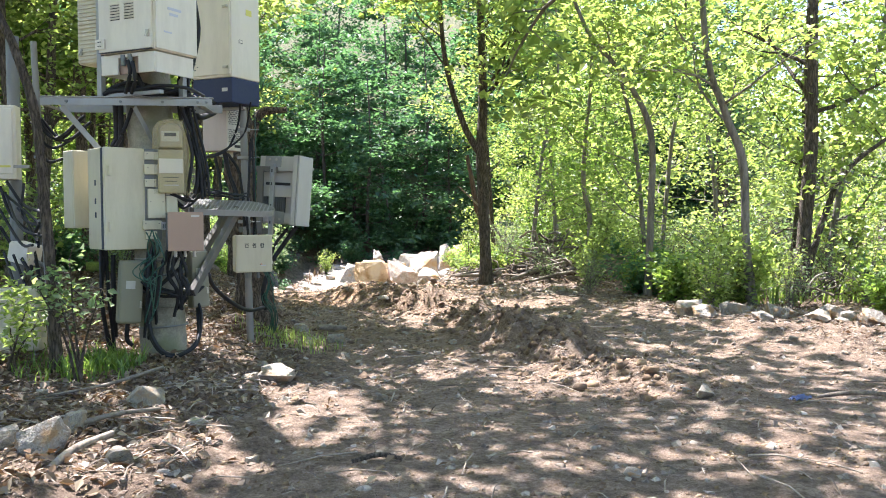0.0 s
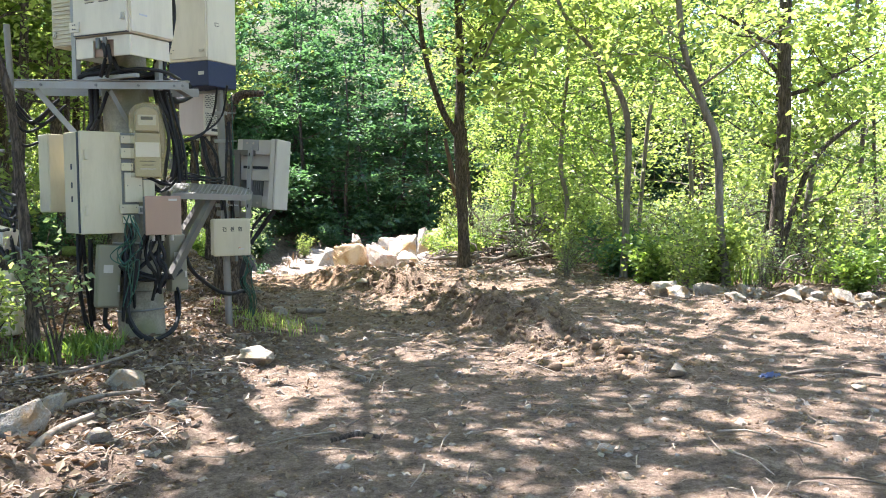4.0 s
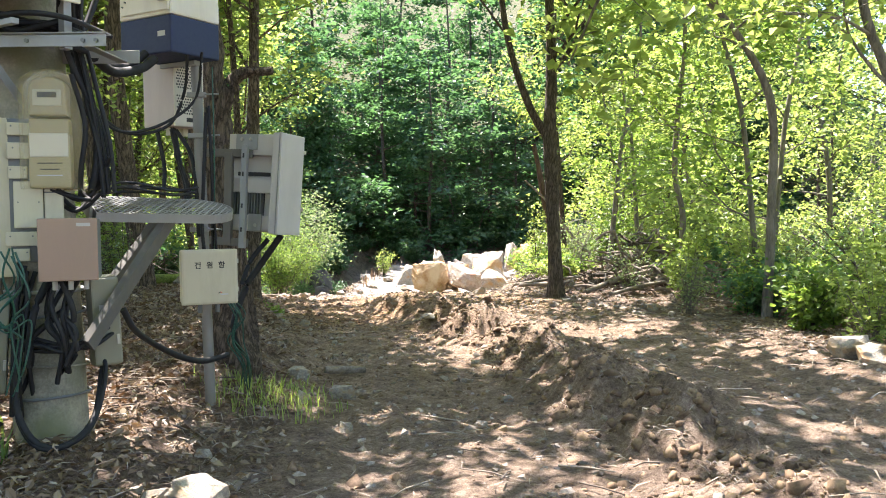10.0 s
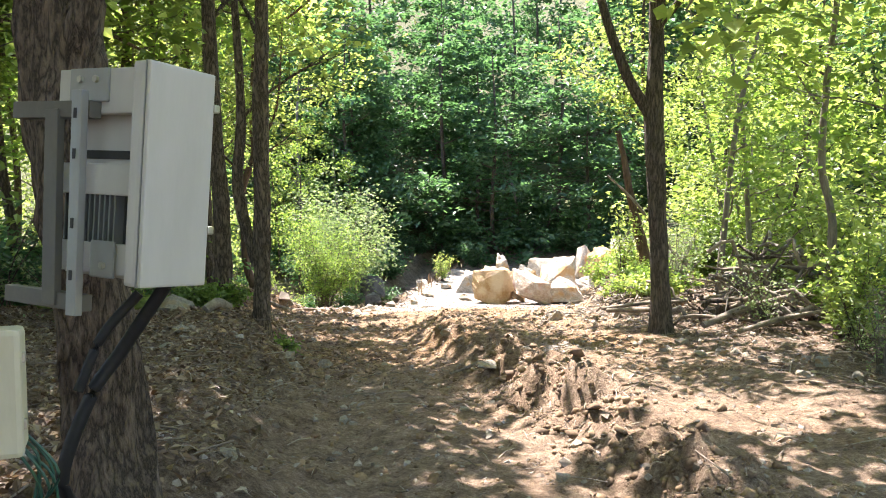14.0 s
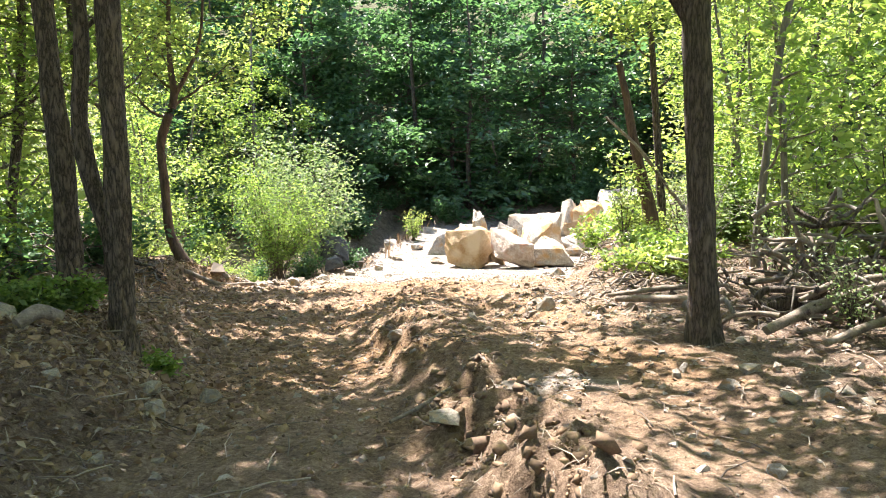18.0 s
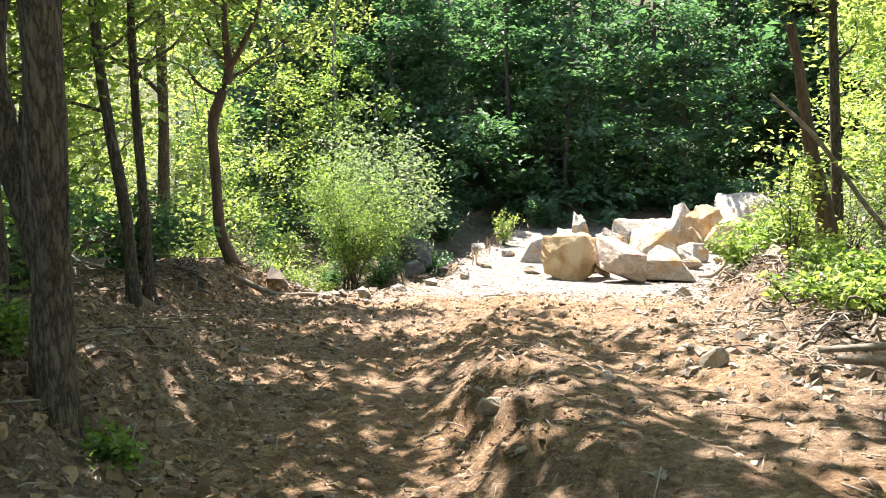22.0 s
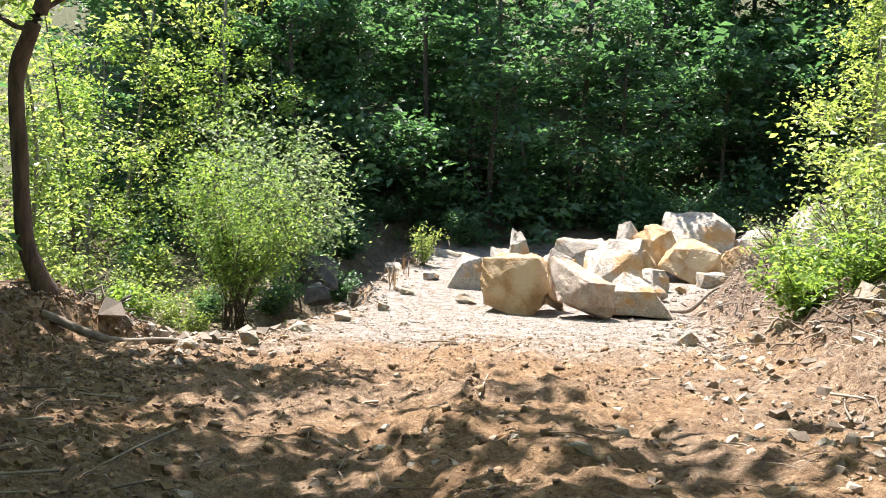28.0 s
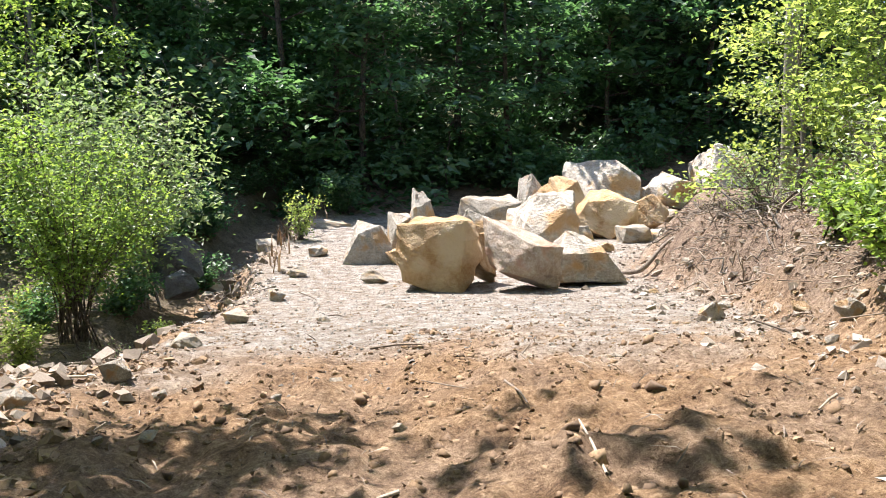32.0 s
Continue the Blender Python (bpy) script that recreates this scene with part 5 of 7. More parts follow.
block(ub, "sticker", YELLOW, (0.1, 0.003, 0.02), (0.03, -0.119, 0.12), bevel=0)
block(ub, "bracket", ZINC, (0.14, 0.05, 0.03), (0.17, -0.08, 0.12), bevel=0.004)
sb = thing("junction_box", "small dented white junction box on the steel post", "junction box", (-3.4, 8.45, 0.83), -20)
block(sb, "body", WHITE, (0.24, 0.18, 0.2), (0, 0, 0.12), (0, 12, 0), 0.02)
block(sb, "lid", WHITE, (0.22, 0.02, 0.18), (0, -0.095, 0.12), (0, 12, 0), 0.01)
rod(sb, "conduit", DARKSTEEL, (0.1, 0, 0.05), (0.2, 0.02, 0.0), 0.02, 10)
lb = thing("equipment_cabinet", "cream equipment box low beside the thin tree", "cabinet", (-3.2, 7.72, 0.12), 8)
block(lb, "body", CREAM, (0.44, 0.2, 0.56), (0, 0, 0.28), (0, -3, 0), 0.02)
block(lb, "door", CREAM, (0.41, 0.025, 0.53), (0, -0.11, 0.28), (0, -3, 0), 0.012)
for z in (0.15, 0.42):
    block(lb, "catch", CREAM, (0.05, 0.04, 0.06), (0.235, -0.05, z), bevel=0.006)
for x in (-0.15, 0.15):
    block(lb, "leg", ZINC, (0.04, 0.04, 0.2), (x, 0.03, -0.08), bevel=0.003)

# cables
CABLES = [
    (0.022, 'black', [(-1.76, 7.75, 0.86), (-1.98, 7.60, 0.62), (-2.00, 7.55, 0.33), (-1.89, 7.50, 0.14), (-1.73, 7.50, 0.10), (-1.60, 7.60, 0.22), (-1.66, 7.90, 0.46)]),
    (0.016, 'black', [(-1.98, 7.70, 0.82), (-2.02, 7.60, 0.52), (-1.99, 7.55, 0.23), (-1.82, 7.48, 0.09), (-1.61, 7.55, 0.17), (-1.61, 7.80, 0.40), (-1.70, 8.00, 0.58)]),
    (0.03, 'black', [(-1.84, 8.00, 2.51), (-1.76, 7.90, 2.08), (-1.64, 7.85, 1.88), (-1.62, 7.80, 1.64), (-1.65, 7.80, 1.51)]),
    (0.036, 'black', [(-1.70, 8.00, 2.29), (-1.70, 8.30, 2.25), (-1.64, 8.60, 2.32), (-1.58, 8.70, 2.40)]),
    (0.032, 'black', [(-1.74, 8.00, 2.35), (-1.74, 8.30, 2.29), (-1.71, 8.60, 2.34), (-1.64, 8.70, 2.44)]),
    (0.013, 'black', [(-1.82, 8.00, 2.37), (-1.78, 8.10, 2.06), (-1.72, 8.50, 1.89), (-1.57, 8.90, 1.97), (-1.45, 8.90, 2.20), (-1.39, 8.80, 2.46)]),
    (0.012, 'black', [(-1.84, 8.00, 2.41), (-1.75, 8.20, 1.95), (-1.64, 8.60, 1.91), (-1.39, 8.90, 2.13), (-1.29, 8.80, 2.46)]),
    (0.018, 'black', [(-1.73, 9.15, 1.96), (-1.67, 9.10, 1.71), (-1.64, 9.00, 1.54)]),
    (0.018, 'black', [(-1.59, 9.15, 1.96), (-1.48, 9.10, 1.80), (-1.43, 9.05, 1.61), (-1.40, 9.00, 1.19)]),
    (0.016, 'black', [(-1.33, 9.00, 2.07), (-1.35, 8.98, 1.61), (-1.37, 8.98, 1.28), (-1.36, 8.98, 1.10)]),
    (0.024, 'black', [(-1.61, 8.10, 0.78), (-1.56, 8.20, 0.62), (-1.43, 8.50, 0.43), (-1.32, 8.75, 0.34), (-1.21, 9.00, 0.34)]),
    (0.03, 'black', [(-0.91, 9.50, 1.18), (-1.09, 9.50, 0.93), (-1.18, 9.45, 0.78), (-1.27, 9.40, 0.48), (-1.27, 9.60, 0.26)]),
    (0.022, 'black', [(-1.01, 9.50, 1.15), (-1.13, 9.45, 1.00), (-1.20, 9.40, 0.81)]),
    (0.03, 'black', [(-2.36, 7.90, 2.29), (-2.35, 7.90, 2.08), (-2.33, 7.90, 1.93)]),
    (0.02, 'black', [(-2.16, 7.70, 2.26), (-2.26, 7.72, 2.02), (-2.32, 7.75, 1.93)]),
    (0.022, 'black', [(-2.10, 7.50, 2.61), (-1.98, 7.55, 2.37), (-1.83, 7.60, 2.39), (-1.70, 7.70, 2.45)]),
    (0.018, 'black', [(-2.06, 7.45, 2.38), (-1.86, 7.42, 2.42), (-1.64, 7.50, 2.41), (-1.60, 8.00, 2.41)]),
    (0.02, 'black', [(-2.08, 7.30, 2.61), (-2.06, 7.30, 2.50), (-2.13, 7.40, 2.35)]),
    (0.02, 'black', [(-2.04, 7.30, 2.60), (-2.02, 7.30, 2.45), (-2.08, 7.40, 2.35)]),
    (0.02, 'black', [(-1.71, 7.60, 2.60), (-1.76, 7.70, 2.41), (-1.73, 7.75, 2.22), (-1.64, 7.80, 1.98)]),
    (0.022, 'black', [(-1.73, 8.30, 3.35), (-1.70, 8.30, 3.03), (-1.75, 8.10, 2.58), (-1.79, 7.90, 2.29)]),
    (0.018, 'black', [(-1.72, 7.80, 1.47), (-1.69, 7.75, 1.62), (-1.66, 7.75, 1.87), (-1.73, 7.75, 2.15)]),
    (0.025, 'black', [(-1.86, 7.70, 1.02), (-1.91, 7.60, 0.82), (-1.96, 7.60, 0.52)]),
    (0.025, 'black', [(-2.38, 7.80, 0.96), (-2.38, 7.80, 0.61), (-2.40, 7.90, 0.21)]),
    (0.025, 'black', [(-2.26, 7.80, 0.35), (-2.27, 7.80, 0.20), (-2.22, 7.80, 0.14)]),
    (0.02, 'black', [(-1.76, 7.60, 1.02), (-1.69, 7.60, 0.82), (-1.75, 7.65, 0.67)]),
    (0.018, 'black', [(-3.60, 8.40, 1.59), (-3.46, 8.30, 1.32), (-3.24, 8.20, 1.16), (-2.97, 7.70, 1.25)]),
    (0.018, 'black', [(-3.54, 8.40, 1.64), (-3.35, 8.30, 1.42), (-2.94, 7.70, 1.34)]),
    (0.018, 'black', [(-3.61, 8.40, 1.21), (-3.48, 8.40, 0.99), (-3.23, 8.20, 0.74), (-3.00, 7.80, 0.71)]),
    (0.015, 'black', [(-2.96, 7.60, 1.95), (-2.89, 7.70, 1.79), (-2.80, 7.80, 1.82)]),
    (0.007, 'green', [(-1.93, 7.40, 1.19), (-1.97, 7.40, 1.04), (-1.94, 7.45, 0.86), (-2.00, 7.50, 0.70)]),
    (0.007, 'green', [(-1.90, 7.40, 1.17), (-1.86, 7.40, 1.01), (-2.03, 7.45, 0.82), (-1.93, 7.50, 0.70)]),
    (0.007, 'green', [(-1.91, 7.38, 1.15), (-1.83, 7.40, 0.93), (-1.96, 7.45, 0.78), (-1.95, 7.50, 0.48)]),
]
for r, colour, pts in CABLES:
    s = Soup()
    tube(s, curve(pts, 7), [r * 0.85, r * 0.85], 8)
    name = "cable" if colour == "black" else "wire"
    me = s.mesh(name)
    me.materials.append(RUBBER if colour == "black" else GREENWIRE)
    tagged(new(name, me), "thick black rubber-sheathed cable hanging at the pole" if r > 0.02 else ("thin black cable looped at the pole" if colour == "black" else "loose green insulated earth wire at the pole"), "cable", "cables at the pole")


# bundles of cables
BUNDLES = [  # number, thickness, spread, colour, line
    (8, 0.013, 0.022, 'black', [(-1.72, 7.95, 3.7), (-1.70, 7.9, 3.0), (-1.74, 7.85, 2.5), (-1.66, 7.8, 2.1), (-1.58, 7.8, 1.75), (-1.56, 7.8, 1.48)]),
    (6, 0.02, 0.05, 'black', [(-2.4, 7.7, 2.37), (-2.15, 7.6, 2.41), (-1.85, 7.66, 2.4), (-1.62, 7.8, 2.36)]),
    (6, 0.014, 0.06, 'black', [(-1.76, 7.7, 1.04), (-1.80, 7.62, 0.84), (-1.74, 7.6, 0.66), (-1.78, 7.66, 0.5)]),
    (5, 0.014, 0.05, 'black', [(-2.0, 7.7, 1.02), (-2.02, 7.62, 0.8), (-1.97, 7.6, 0.56), (-2.06, 7.68, 0.2)]),
    (4, 0.013, 0.04, 'black', [(-2.14, 7.68, 0.74), (-1.92, 7.62, 0.64), (-1.72, 7.68, 0.62), (-1.62, 7.92, 0.68)]),
    (4, 0.016, 0.04, 'black', [(-2.46, 7.85, 1.05), (-2.44, 7.8, 0.6), (-2.42, 7.86, 0.1)]),
    (3, 0.026, 0.04, 'black', [(-2.34, 7.82, 2.34), (-2.33, 7.85, 2.1), (-2.34, 7.84, 1.9)]),
    (5, 0.008, 0.03, 'black', [(-1.78, 7.95, 1.47), (-1.62, 8.2, 1.51), (-1.42, 8.5, 1.5), (-1.36, 8.75, 1.5)]),
    (4, 0.013, 0.06, 'black', [(-1.9, 7.75, 1.5), (-1.75, 7.8, 1.44), (-1.66, 7.85, 1.5), (-1.58, 7.85, 1.62)]),
    (5, 0.014, 0.024, 'black', [(-1.62, 9.2, 1.97), (-1.56, 9.15, 1.75), (-1.48, 9.05, 1.52), (-1.46, 8.98, 1.3)]),
    (3, 0.009, 0.018, 'black', [(-1.31, 9.0, 2.1), (-1.3, 9.0, 1.7), (-1.3, 9.02, 1.1)]),
    (1, 0.005, 0.01, 'green', [(-1.29, 9.0, 2.4), (-1.29, 9.0, 1.7), (-1.3, 9.02, 1.1)]),
    (3, 0.005, 0.04, 'green', [(-1.93, 7.42, 1.17), (-1.9, 7.42, 1.0), (-2.06, 7.46, 0.86), (-2.0, 7.44, 0.74), (-1.9, 7.5, 0.8), (-1.94, 7.52, 0.6), (-1.98, 7.52, 0.4)]),
    (7, 0.005, 0.04, 'green', [(-1.24, 9.06, 0.74), (-1.15, 9.1, 0.6), (-1.2, 9.14, 0.42), (-1.14, 9.2, 0.25), (-1.16, 9.35, 0.04)]),
    (6, 0.013, 0.11, 'black', [(-3.5, 8.4, 1.5), (-3.22, 8.05, 1.15), (-2.96, 7.66, 1.05)]),
    (4, 0.013, 0.06, 'black', [(-2.98, 7.6, 2.2), (-2.8, 7.7, 1.95), (-2.6, 7.8, 2.15)]),
    (4, 0.013, 0.09, 'black', [(-3.4, 8.3, 0.95), (-3.2, 8.1, 0.55), (-3.0, 7.8, 0.6), (-2.94, 7.66, 0.95)]),
]
rb = np.random.default_rng(77)
for count, r, spread, colour, pts in BUNDLES:
    for _ in range(count):
        s = Soup()
        shift = rb.normal(0, spread * 0.5, 3)
        tube(s, curve(np.array(pts) + shift + rb.normal(0, spread * 0.45, (len(pts), 3)), 6), [r, r], 7)
        name = "cable" if colour == "black" else "wire"
        me = s.mesh(name)
        me.materials.append(RUBBER if colour == "black" else GREENWIRE)
        tagged(new(name, me), "black sheathed cable in a tangle at the pole" if colour == "black" else "loose green insulated earth wire at the pole", "cable", "cables at the pole")

# ---- loose stones, clods, leaves and twigs on the ground ----
def lay(n, box, keep, seed):
    """Random spots on the ground inside a box where keep(x, y) gives a chance."""
    r = np.random.default_rng(seed)
    x, y = r.uniform(box[0], box[1], n * 4), r.uniform(box[2], box[3], n * 4)
    ok = r.uniform(0, 1, n * 4) < keep(x, y)
    x, y = x[ok][:n], y[ok][:n]
    return np.stack([x, y, height(x, y)], 1), r


def crumbs(name, label, spots, small, large, mat, r, sink=0.25, power=2.2, smooth=False):
    """Many small angular pieces, each a skewed six-sided lump, joined as one."""
    n = len(spots)
    size = small + (large - small) * r.uniform(0, 1, n) ** power
    cube = np.array([(x, y, z) for z in (-1, 1) for y in (-1, 1) for x in (-1, 1)], float)
    co = cube[None] * 0.5 * (1 + r.uniform(-0.6, 0.35, (n, 8, 3)))
    co[:, 4:, :2] *= r.uniform(0.45, 0.9, (n, 1, 1))
    co *= (size[:, None] * r.uniform(0.6, 1.3, (n, 3)) * [1.15, 1.0, 0.65])[:, None, :]
    for i, j, most in ((1, 2, 0.6), (0, 2, 0.6), (0, 1, 3.1416)):
        a = r.uniform(-most, most, n)
        c, s, p, q = np.cos(a)[:, None], np.sin(a)[:, None], co[..., i].copy(), co[..., j].copy()
        co[..., i], co[..., j] = p * c - q * s, p * s + q * c
    co = co + spots[:, None] + np.stack([0 * size, 0 * size, size * (0.3 - sink)], 1)[:, None]
    f = np.array([[0, 2, 3, 1], [4, 5, 7, 6], [0, 1, 5, 4], [1, 3, 7, 5], [3, 2, 6, 7], [2, 0, 4, 6]])
    me = raw_mesh(name, co.reshape(-1, 3), (f[None] + 8 * np.arange(n)[:, None, None]).reshape(-1, 4), smooth)
    me.materials.append(mat)
    return tagged(new(name, me), label, name.replace("_", " "), kind="stuff")


def edge_l(x, y):
    return along(y, *LEFT_EDGE) - x


def edge_r(x, y):
    return x - along(y, *RIGHT_EDGE)


def ridge_d(x, y):
    return np.abs(x - along(y, *RIDGE))


def on_road(x, y):
    return (edge_l(x, y) < 0) & (edge_r(x, y) < 0)


spots, r = lay(15000, (-4.5, 5.5, 2.5, 24), lambda x, y: np.where(on_road(x, y), 0.55, 0.9) * np.clip(1.25 - y / 30, 0.25, 1), 201)
crumbs("pebbles", "pale pebbles and stone chips strewn over the dirt track", spots, 0.007, 0.065, PEBBLE, r, 0.35, 3.4)
spots, r = lay(9000, (-4.2, 4.5, 26.5, 44), lambda x, y: on_road(x, y) * np.clip((y - 26.5 + 1.2 * fbm(x, y, 2, 9)) / 4, 0.05, 1), 202)
crumbs("gravel", "grey crushed stone gravel spread under the boulders", spots, 0.008, 0.034, GRAVEL, r)
spots, r = lay(4000, (-6, 5.5, 18, 46), lambda x, y: np.exp(-((edge_l(x, y) / 0.45) ** 2)) * (y > 26) + 0.8 * np.exp(-(((edge_r(x, y) + 0.2) / 0.7) ** 2)), 203)
crumbs("rubble", "pale rubble stones lining the edges of the track", spots, 0.025, 0.13, PEBBLE, r, 0.25, 2.6)
spots, r = lay(900, (-7.5, -2, 27.5, 44), lambda x, y: np.exp(-(((edge_l(x, y) - 0.8) / 0.5) ** 2)), 204)
crumbs("stream_stones", "grey stones on the bed of the dry gully", spots, 0.06, 0.28, PEBBLE, r, 0.2)
spots, r = lay(11000, (-4, 3, 6, 30), lambda x, y: np.exp(-((ridge_d(x, y) / 0.36) ** 2)) * np.where(y > 16.5, 0.25, 1.0) + 0.05 * on_road(x, y), 205)
crumbs("clods", "brown clods of soil on the ridge between the ruts", spots, 0.012, 0.09, CLOD, r, 0.3, 2.6, True)
spots, r = lay(13000, (-7.5, 0, 15.5, 29), lambda x, y: np.clip(1 - np.abs(edge_l(x, y) - 1.0) / 2.2, 0, 1), 206)
crumbs("clods", "ochre clods of dug soil on the bank", spots, 0.012, 0.1, CLOD, r, 0.3, 3.2)


spots, r = lay(14000, (-6.5, 3.2, 14.5, 30), lambda x, y: np.clip(0.35 + 0.9 * fbm(x * 0.9, y * 0.9, 3, 53) + 0.35 * (edge_l(x, y) > -0.3), 0.05, 1) * (edge_l(x, y) < 3.2) * (edge_r(x, y) < 1), 207)
crumbs("soil_crumbs", "crumbly brown soil broken up over the track", spots, 0.008, 0.042, CLOD, r, 0.3, 3.0)
spots, r = lay(9000, (-3.2, 4.6, 3.2, 15), lambda x, y: np.clip(0.3 + 0.9 * fbm(x * 0.9, y * 0.9, 3, 54), 0.03, 1) * np.clip(1.2 - y / 16, 0.2, 1), 208)
crumbs("soil_crumbs", "small crumbs of brown earth over the track", spots, 0.008, 0.035, CLOD, r, 0.3, 2.5, True)


def strewn_leaves(name, label, spots, r, size, mat):
    s = Soup()
    leaves(s, spots + [0, 0, 0.022], 1, 0.012, size, r, 0.45, 0.55)
    me = s.mesh(name, False)
    me.materials.append(mat)
    return tagged(new(name, me), label, "fallen leaves", kind="stuff")


spots, r = lay(42000, (-8, 0.5, 2.8, 26), lambda x, y: np.clip(0.15 + edge_l(x, y) * 0.9, 0.02, 1) * np.clip(1.3 - y / 28, 0.2, 1) * np.where(y > 18.2, 0.12, 1.0), 210)
strewn_leaves("leaf_litter", "dry brown leaves covering the ground under the trees", spots, r, 0.065, LITTER)
spots, r = lay(9000, (1.2, 9.5, 4, 30), lambda x, y: np.clip(0.12 + edge_r(x, y) * 0.7, 0.01, 1), 211)
strewn_leaves("leaf_litter", "dry leaves in the undergrowth beside the clearing", spots, r, 0.065, LITTER)


def twig_soup(name, label, spots, r, short, long, thick, mat):
    s = Soup()
    for p in spots:
        a, n = r.uniform(0, 6.2832), r.uniform(short, long)
        d = np.array([math.cos(a), math.sin(a), r.normal(0, 0.08)])
        m = p + [0, 0, 0.02] + np.r_[r.normal(0, 0.06 * n, 2), 0.01]
        t = thick * r.uniform(0.5, 1.3)
        tube(s, [p + [0, 0, 0.014] - d * n / 2, m, p + [0, 0, 0.016] + d * n / 2], [t, t * 0.5], 4, 0, 0, cap=False)
    me = s.mesh(name)
    me.materials.append(mat)
    return tagged(new(name, me), label, "twigs", kind="stuff")


spots, r = lay(1700, (-5, 4.5, 2.8, 24), lambda x, y: np.where(on_road(x, y), 0.25, 1.0), 215)
twig_soup("twigs", "thin dry twigs lying about the track", spots, r, 0.08, 0.45, 0.006, TWIG)
spots, r = lay(500, (-8, 7, 20, 40), lambda x, y: np.where(on_road(x, y), 0.06, 1.0), 216)
twig_soup("twigs", "grey sticks lying on the banks", spots, r, 0.2, 0.9, 0.011, TWIG)


spots, r = lay(800, (2.4, 7.5, 26, 39), lambda x, y: np.clip(edge_r(x, y) + 0.2, 0, 1) * (edge_r(x, y) < 3), 217)
twig_soup("twigs", "grey dry sticks tangled over the earth bank", spots, r, 0.1, 0.35, 0.008, TWIG)
spots, r = lay(5000, (2.2, 8, 25, 40), lambda x, y: np.clip(edge_r(x, y) + 0.3, 0, 1) * (edge_r(x, y) < 3.5), 218)
strewn_leaves("leaf_litter", "dry leaves and chaff on the earth bank", spots, r, 0.06, LITTER)
spots, r = lay(5000, (-4.0, 3.2, 14, 33), lambda x, y: 0.8 * on_road(x, y) * (0.4 + fbm(x * 1.3, y * 1.3, 2, 51)), 219)
crumbs("soil_crumbs", "crumbled soil and chips scattered over the ochre track", spots, 0.008, 0.04, CLOD, r, 0.3, 2.4)


def straw(name, label, spots, r, size, mat):
    """Thin dry slivers of root, bark and stalk lying every way."""
    s = Soup()
    leaves(s, spots + [0, 0, 0.014], 1, 0.01, size, r, 0.3, 0.045)
    me = s.mesh(name, False)
    me.materials.append(mat)
    return tagged(new(name, me), label, "dry stalks", kind="stuff")


spots, r = lay(16000, (-6, 5.5, 2.6, 20), lambda x, y: np.where(on_road(x, y), 0.22, 0.9) * np.clip(1.3 - y / 22, 0.2, 1) + 0.5 * np.exp(-((ridge_d(x, y) / 0.4) ** 2)) * (y > 7), 226)
straw("dry_stalks", "thin dry stalks and root fibres over the soil", spots, r, 0.15, TWIG)
spots, r = lay(9000, (-7.5, 6, 17, 38), lambda x, y: np.where(on_road(x, y), 0.1, 1.0) * (np.minimum(np.abs(edge_l(x, y)), np.abs(edge_r(x, y))) < 2.4), 227)
straw("dry_stalks", "grey stalks and root fibres over the banks", spots, r, 0.19, TWIG)


def grass(label, spots, r, tall, mat):
    s = Soup()
    n = len(spots)
    a, h = r.uniform(0, 6.2832, n), tall * r.uniform(0.4, 1.2, n)
    d = np.stack([np.cos(a), np.sin(a), 0 * a], 1)
    w = np.stack([-np.sin(a), np.cos(a), 0 * a], 1) * (0.05 * h)[:, None]
    up = np.stack([0 * a, 0 * a, h], 1)
    m, t = spots + up * 0.6 + d * (h * 0.12)[:, None], spots + up + d * (h * 0.5)[:, None]
    s.add(np.stack([spots - w, spots + w, m + w * 0.8, m - w * 0.8], 1).reshape(-1, 3), np.arange(4 * n).reshape(-1, 4))
    s.add(np.stack([m - w * 0.8, m + w * 0.8, t + w * 0.1, t - w * 0.1], 1).reshape(-1, 3), np.arange(4 * n).reshape(-1, 4))
    me = s.mesh("grass", False)
    me.materials.append(mat)
    return tagged(new("grass", me), label, "grass", kind="stuff")


spots, r = lay(900, (-3.2, -2.0, 6.6, 7.9), lambda x, y: np.exp(-(((x + 2.35) / 0.35) ** 2 + ((y - 7.25) / 0.3) ** 2)), 220)
grass("tuft of fresh grass at the foot of the concrete pole", spots, r, 0.16, LEAF_MID)
spots, r = lay(500, (-1.6, -0.4, 8.9, 10.2), lambda x, y: np.exp(-(((x + 1.0) / 0.35) ** 2 + ((y - 9.5) / 0.4) ** 2)), 221)
grass("short green weeds beside the steel pipe", spots, r, 0.1, LEAF_BRIGHT)
spots, r = lay(4000, (5.5, 14, 30, 44), lambda x, y: np.clip(edge_r(x, y) - 2.6 + 2 * fbm(x, y, 2, 5), 0, 1), 222)
grass("rough green grass on the bank behind the boulders", spots, r, 0.3, LEAF_MID)
spots, r = lay(3000, (3.6, 9, 29, 37), lambda x, y: np.clip(edge_r(x, y) - 1.6 + 2.2 * fbm(x * 0.8, y * 0.8, 2, 15), 0, 1), 225)
grass("patchy fresh weeds on the earth bank", spots, r, 0.22, LEAF_BRIGHT)
spots, r = lay(9000, (5.5, 22, 11, 30), lambda x, y: np.clip(edge_r(x, y) - 1.5, 0, 1), 223)
grass("tall pale grass in the sunlit undergrowth", spots, r, 0.34, LEAF_MID)
spots, r = lay(110, (-3.2, -1.2, 37, 45), lambda x, y: np.exp(-((edge_l(x, y) / 0.4) ** 2)), 224)
grass("dry yellow grass at the gully's edge", spots, r, 0.5, LITTER)

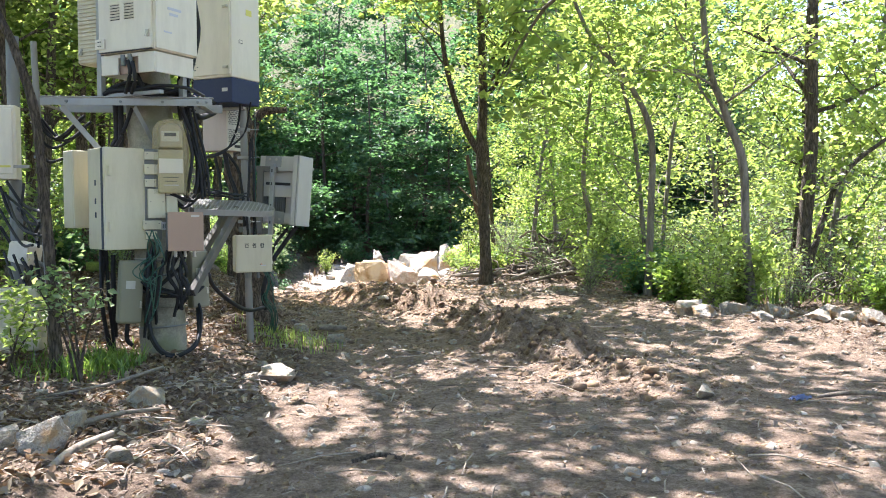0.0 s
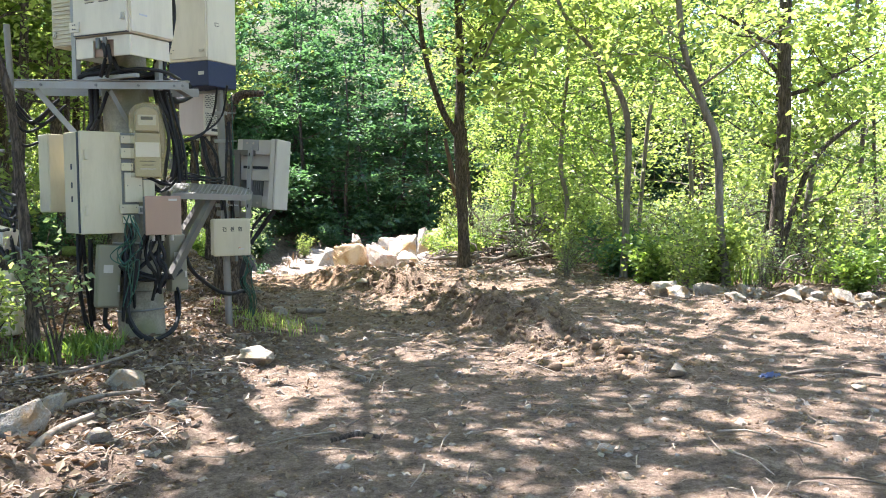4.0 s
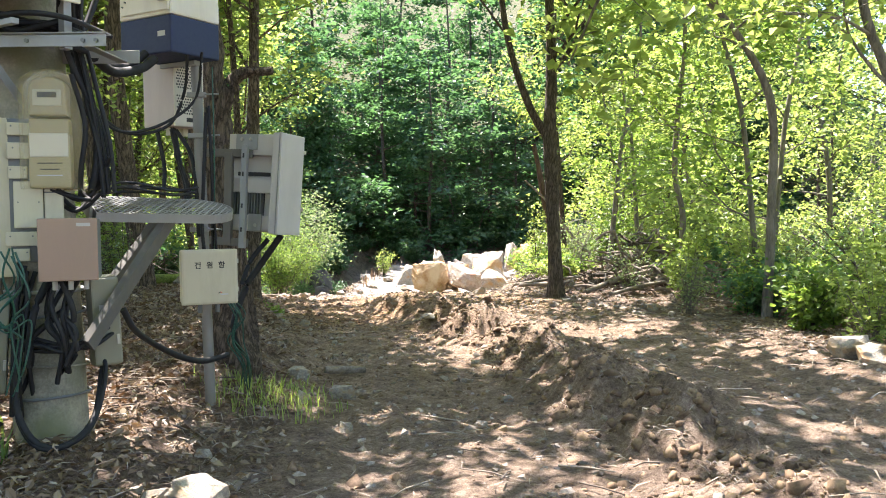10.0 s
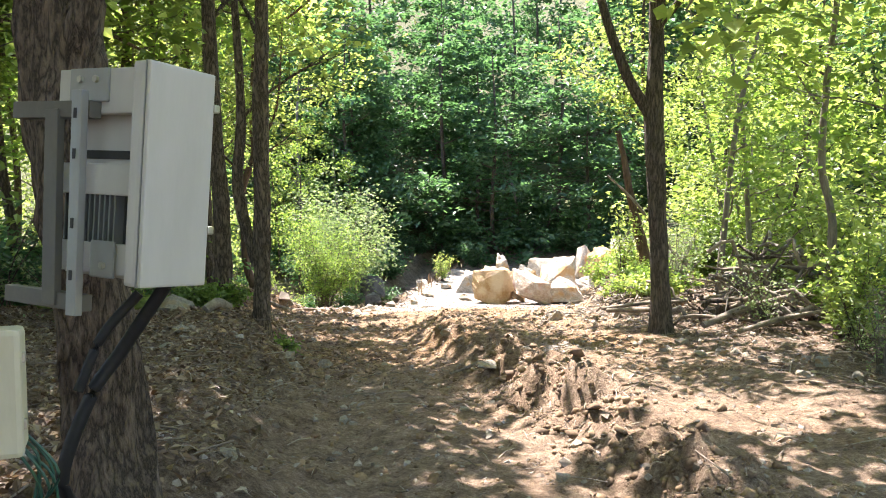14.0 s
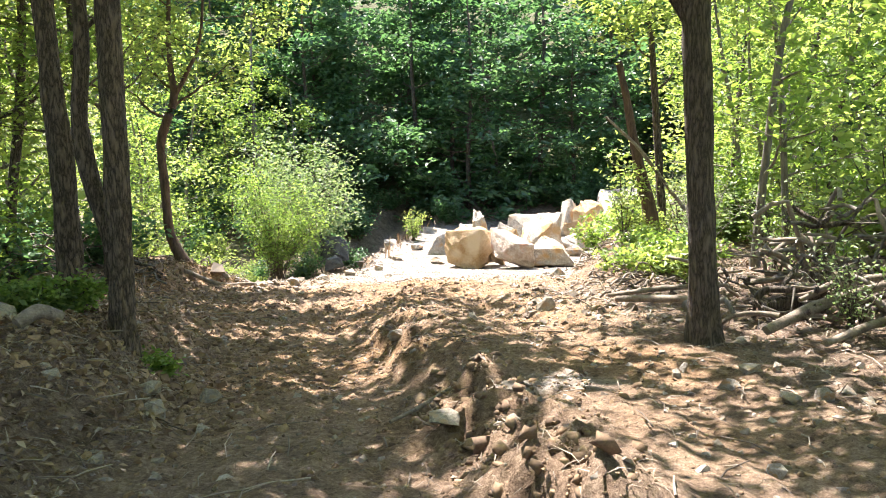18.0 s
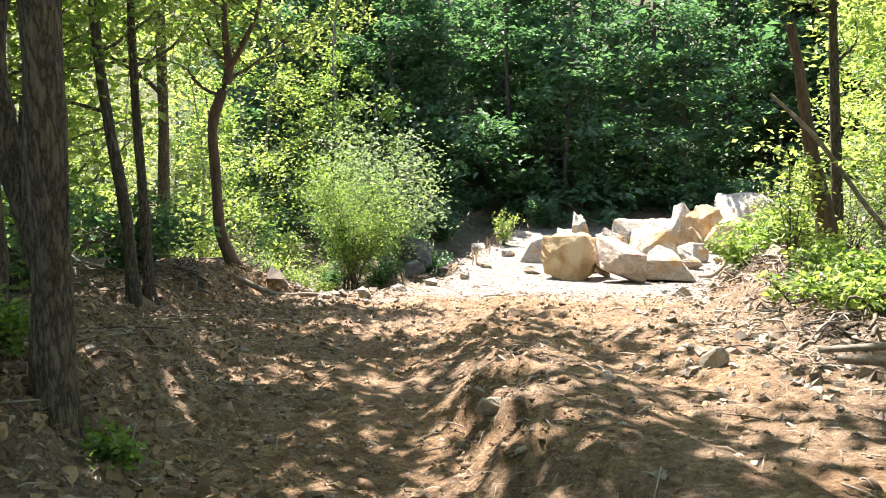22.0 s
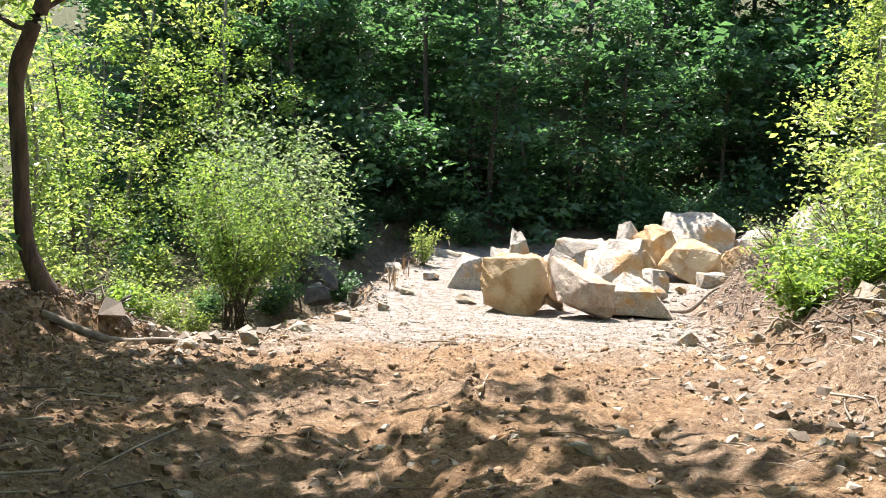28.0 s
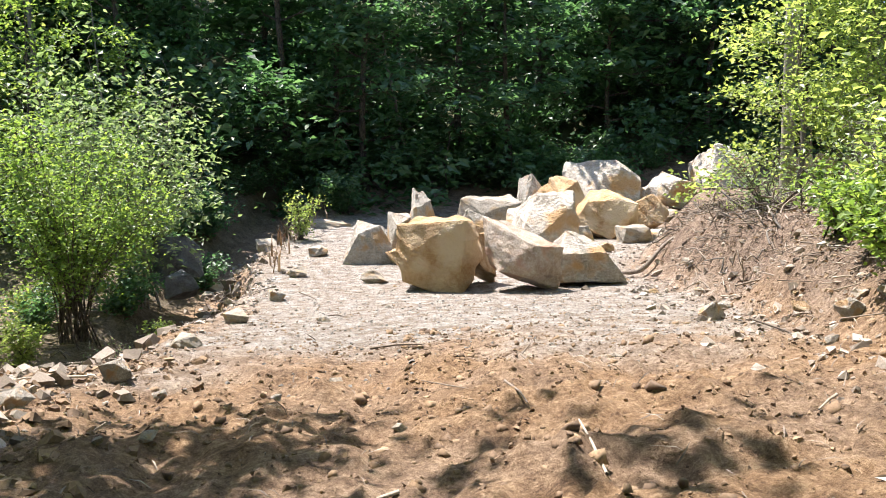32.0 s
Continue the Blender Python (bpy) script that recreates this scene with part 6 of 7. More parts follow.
# stones that stand out singly
STONES = [  # x, y, size, high, seed, stone
    (2.32, 5.82, 0.16, 0.14, 1, STONE_GREY), (-1.16, 5.42, 0.2, 0.1, 2, STONE_GREY), (-0.82, 7.0, 0.34, 0.2, 3, STONE_GREY), (-1.06, 7.05, 0.18, 0.12, 4, STONE_GREY),
    (-1.84, 4.72, 0.3, 0.28, 5, STONE), (-1.86, 5.25, 0.22, 0.2, 6, STONE_GREY), (-1.62, 5.95, 0.3, 0.2, 7, STONE_GREY), (-2.1, 4.9, 0.2, 0.16, 8, STONE_GREY), (-1.4, 4.6, 0.14, 0.1, 9, STONE_GREY),
    (0.08, 15.36, 0.28, 0.09, 10, STONE_GREY), (-0.59, 18.56, 0.2, 0.13, 11, STONE_GREY), (1.0, 19.95, 0.26, 0.24, 12, STONE_GREY), (0.84, 20.0, 0.17, 0.14, 13, STONE_GREY),
    (1.3, 4.23, 0.12, 0.05, 14, STONE), (-0.5, 9.9, 0.24, 0.14, 15, STONE_GREY), (-0.8, 9.6, 0.18, 0.12, 16, STONE_GREY), (-0.95, 10.4, 0.22, 0.14, 17, STONE_GREY), (-0.35, 8.9, 0.16, 0.1, 18, STONE_GREY),
    (-3.9, 16.9, 0.5, 0.3, 19, STONE_GREY), (-3.2, 15.3, 0.2, 0.12, 20, STONE), (-2.4, 16.6, 0.22, 0.15, 21, STONE_GREY), (-2.2, 16.2, 0.26, 0.2, 22, STONE_GREY), (-2.0, 16.9, 0.2, 0.16, 23, STONE_GREY), (-2.9, 14.2, 0.16, 0.1, 24, STONE),
    (2.2, 27.6, 0.3, 0.22, 25, STONE), (2.6, 25.6, 0.26, 0.2, 26, STONE), (2.9, 26.4, 0.34, 0.25, 27, STONE_GREY), (1.9, 29.6, 0.36, 0.3, 28, STONE), (2.35, 28.6, 0.22, 0.16, 29, STONE_OCHRE), (3.0, 28.3, 0.3, 0.2, 30, STONE), (2.5, 30.4, 0.2, 0.16, 31, STONE),
    (-3.6, 29.6, 0.3, 0.2, 32, STONE_GREY), (-3.3, 31.5, 0.34, 0.24, 33, STONE_GREY), (-2.9, 34.2, 0.36, 0.25, 34, STONE), (-2.6, 36.6, 0.4, 0.26, 35, STONE_GREY), (-2.2, 39.2, 0.5, 0.3, 36, STONE), (-3.9, 28.0, 0.28, 0.2, 37, STONE), (-4.35, 27.0, 0.26, 0.2, 38, STONE), (-3.4, 41.5, 0.7, 0.5, 40, STONE_GREY),
]
r = np.random.default_rng(230)
for k in range(17):
    STONES.append((3.9 + 0.11 * k + r.normal(0, 0.12), 10.4 - 0.12 * k + r.normal(0, 0.25), r.uniform(0.14, 0.36), r.uniform(0.12, 0.26), 50 + k, STONE if k % 3 else STONE_GREY))
for k in range(14):
    STONES.append((1.75 + 0.12 * k + r.normal(0, 0.15), 16.2 - 0.17 * k + r.normal(0, 0.2), r.uniform(0.08, 0.18), r.uniform(0.06, 0.12), 70 + k, STONE_GREY if k % 2 else STONE))
for x, y, size, high, seed, stone in STONES:
    tone = "grey" if stone is STONE_GREY else ("ochre" if stone is STONE_OCHRE else "pale")
    rock("stone", f"{'flat' if high < size * 0.55 else 'angular'} {tone} stone half sunk in the soil", (x, y, ground_z(x, y) + high * 0.22), (size, size * 0.8, high), 300 + seed, stone, (seed * 47) % 360, (0, 0), 3, "stones by the track")
rock("boulder", "dark grey boulder low in the gully", (-5.1, 39.0, -1.75), (1.1, 0.9, 1.0), 439, STONE_DARK, 20, (0, 8), 5, blocky=0.28)
rock("boulder", "dark grey boulder low in the gully", (-4.8, 37.4, -2.05), (0.8, 0.7, 0.6), 440, STONE_DARK, 50, (0, 0), 4, blocky=0.28)
for k in range(6):
    rock("boulder", "reddish boulder in a row on the far bank", (12.4 + k * 0.75, 45.2 - 0.25 * k, ground_z(12.4 + k * 0.75, 45.2 - 0.25 * k) + 0.3), (0.8, 0.7, 0.85), 400 + k, STONE_OCHRE, k * 60, (0, 0), 4, "boulders in the far row")


# single small stones lying loose along the way
spots, r = lay(220, (-5, 4.6, 3.4, 40), lambda x, y: np.where(on_road(x, y), 0.25, 0.9) * np.exp(-(np.minimum(np.abs(edge_l(x, y)), np.abs(edge_r(x, y))) / 0.8) ** 2) + 0.12, 231)
CHIPS = []
for k in range(9):
    me = rock_mesh("stone", 600 + k, 2)
    me.materials.append((STONE_GREY, STONE, STONE_GREY, STONE_OCHRE)[k % 4])
    CHIPS.append(me)
for k, (x, y, z) in enumerate(spots):
    size = r.uniform(0.045, 0.13) * (0.7 + 0.015 * y)
    ob = new("stone", CHIPS[k % 9])
    ob.matrix_world = pose(x, y, z + size * 0.12, r.uniform(-15, 15), r.uniform(-15, 15), r.uniform(0, 360)) @ Matrix.Diagonal((size * 1.2, size, size * 0.7, 1))
    tagged(ob, "small angular stone lying loose on the soil", "stone", "loose stones along the track")


# branches, roots and logs
def stick(name, label, pts, radii, mat, category="branch", seg=8, lift=True, group=""):
    s = Soup()
    if lift:
        pts = [(x, y, ground_z(x, y) + z) for x, y, z in pts]
    tube(s, curve(pts, 5), radii, seg, 0.2, 5)
    me = s.mesh(name)
    me.materials.append(mat)
    return tagged(new(name, me), label, category, group)


stick("log", "short weathered log on the leaf litter", [(-0.78, 10.8, 0.06), (-0.6, 10.88, 0.06), (-0.42, 10.95, 0.06)], [0.035, 0.04, 0.03], DEADWOOD, "log", 12)
stick("branch", "broken grey branch among the stones", [(-1.85, 5.2, 0.05), (-1.62, 5.35, 0.08), (-1.4, 5.5, 0.06)], [0.018, 0.016, 0.012], DEADWOOD)
stick("branch", "pale forked branch lying on the leaves", [(-2.45, 6.2, 0.03), (-2.0, 6.45, 0.06), (-1.72, 6.85, 0.09)], [0.008, 0.012, 0.015], DEADWOOD)
stick("branch", "stub of a broken branch beside a stone", [(-1.66, 4.35, 0.02), (-1.62, 4.6, 0.06), (-1.5, 4.85, 0.1)], [0.022, 0.02, 0.014], DEADWOOD)
stick("stick", "pale stick standing among the leaf litter", [(-3.3, 16.3, 0.05), (-3.2, 16.45, 0.1), (-3.1, 16.6, 0.04)], [0.06, 0.065, 0.05], DEADWOOD)
stick("log", "mossy green log lying under the trees", [(-5.6, 16.7, 0.1), (-4.8, 16.9, 0.1), (-3.9, 17.1, 0.1)], [0.1, 0.1, 0.075], MOSS, "log", 14)
stick("root", "pale root running along the soil bank", [(-5.8, 26.6, 0.05), (-5.2, 26.9, 0.06), (-4.7, 27.2, 0.05), (-4.35, 27.4, 0.03)], [0.05, 0.045, 0.04, 0.03], DEADWOOD, "root")
stick("branch", "long thin branch lying on the bank", [(3.1, 25.2, 0.12), (3.5, 26.2, 0.2), (3.9, 27.5, 0.35)], [0.03, 0.035, 0.025], DEADWOOD)
stick("branch", "pale dead branch leaning across the snapped tree", [(2.35, 24.7, 2.05), (2.95, 24.65, 1.45), (3.6, 24.6, 0.55), (4.0, 24.5, 0.15)], [0.02, 0.03, 0.035, 0.04], DEADWOOD, lift=False)
stick("branch", "pale branch lying on the grassy bank", [(3.7, 30.2, 0.15), (4.4, 30.9, 0.4), (5.2, 31.6, 0.75)], [0.05, 0.045, 0.03], DEADWOOD)
stick("root", "pale curved root at the foot of the boulders", [(3.0, 35.4, 0.05), (3.3, 35.0, 0.14), (3.7, 35.1, 0.16), (4.1, 35.5, 0.1)], [0.04, 0.045, 0.035, 0.02], DEADWOOD, "root")
stick("stick", "thin stick on the ochre soil", [(-0.35, 15.9, 0.03), (-0.15, 16.15, 0.05), (0.1, 16.4, 0.03)], [0.014, 0.016, 0.01], DEADWOOD)
stick("stick", "short dark stick on the track", [(-0.15, 4.55, 0.02), (0.0, 4.6, 0.03), (0.12, 4.58, 0.02)], [0.014, 0.016, 0.012], BARK)
stick("branch", "pale branch on the clearing floor", [(3.1, 5.75, 0.02), (3.4, 5.7, 0.04), (3.75, 5.62, 0.02)], [0.014, 0.018, 0.012], DEADWOOD)


def brush_pile(label, x, y, wide, deep, high, n, seed, thick=0.016):
    """Bent sticks that lie over one another in a low heap."""
    r = np.random.default_rng(seed)
    root = thing("brush_pile", label, "brush pile", (x, y, ground_z(x, y)))
    for _ in range(n):
        p = np.array([r.normal(0, wide * 0.42), r.normal(0, deep * 0.42), 0])
        p[2] = ground_z(x + p[0], y + p[1]) - ground_z(x, y) + high * r.uniform(0.0, 0.75) * math.exp(-(p[0] / wide) ** 2 * 2)
        a = r.uniform(0, 6.2832)
        d = np.array([math.cos(a), math.sin(a) * 0.8, r.normal(0.1, 0.35)]) * r.uniform(0.2, 0.8) * wide * 0.42
        bend = np.linalg.norm(d) * 0.28
        s = Soup()
        t = thick * r.uniform(0.5, 1.8)
        tube(s, curve([p - d, p - d * 0.35 + r.normal(0, bend, 3), p + d * 0.3 + r.normal(0, bend, 3), p + d], 2), [t, t * 0.8, t * 0.4], 5, 0.15, 1)
        part("stick", s.mesh("stick"), (DEADWOOD, TWIG, BARK_GREY, BARK)[int(r.integers(4))], root)
    return root


brush_pile("heap of dry grey sticks in the undergrowth", 4.2, 19.4, 1.6, 1.0, 1.3, 90, 240, 0.024)
brush_pile("heap of fallen branches beside the forked tree", 3.6, 17.9, 1.3, 0.6, 0.5, 46, 241, 0.028)
brush_pile("grey branches fallen in the undergrowth", 4.7, 17.4, 1.5, 0.8, 0.7, 50, 247, 0.02)
brush_pile("tangle of dry twigs on the earth bank", 4.4, 33.6, 1.3, 1.1, 0.6, 90, 242, 0.01)
brush_pile("grey tangle of dead brushwood on the soil bank", -6.7, 23.4, 1.4, 1.2, 1.3, 60, 243, 0.012)
brush_pile("dead brushwood at the edge of the clearing", 6.6, 11.4, 1.3, 0.7, 0.7, 44, 244, 0.012)
brush_pile("thin dead brushwood beside the clearing", 4.6, 15.2, 1.2, 0.8, 0.8, 40, 245, 0.009)
brush_pile("dry branches and roots on the earth bank", 4.0, 31.6, 1.2, 1.2, 0.4, 50, 248, 0.012)
brush_pile("dry branches and roots on the earth bank", 5.2, 36.0, 1.4, 1.0, 0.2, 50, 249, 0.012)
for bx, by in ((3.9, 32.8), (4.8, 34.9), (5.7, 36.7), (6.6, 37.6)):
    brush_pile("grey tangle of dry twigs on the earth bank", bx, by, 1.0, 0.8, 0.3, 45, 250 + int(bx * 10), 0.007)
for bx, by in ((-5.0, 34.2), (-6.9, 33.6), (-4.7, 36.6)):
    brush_pile("dark dry twigs and roots at the gully's edge", bx, by, 0.9, 0.7, 0.45, 34, 270 + int(by), 0.01)
brush_pile("dry twigs hanging over the gully", -3.9, 33.0, 0.8, 0.8, 0.5, 26, 246, 0.008)

stick("branch", "long pale branch lying along the brushwood", [(2.7, 17.2, 0.1), (3.3, 17.5, 0.22), (4.0, 17.7, 0.3), (4.9, 18.1, 0.3)], [0.045, 0.05, 0.04, 0.03], DEADWOOD)
stick("branch", "long pale branch lying along the brushwood", [(3.0, 16.7, 0.06), (3.7, 17.1, 0.16), (4.6, 17.3, 0.22)], [0.03, 0.035, 0.025], DEADWOOD)
stick("log", "dark fallen log under the brushwood", [(2.9, 18.0, 0.12), (3.4, 18.1, 0.16), (4.1, 18.4, 0.2)], [0.07, 0.075, 0.06], BARK, "log", 12)
stick("branch", "pale stick thrust into the earth bank", [(1.75, 19.3, 0.1), (2.2, 19.0, 0.14), (2.7, 18.6, 0.12)], [0.035, 0.04, 0.03], DEADWOOD)
stick("branch", "pale stick thrust into the earth bank", [(1.7, 19.6, 0.12), (2.3, 19.35, 0.2), (2.9, 19.1, 0.2)], [0.025, 0.03, 0.02], DEADWOOD)
brush_pile("grey twigs and roots sticking out of the earth bank", 2.2, 20.4, 0.7, 0.9, 0.3, 40, 260, 0.012)
brush_pile("grey twigs and roots sticking out of the earth bank", 2.3, 22.3, 0.7, 0.9, 0.35, 44, 261, 0.012)
brush_pile("grey twigs and roots sticking out of the earth bank", 2.5, 24.0, 0.7, 0.8, 0.4, 40, 262, 0.012)
brush_pile("grey roots and twigs at the foot of the bank bush", 2.6, 26.3, 0.7, 0.8, 0.4, 40, 263, 0.012)
brush_pile("roots and twigs hanging over the cut soil bank", -6.2, 25.6, 0.9, 0.8, 0.3, 46, 264, 0.014)
brush_pile("roots and twigs hanging over the cut soil bank", -5.6, 28.0, 0.8, 0.7, 0.25, 36, 265, 0.012)
for bx, by, tall, seed in ((2.55, 27.3, 0.75, 270), (2.95, 28.3, 0.9, 271), (3.2, 27.2, 1.0, 272), (2.75, 23.2, 0.6, 273), (2.6, 21.6, 0.35, 274), (3.1, 22.0, 0.55, 275), (3.4, 29.6, 0.9, 276)):
    shrub("fresh green feathery bush overhanging the earth bank", at_ground(bx, by), LEAF_MID, seed, tall * 0.8, 0.65, 8, 4, 0.09, 0.085, BARK, "bush", "bushes on the bank", 3)
for bx, by, tall, seed in ((2.3, 22.9, 0.55, 280), (2.6, 21.0, 0.4, 281), (2.9, 20.3, 0.4, 282), (2.6, 24.4, 1.6, 284)):
    shrub("sapling with broad lime-green leaves on the bank", at_ground(bx, by), LEAF_BRIGHT, seed, tall, 0.4, 4, 3, 0.08, 0.1, BARK, "sapling", "saplings on the bank", 5)

for bx, by, tall, seed in ((-3.66, 17.3, 0.32, 290), (-3.5, 17.45, 0.36, 291), (-3.82, 17.5, 0.3, 292), (-2.72, 17.5, 0.14, 293)):
    shrub("low green plant at the foot of the trunks", at_ground(bx, by), LEAF_MID, seed, tall, 0.32, 7, 4, 0.07, 0.07, BARK, "seedling", "plants at the foot of the trunks", 4)

# things left about
s = Soup()
a = np.linspace(0, 1, 9)
u, v = np.meshgrid(a, a)
co = np.stack([u * 0.16 - 0.08, v * 0.08 - 0.04, 0.02 + 0.06 * np.abs(fbm(u * 4, v * 4, 3, 77))], -1).reshape(-1, 3)
i = np.arange(81).reshape(9, 9)
s.add(co, np.stack([i[:-1, :-1], i[:-1, 1:], i[1:, 1:], i[1:, :-1]], -1).reshape(-1, 4))
me = s.mesh("plastic_scrap")
me.materials.append(paint("blue_plastic", (0.05, 0.08, 0.2), 0.4, dirt=0.5))
scrap = tagged(new("plastic_scrap", me), "crumpled scrap of blue plastic on the dirt", "plastic scrap")
scrap.matrix_world = pose(2.9, 5.6, ground_z(2.9, 5.6), 0, 0, 20)
for words, colour, x, y, z, wide, turn in (("teal plastic netting", (0.03, 0.32, 0.25), -8.0, 30.6, 0.25, 0.7, 20), ("orange plastic sheet", (0.65, 0.2, 0.06), -8.5, 30.9, 0.75, 0.3, -15)):
    s = Soup()
    co = np.stack([u * wide - wide / 2, 0.25 * fbm(u * 5, v * 5, 3, 79), v * wide * 0.6 + 0.12 * fbm(u * 3, v * 3, 2, 78)], -1).reshape(-1, 3)
    s.add(co, np.stack([i[:-1, :-1], i[:-1, 1:], i[1:, 1:], i[1:, :-1]], -1).reshape(-1, 4))
    me = s.mesh("plastic_sheet")
    me.materials.append(paint(words.replace(" ", "_"), colour, 0.45, dirt=0.3))
    sheet = tagged(new("plastic_sheet", me), f"crumpled {words} caught in the brushwood", "plastic sheet")
    sheet.matrix_world = pose(x, y, ground_z(x, y) + z, 0, 0, turn)
for k, (x, y, rz) in enumerate(((7.0, 37.2, 25), (7.9, 36.9, 15))):
    dp = thing("drain_pipe", "short pale concrete drain pipe lying on the bank", "pipe", (x, y, ground_z(x, y) + 0.12), rz, "pipes on the bank")
    s = Soup()
    tube(s, [(-0.5, 0, 0), (0, 0, 0), (0.5, 0, 0)], [0.14, 0.14], 18)
    part("shell", s.mesh("shell"), CONCRETE, dp)
    # the pipe is solid: a dark disc paints the shade of its bore
    bm = bmesh.new()
    bmesh.ops.create_cone(bm, cap_ends=True, segments=18, radius1=0.105, radius2=0.105, depth=0.006, matrix=pose(-0.502, 0, 0, 0, 90, 0))
    part("bore", bm, DARK, dp, "dark disc for the shade in the hollow end")
rp = thing("utility_pole", "slim grey utility pole on the far bank", "utility pole", (9.55, 41.0, ground_z(9.55, 41.0)))
s = Soup()
tube(s, np.linspace((0, 0, -0.6), (0, 0, 9), 12), [0.17, 0.15, 0.1], 16, 0.01, 2)
part("shaft", s.mesh("shaft"), CONCRETE, rp)

# ---- the woods ----
def slender(seed, h, lean, leaf, mat, limbs=9, low=0.15, reach=1.7, per=3, size=0.15, spread=0.22, r=0.07):
    rs = np.random.default_rng(seed)
    dx, dy = lean
    stem = [(0, 0, 0, r), (dx * 0.1 + rs.normal(0, 0.08), dy * 0.1, h * 0.25, r * 0.8), (dx * 0.4 + rs.normal(0, 0.12), dy * 0.4, h * 0.55, r * 0.55), (dx, dy, h, r * 0.15)]
    return tree("slender young tree with fresh green leaves", (0, 0, -200), [stem], mat, leaf, seed, limbs, low, reach, per, spread, size, group="trees of the wood", twiggy=False)


VARIANTS = [slender(100, 8, (0.8, 0.3), LEAF_BRIGHT, BARK_GREY), slender(101, 9.5, (-0.9, 0.2), LEAF_BRIGHT, BARK), slender(102, 7, (0.3, -0.6), LEAF_MID, BARK_GREY, 12, 0.1),
            slender(103, 10, (1.3, 0.2), LEAF_BRIGHT, BARK, 11, 0.25, 2.1), slender(104, 8.5, (-0.4, 0.9), LEAF_MID, BARK)]
TALL = [tree("tall woodland tree with a leafy crown high above the track", (0, 0, -200), [[(0, 0, 0, 0.15), (0.1, 0, 3.5, 0.12), (-0.1, 0.2, 7, 0.09), (0.2, 0, 11, 0.03)]], BARK, LEAF_BRIGHT, 110, 12, 0.45, 3.0, 4, 0.3, 0.25, group="tall trees of the wood", twiggy=False),
        tree("tall woodland tree with a leafy crown high above the track", (0, 0, -200), [[(0, 0, 0, 0.13), (-0.3, 0.1, 3.5, 0.1), (0.1, -0.2, 7, 0.08), (0.1, 0.3, 12, 0.03)]], BARK_OLD, LEAF_MID, 111, 12, 0.4, 2.8, 4, 0.3, 0.25, group="tall trees of the wood", twiggy=False)]
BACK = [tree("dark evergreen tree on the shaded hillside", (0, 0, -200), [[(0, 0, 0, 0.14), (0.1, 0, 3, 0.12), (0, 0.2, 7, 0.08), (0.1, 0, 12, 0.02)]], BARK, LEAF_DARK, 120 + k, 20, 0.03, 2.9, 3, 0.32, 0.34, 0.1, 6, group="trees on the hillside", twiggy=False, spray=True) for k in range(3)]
# stems as in SUNNY; the darker leaf colour includes the slope's shade
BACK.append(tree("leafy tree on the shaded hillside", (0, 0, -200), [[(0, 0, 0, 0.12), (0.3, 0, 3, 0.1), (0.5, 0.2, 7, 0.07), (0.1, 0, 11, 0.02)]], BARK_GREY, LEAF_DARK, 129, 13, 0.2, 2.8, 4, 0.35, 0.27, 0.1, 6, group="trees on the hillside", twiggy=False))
SUNNY = [tree("sunlit leafy tree beyond the clearing", (0, 0, -200), [[(0, 0, 0, 0.12), (0.3, 0, 3, 0.1), (0.5, 0.2, 7, 0.07), (0.1, 0, 11, 0.02)]], BARK_GREY, LEAF_BRIGHT, 140, 12, 0.08, 2.8, 3, 0.4, 0.22, 0.1, 6, group="sunlit trees beyond the clearing", twiggy=False)]
# dark leaves that also fill shaded gaps under the trees
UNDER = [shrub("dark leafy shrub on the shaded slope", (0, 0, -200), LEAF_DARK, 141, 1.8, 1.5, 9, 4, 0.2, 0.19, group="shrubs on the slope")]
SHRUBS = [shrub("leafy green shrub in the undergrowth", (0, 0, -200), LEAF_BRIGHT, 130, 1.7, 1.0, 9, 3, 0.12, 0.15, group="undergrowth shrubs"), shrub("leafy green shrub in the undergrowth", (0, 0, -200), LEAF_MID, 131, 1.3, 1.0, 9, 3, 0.12, 0.16, group="undergrowth shrubs"),
          shrub("sparse shrub with bare twigs in the undergrowth", (0, 0, -200), LEAF_BRIGHT, 132, 2.2, 1.1, 10, 2, 0.12, 0.14, BARK_GREY, group="undergrowth shrubs"),
          shrub("bare grey twiggy shrub in the undergrowth", (0, 0, -200), LEAF_SILVER, 133, 1.9, 1.1, 12, 1, 0.12, 0.08, BARK_GREY, group="undergrowth shrubs"), shrub("bare grey twiggy shrub in the undergrowth", (0, 0, -200), LEAF_SILVER, 134, 1.5, 1.2, 12, 1, 0.12, 0.08, BARK, group="undergrowth shrubs")]
MODELS = VARIANTS + TALL + BACK + SUNNY + UNDER + SHRUBS


def plant(models, spots, rs, low=0.8, high=1.25):
    for x, y in spots:
        s = rs.uniform(low, high)
        copy_thing(models[int(rs.integers(len(models)))], pose(x, y, ground_z(x, y) - 0.05, 0, 0, rs.uniform(0, 360)) @ Matrix.Diagonal((s, s, s * rs.uniform(0.9, 1.1), 1)))


def scattered(rs, n, box, gap, keep=lambda x, y: True):
    out = []
    for _ in range(n * 40):
        x, y = rs.uniform(box[0], box[1]), rs.uniform(box[2], box[3])
        if keep(x, y) and all((x - a) ** 2 + (y - b) ** 2 > gap * gap for a, b in out):
            out.append((x, y))
        if len(out) == n:
            break
    return out


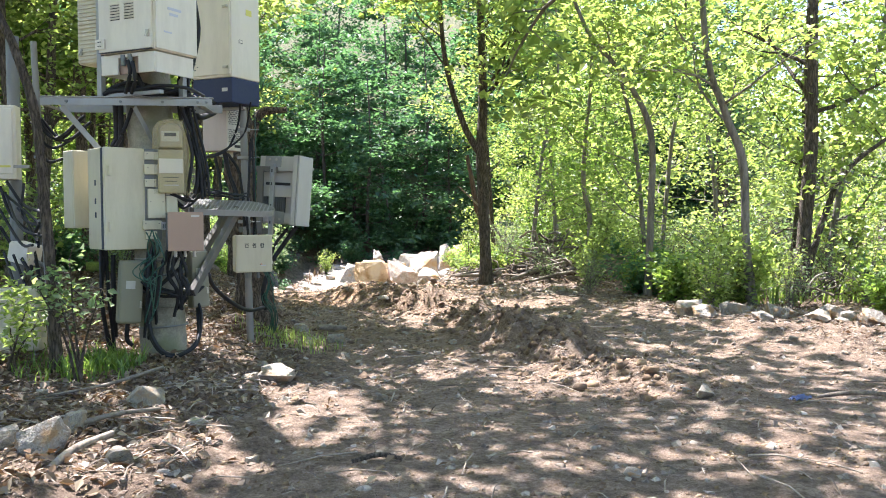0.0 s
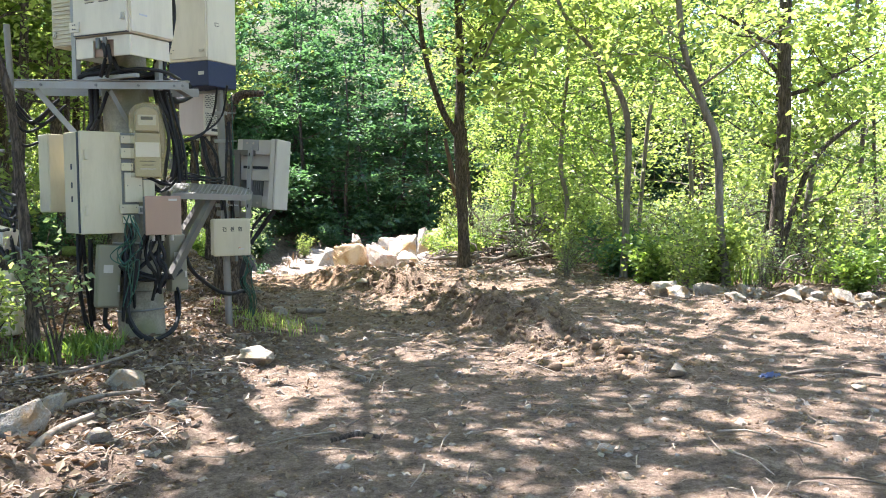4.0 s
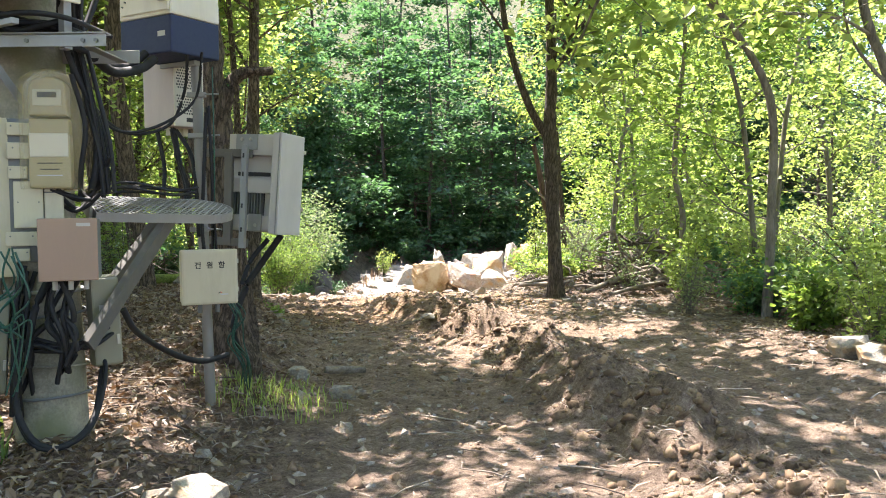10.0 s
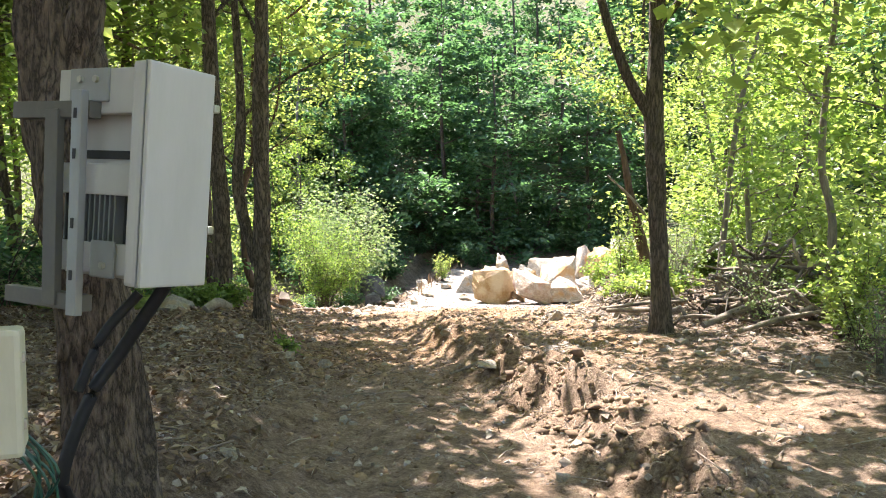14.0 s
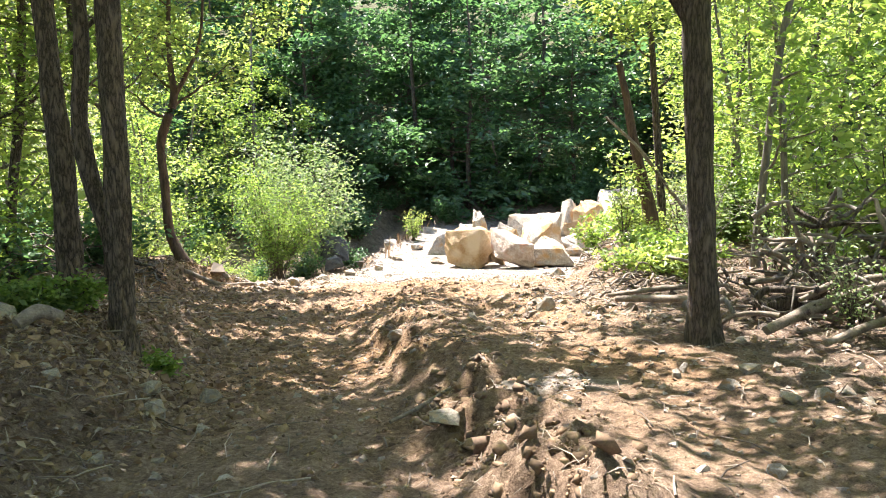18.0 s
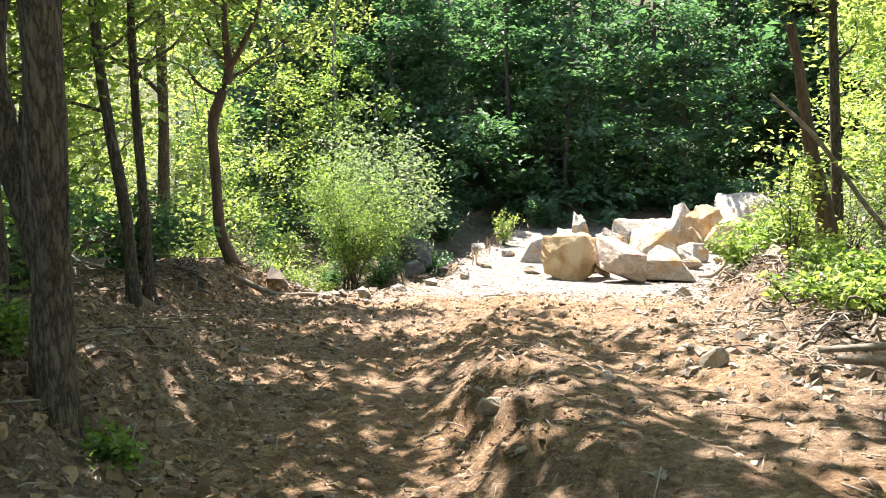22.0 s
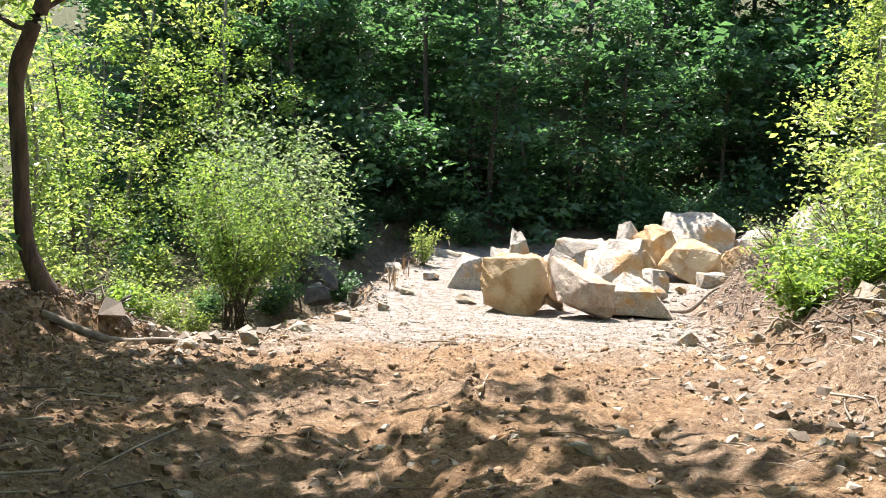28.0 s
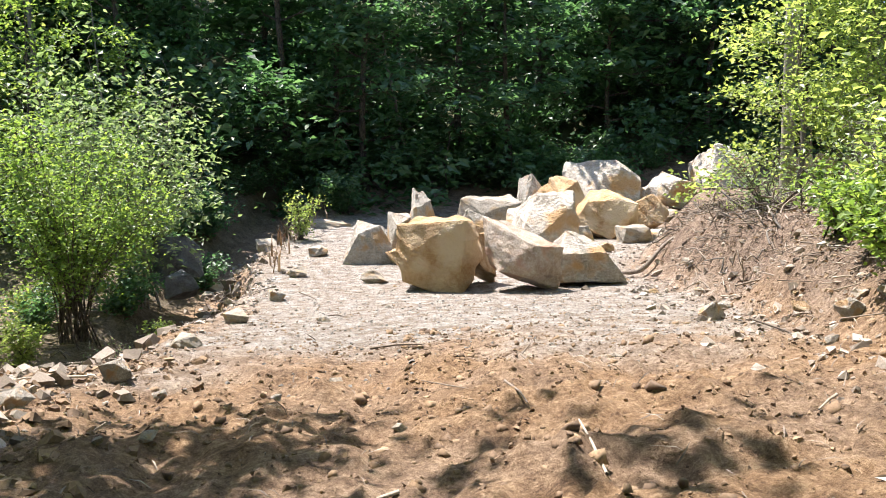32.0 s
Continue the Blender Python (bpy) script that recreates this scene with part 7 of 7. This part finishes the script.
rs = np.random.default_rng(42)
plant(VARIANTS, scattered(rs, 14, (5, 18, 15, 36), 2.4, lambda x, y: x > 5.0 and not (y > 30 and x < 9)), rs)
plant(SUNNY, scattered(rs, 16, (11, 40, 24, 66), 4.2, lambda x, y: x > 10 + max(0, y - 38) * 0.6), rs, 0.8, 1.2)
plant([VARIANTS[0], VARIANTS[2], VARIANTS[4]], scattered(rs, 16, (-20, -6.5, 12, 46), 2.4, lambda x, y: not (-10 < x and 25 < y < 42)), rs)
plant(SUNNY, scattered(rs, 10, (-26, -9, 26, 50), 3.0), rs, 0.7, 1.1)
# tall trees, some behind the camera, added so unseen crowns dapple the track
plant(TALL, [(-4.3, 6.2), (-7.6, 14.4), (-4.4, 16.2), (-6.2, 19.4), (-9.0, 30.2), (-3.4, 1.5), (-7.0, 10.5), (-1.2, -3.5), (3.4, -3.0), (6.6, 2.6)], rs, 0.95, 1.2)
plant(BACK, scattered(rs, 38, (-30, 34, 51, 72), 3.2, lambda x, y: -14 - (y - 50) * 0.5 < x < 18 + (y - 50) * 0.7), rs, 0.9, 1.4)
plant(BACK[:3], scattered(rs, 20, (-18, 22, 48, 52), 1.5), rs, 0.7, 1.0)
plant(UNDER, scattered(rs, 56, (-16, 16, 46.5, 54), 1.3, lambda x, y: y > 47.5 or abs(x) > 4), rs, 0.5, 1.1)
plant(SHRUBS, scattered(rs, 26, (3.8, 12, 12, 30), 1.1, lambda x, y: x > np.interp(y, (11, 18, 24, 32), (6, 3.4, 3.6, 5)) and (x - 4.0) ** 2 + (y - 18.4) ** 2 > 4), rs, 0.6, 1.1)
plant(SHRUBS, scattered(rs, 14, (-14, -4.5, 9, 40), 1.5, lambda x, y: y < 20 or x < -8.5), rs, 0.7, 1.2)
plant(SHRUBS, [(3.3, 22.2), (4.6, 25.4), (4.2, 27.4), (5.2, 29.0), (-4.6, 15.6), (-5.1, 17.2), (-8.6, 35.5), (-8.2, 33.0), (-9.5, 37.5), (8.8, 35.4)], rs, 0.55, 0.85)
plant(SHRUBS, [(3.7, 28.4), (4.2, 29.6), (4.9, 31.0), (5.6, 32.4), (4.3, 32.8)], rs, 0.6, 0.95)
row = lambda y: np.interp(y, (7.5, 8.4, 10.2, 12.6, 16, 18), (6.0, 5.7, 5.1, 3.8, 3.0, 2.7))
plant(SHRUBS, scattered(rs, 20, (2.6, 8.5, 8, 18), 0.8, lambda x, y: row(y) < x < row(y) + 2.4), rs, 0.4, 0.72)
plant(UNDER, scattered(rs, 4, (4, 9, 12, 20), 1.2, lambda x, y: row(y) + 0.6 < x), rs, 0.4, 0.6)
plant(UNDER, scattered(rs, 15, (-12, -3.6, 40.5, 47), 1.0, lambda x, y: x < -4.4 or y > 42), rs, 0.45, 0.9)
plant(SHRUBS[:3], scattered(rs, 7, (-12, -8.0, 29, 40), 1.4), rs, 0.6, 0.9)
plant(SHRUBS, [(-5.2, 33.6), (-7.1, 34.0), (-7.6, 35.4), (-5.0, 36.2), (-5.9, 38.8), (-7.4, 36.8), (-6.3, 33.2)], rs, 0.35, 0.6)
plant(UNDER, [(-5.9, 37.2), (-7.0, 36.0)], rs, 0.4, 0.6)
# dark shrubs added in place of the deep shade between the left trunks
plant(UNDER, scattered(rs, 18, (-13, -6.6, 17, 28), 1.2), rs, 0.55, 0.95)
plant(SHRUBS, [(2.95, 24.3), (3.3, 25.2), (4.1, 25.6), (4.4, 26.6)], rs, 0.3, 0.42)
plant(SUNNY, [(8.9, 36.0), (10.2, 39.4), (9.9, 34.2), (9.2, 37.2), (-9.8, 33.5), (-11.5, 30.5)], rs, 0.5, 0.65)
# more tall trees added to keep the sun off the left understory
plant(TALL, [(-8.8, 20.2), (-9.6, 24.4), (-11.4, 21.6), (-10.2, 17.2), (-12.5, 25.5), (-13.5, 29.0), (-8.2, 18.4)], rs, 0.9, 1.1)
plant([VARIANTS[2], VARIANTS[4]], [(-8.6, 41.5), (-7.2, 44.6), (-10.2, 44.2), (-12.5, 42.0), (-11.2, 38.6)], rs, 0.75, 1.0)
plant(VARIANTS, [(5.8, 29.6), (6.4, 31.4), (6.9, 28.4), (7.7, 30.4), (5.4, 27.6), (6.3, 25.4), (5.6, 26.3)], rs, 0.75, 1.0)
plant(VARIANTS + TALL, scattered(rs, 9, (-19, -8, -2, 12), 3.0), rs, 0.8, 1.1)
plant(VARIANTS + TALL, scattered(rs, 10, (9, 20, -2, 14), 3.2), rs, 0.8, 1.1)
plant(VARIANTS + TALL, scattered(rs, 9, (-9, 10, -15, -6), 3.6), rs, 0.8, 1.1)
plant(SHRUBS, scattered(rs, 14, (-16, -6, 0, 12), 1.8), rs, 0.6, 1.1)
for ob in MODELS:
    for o in (*ob.children_recursive, ob):
        bpy.data.objects.remove(o)
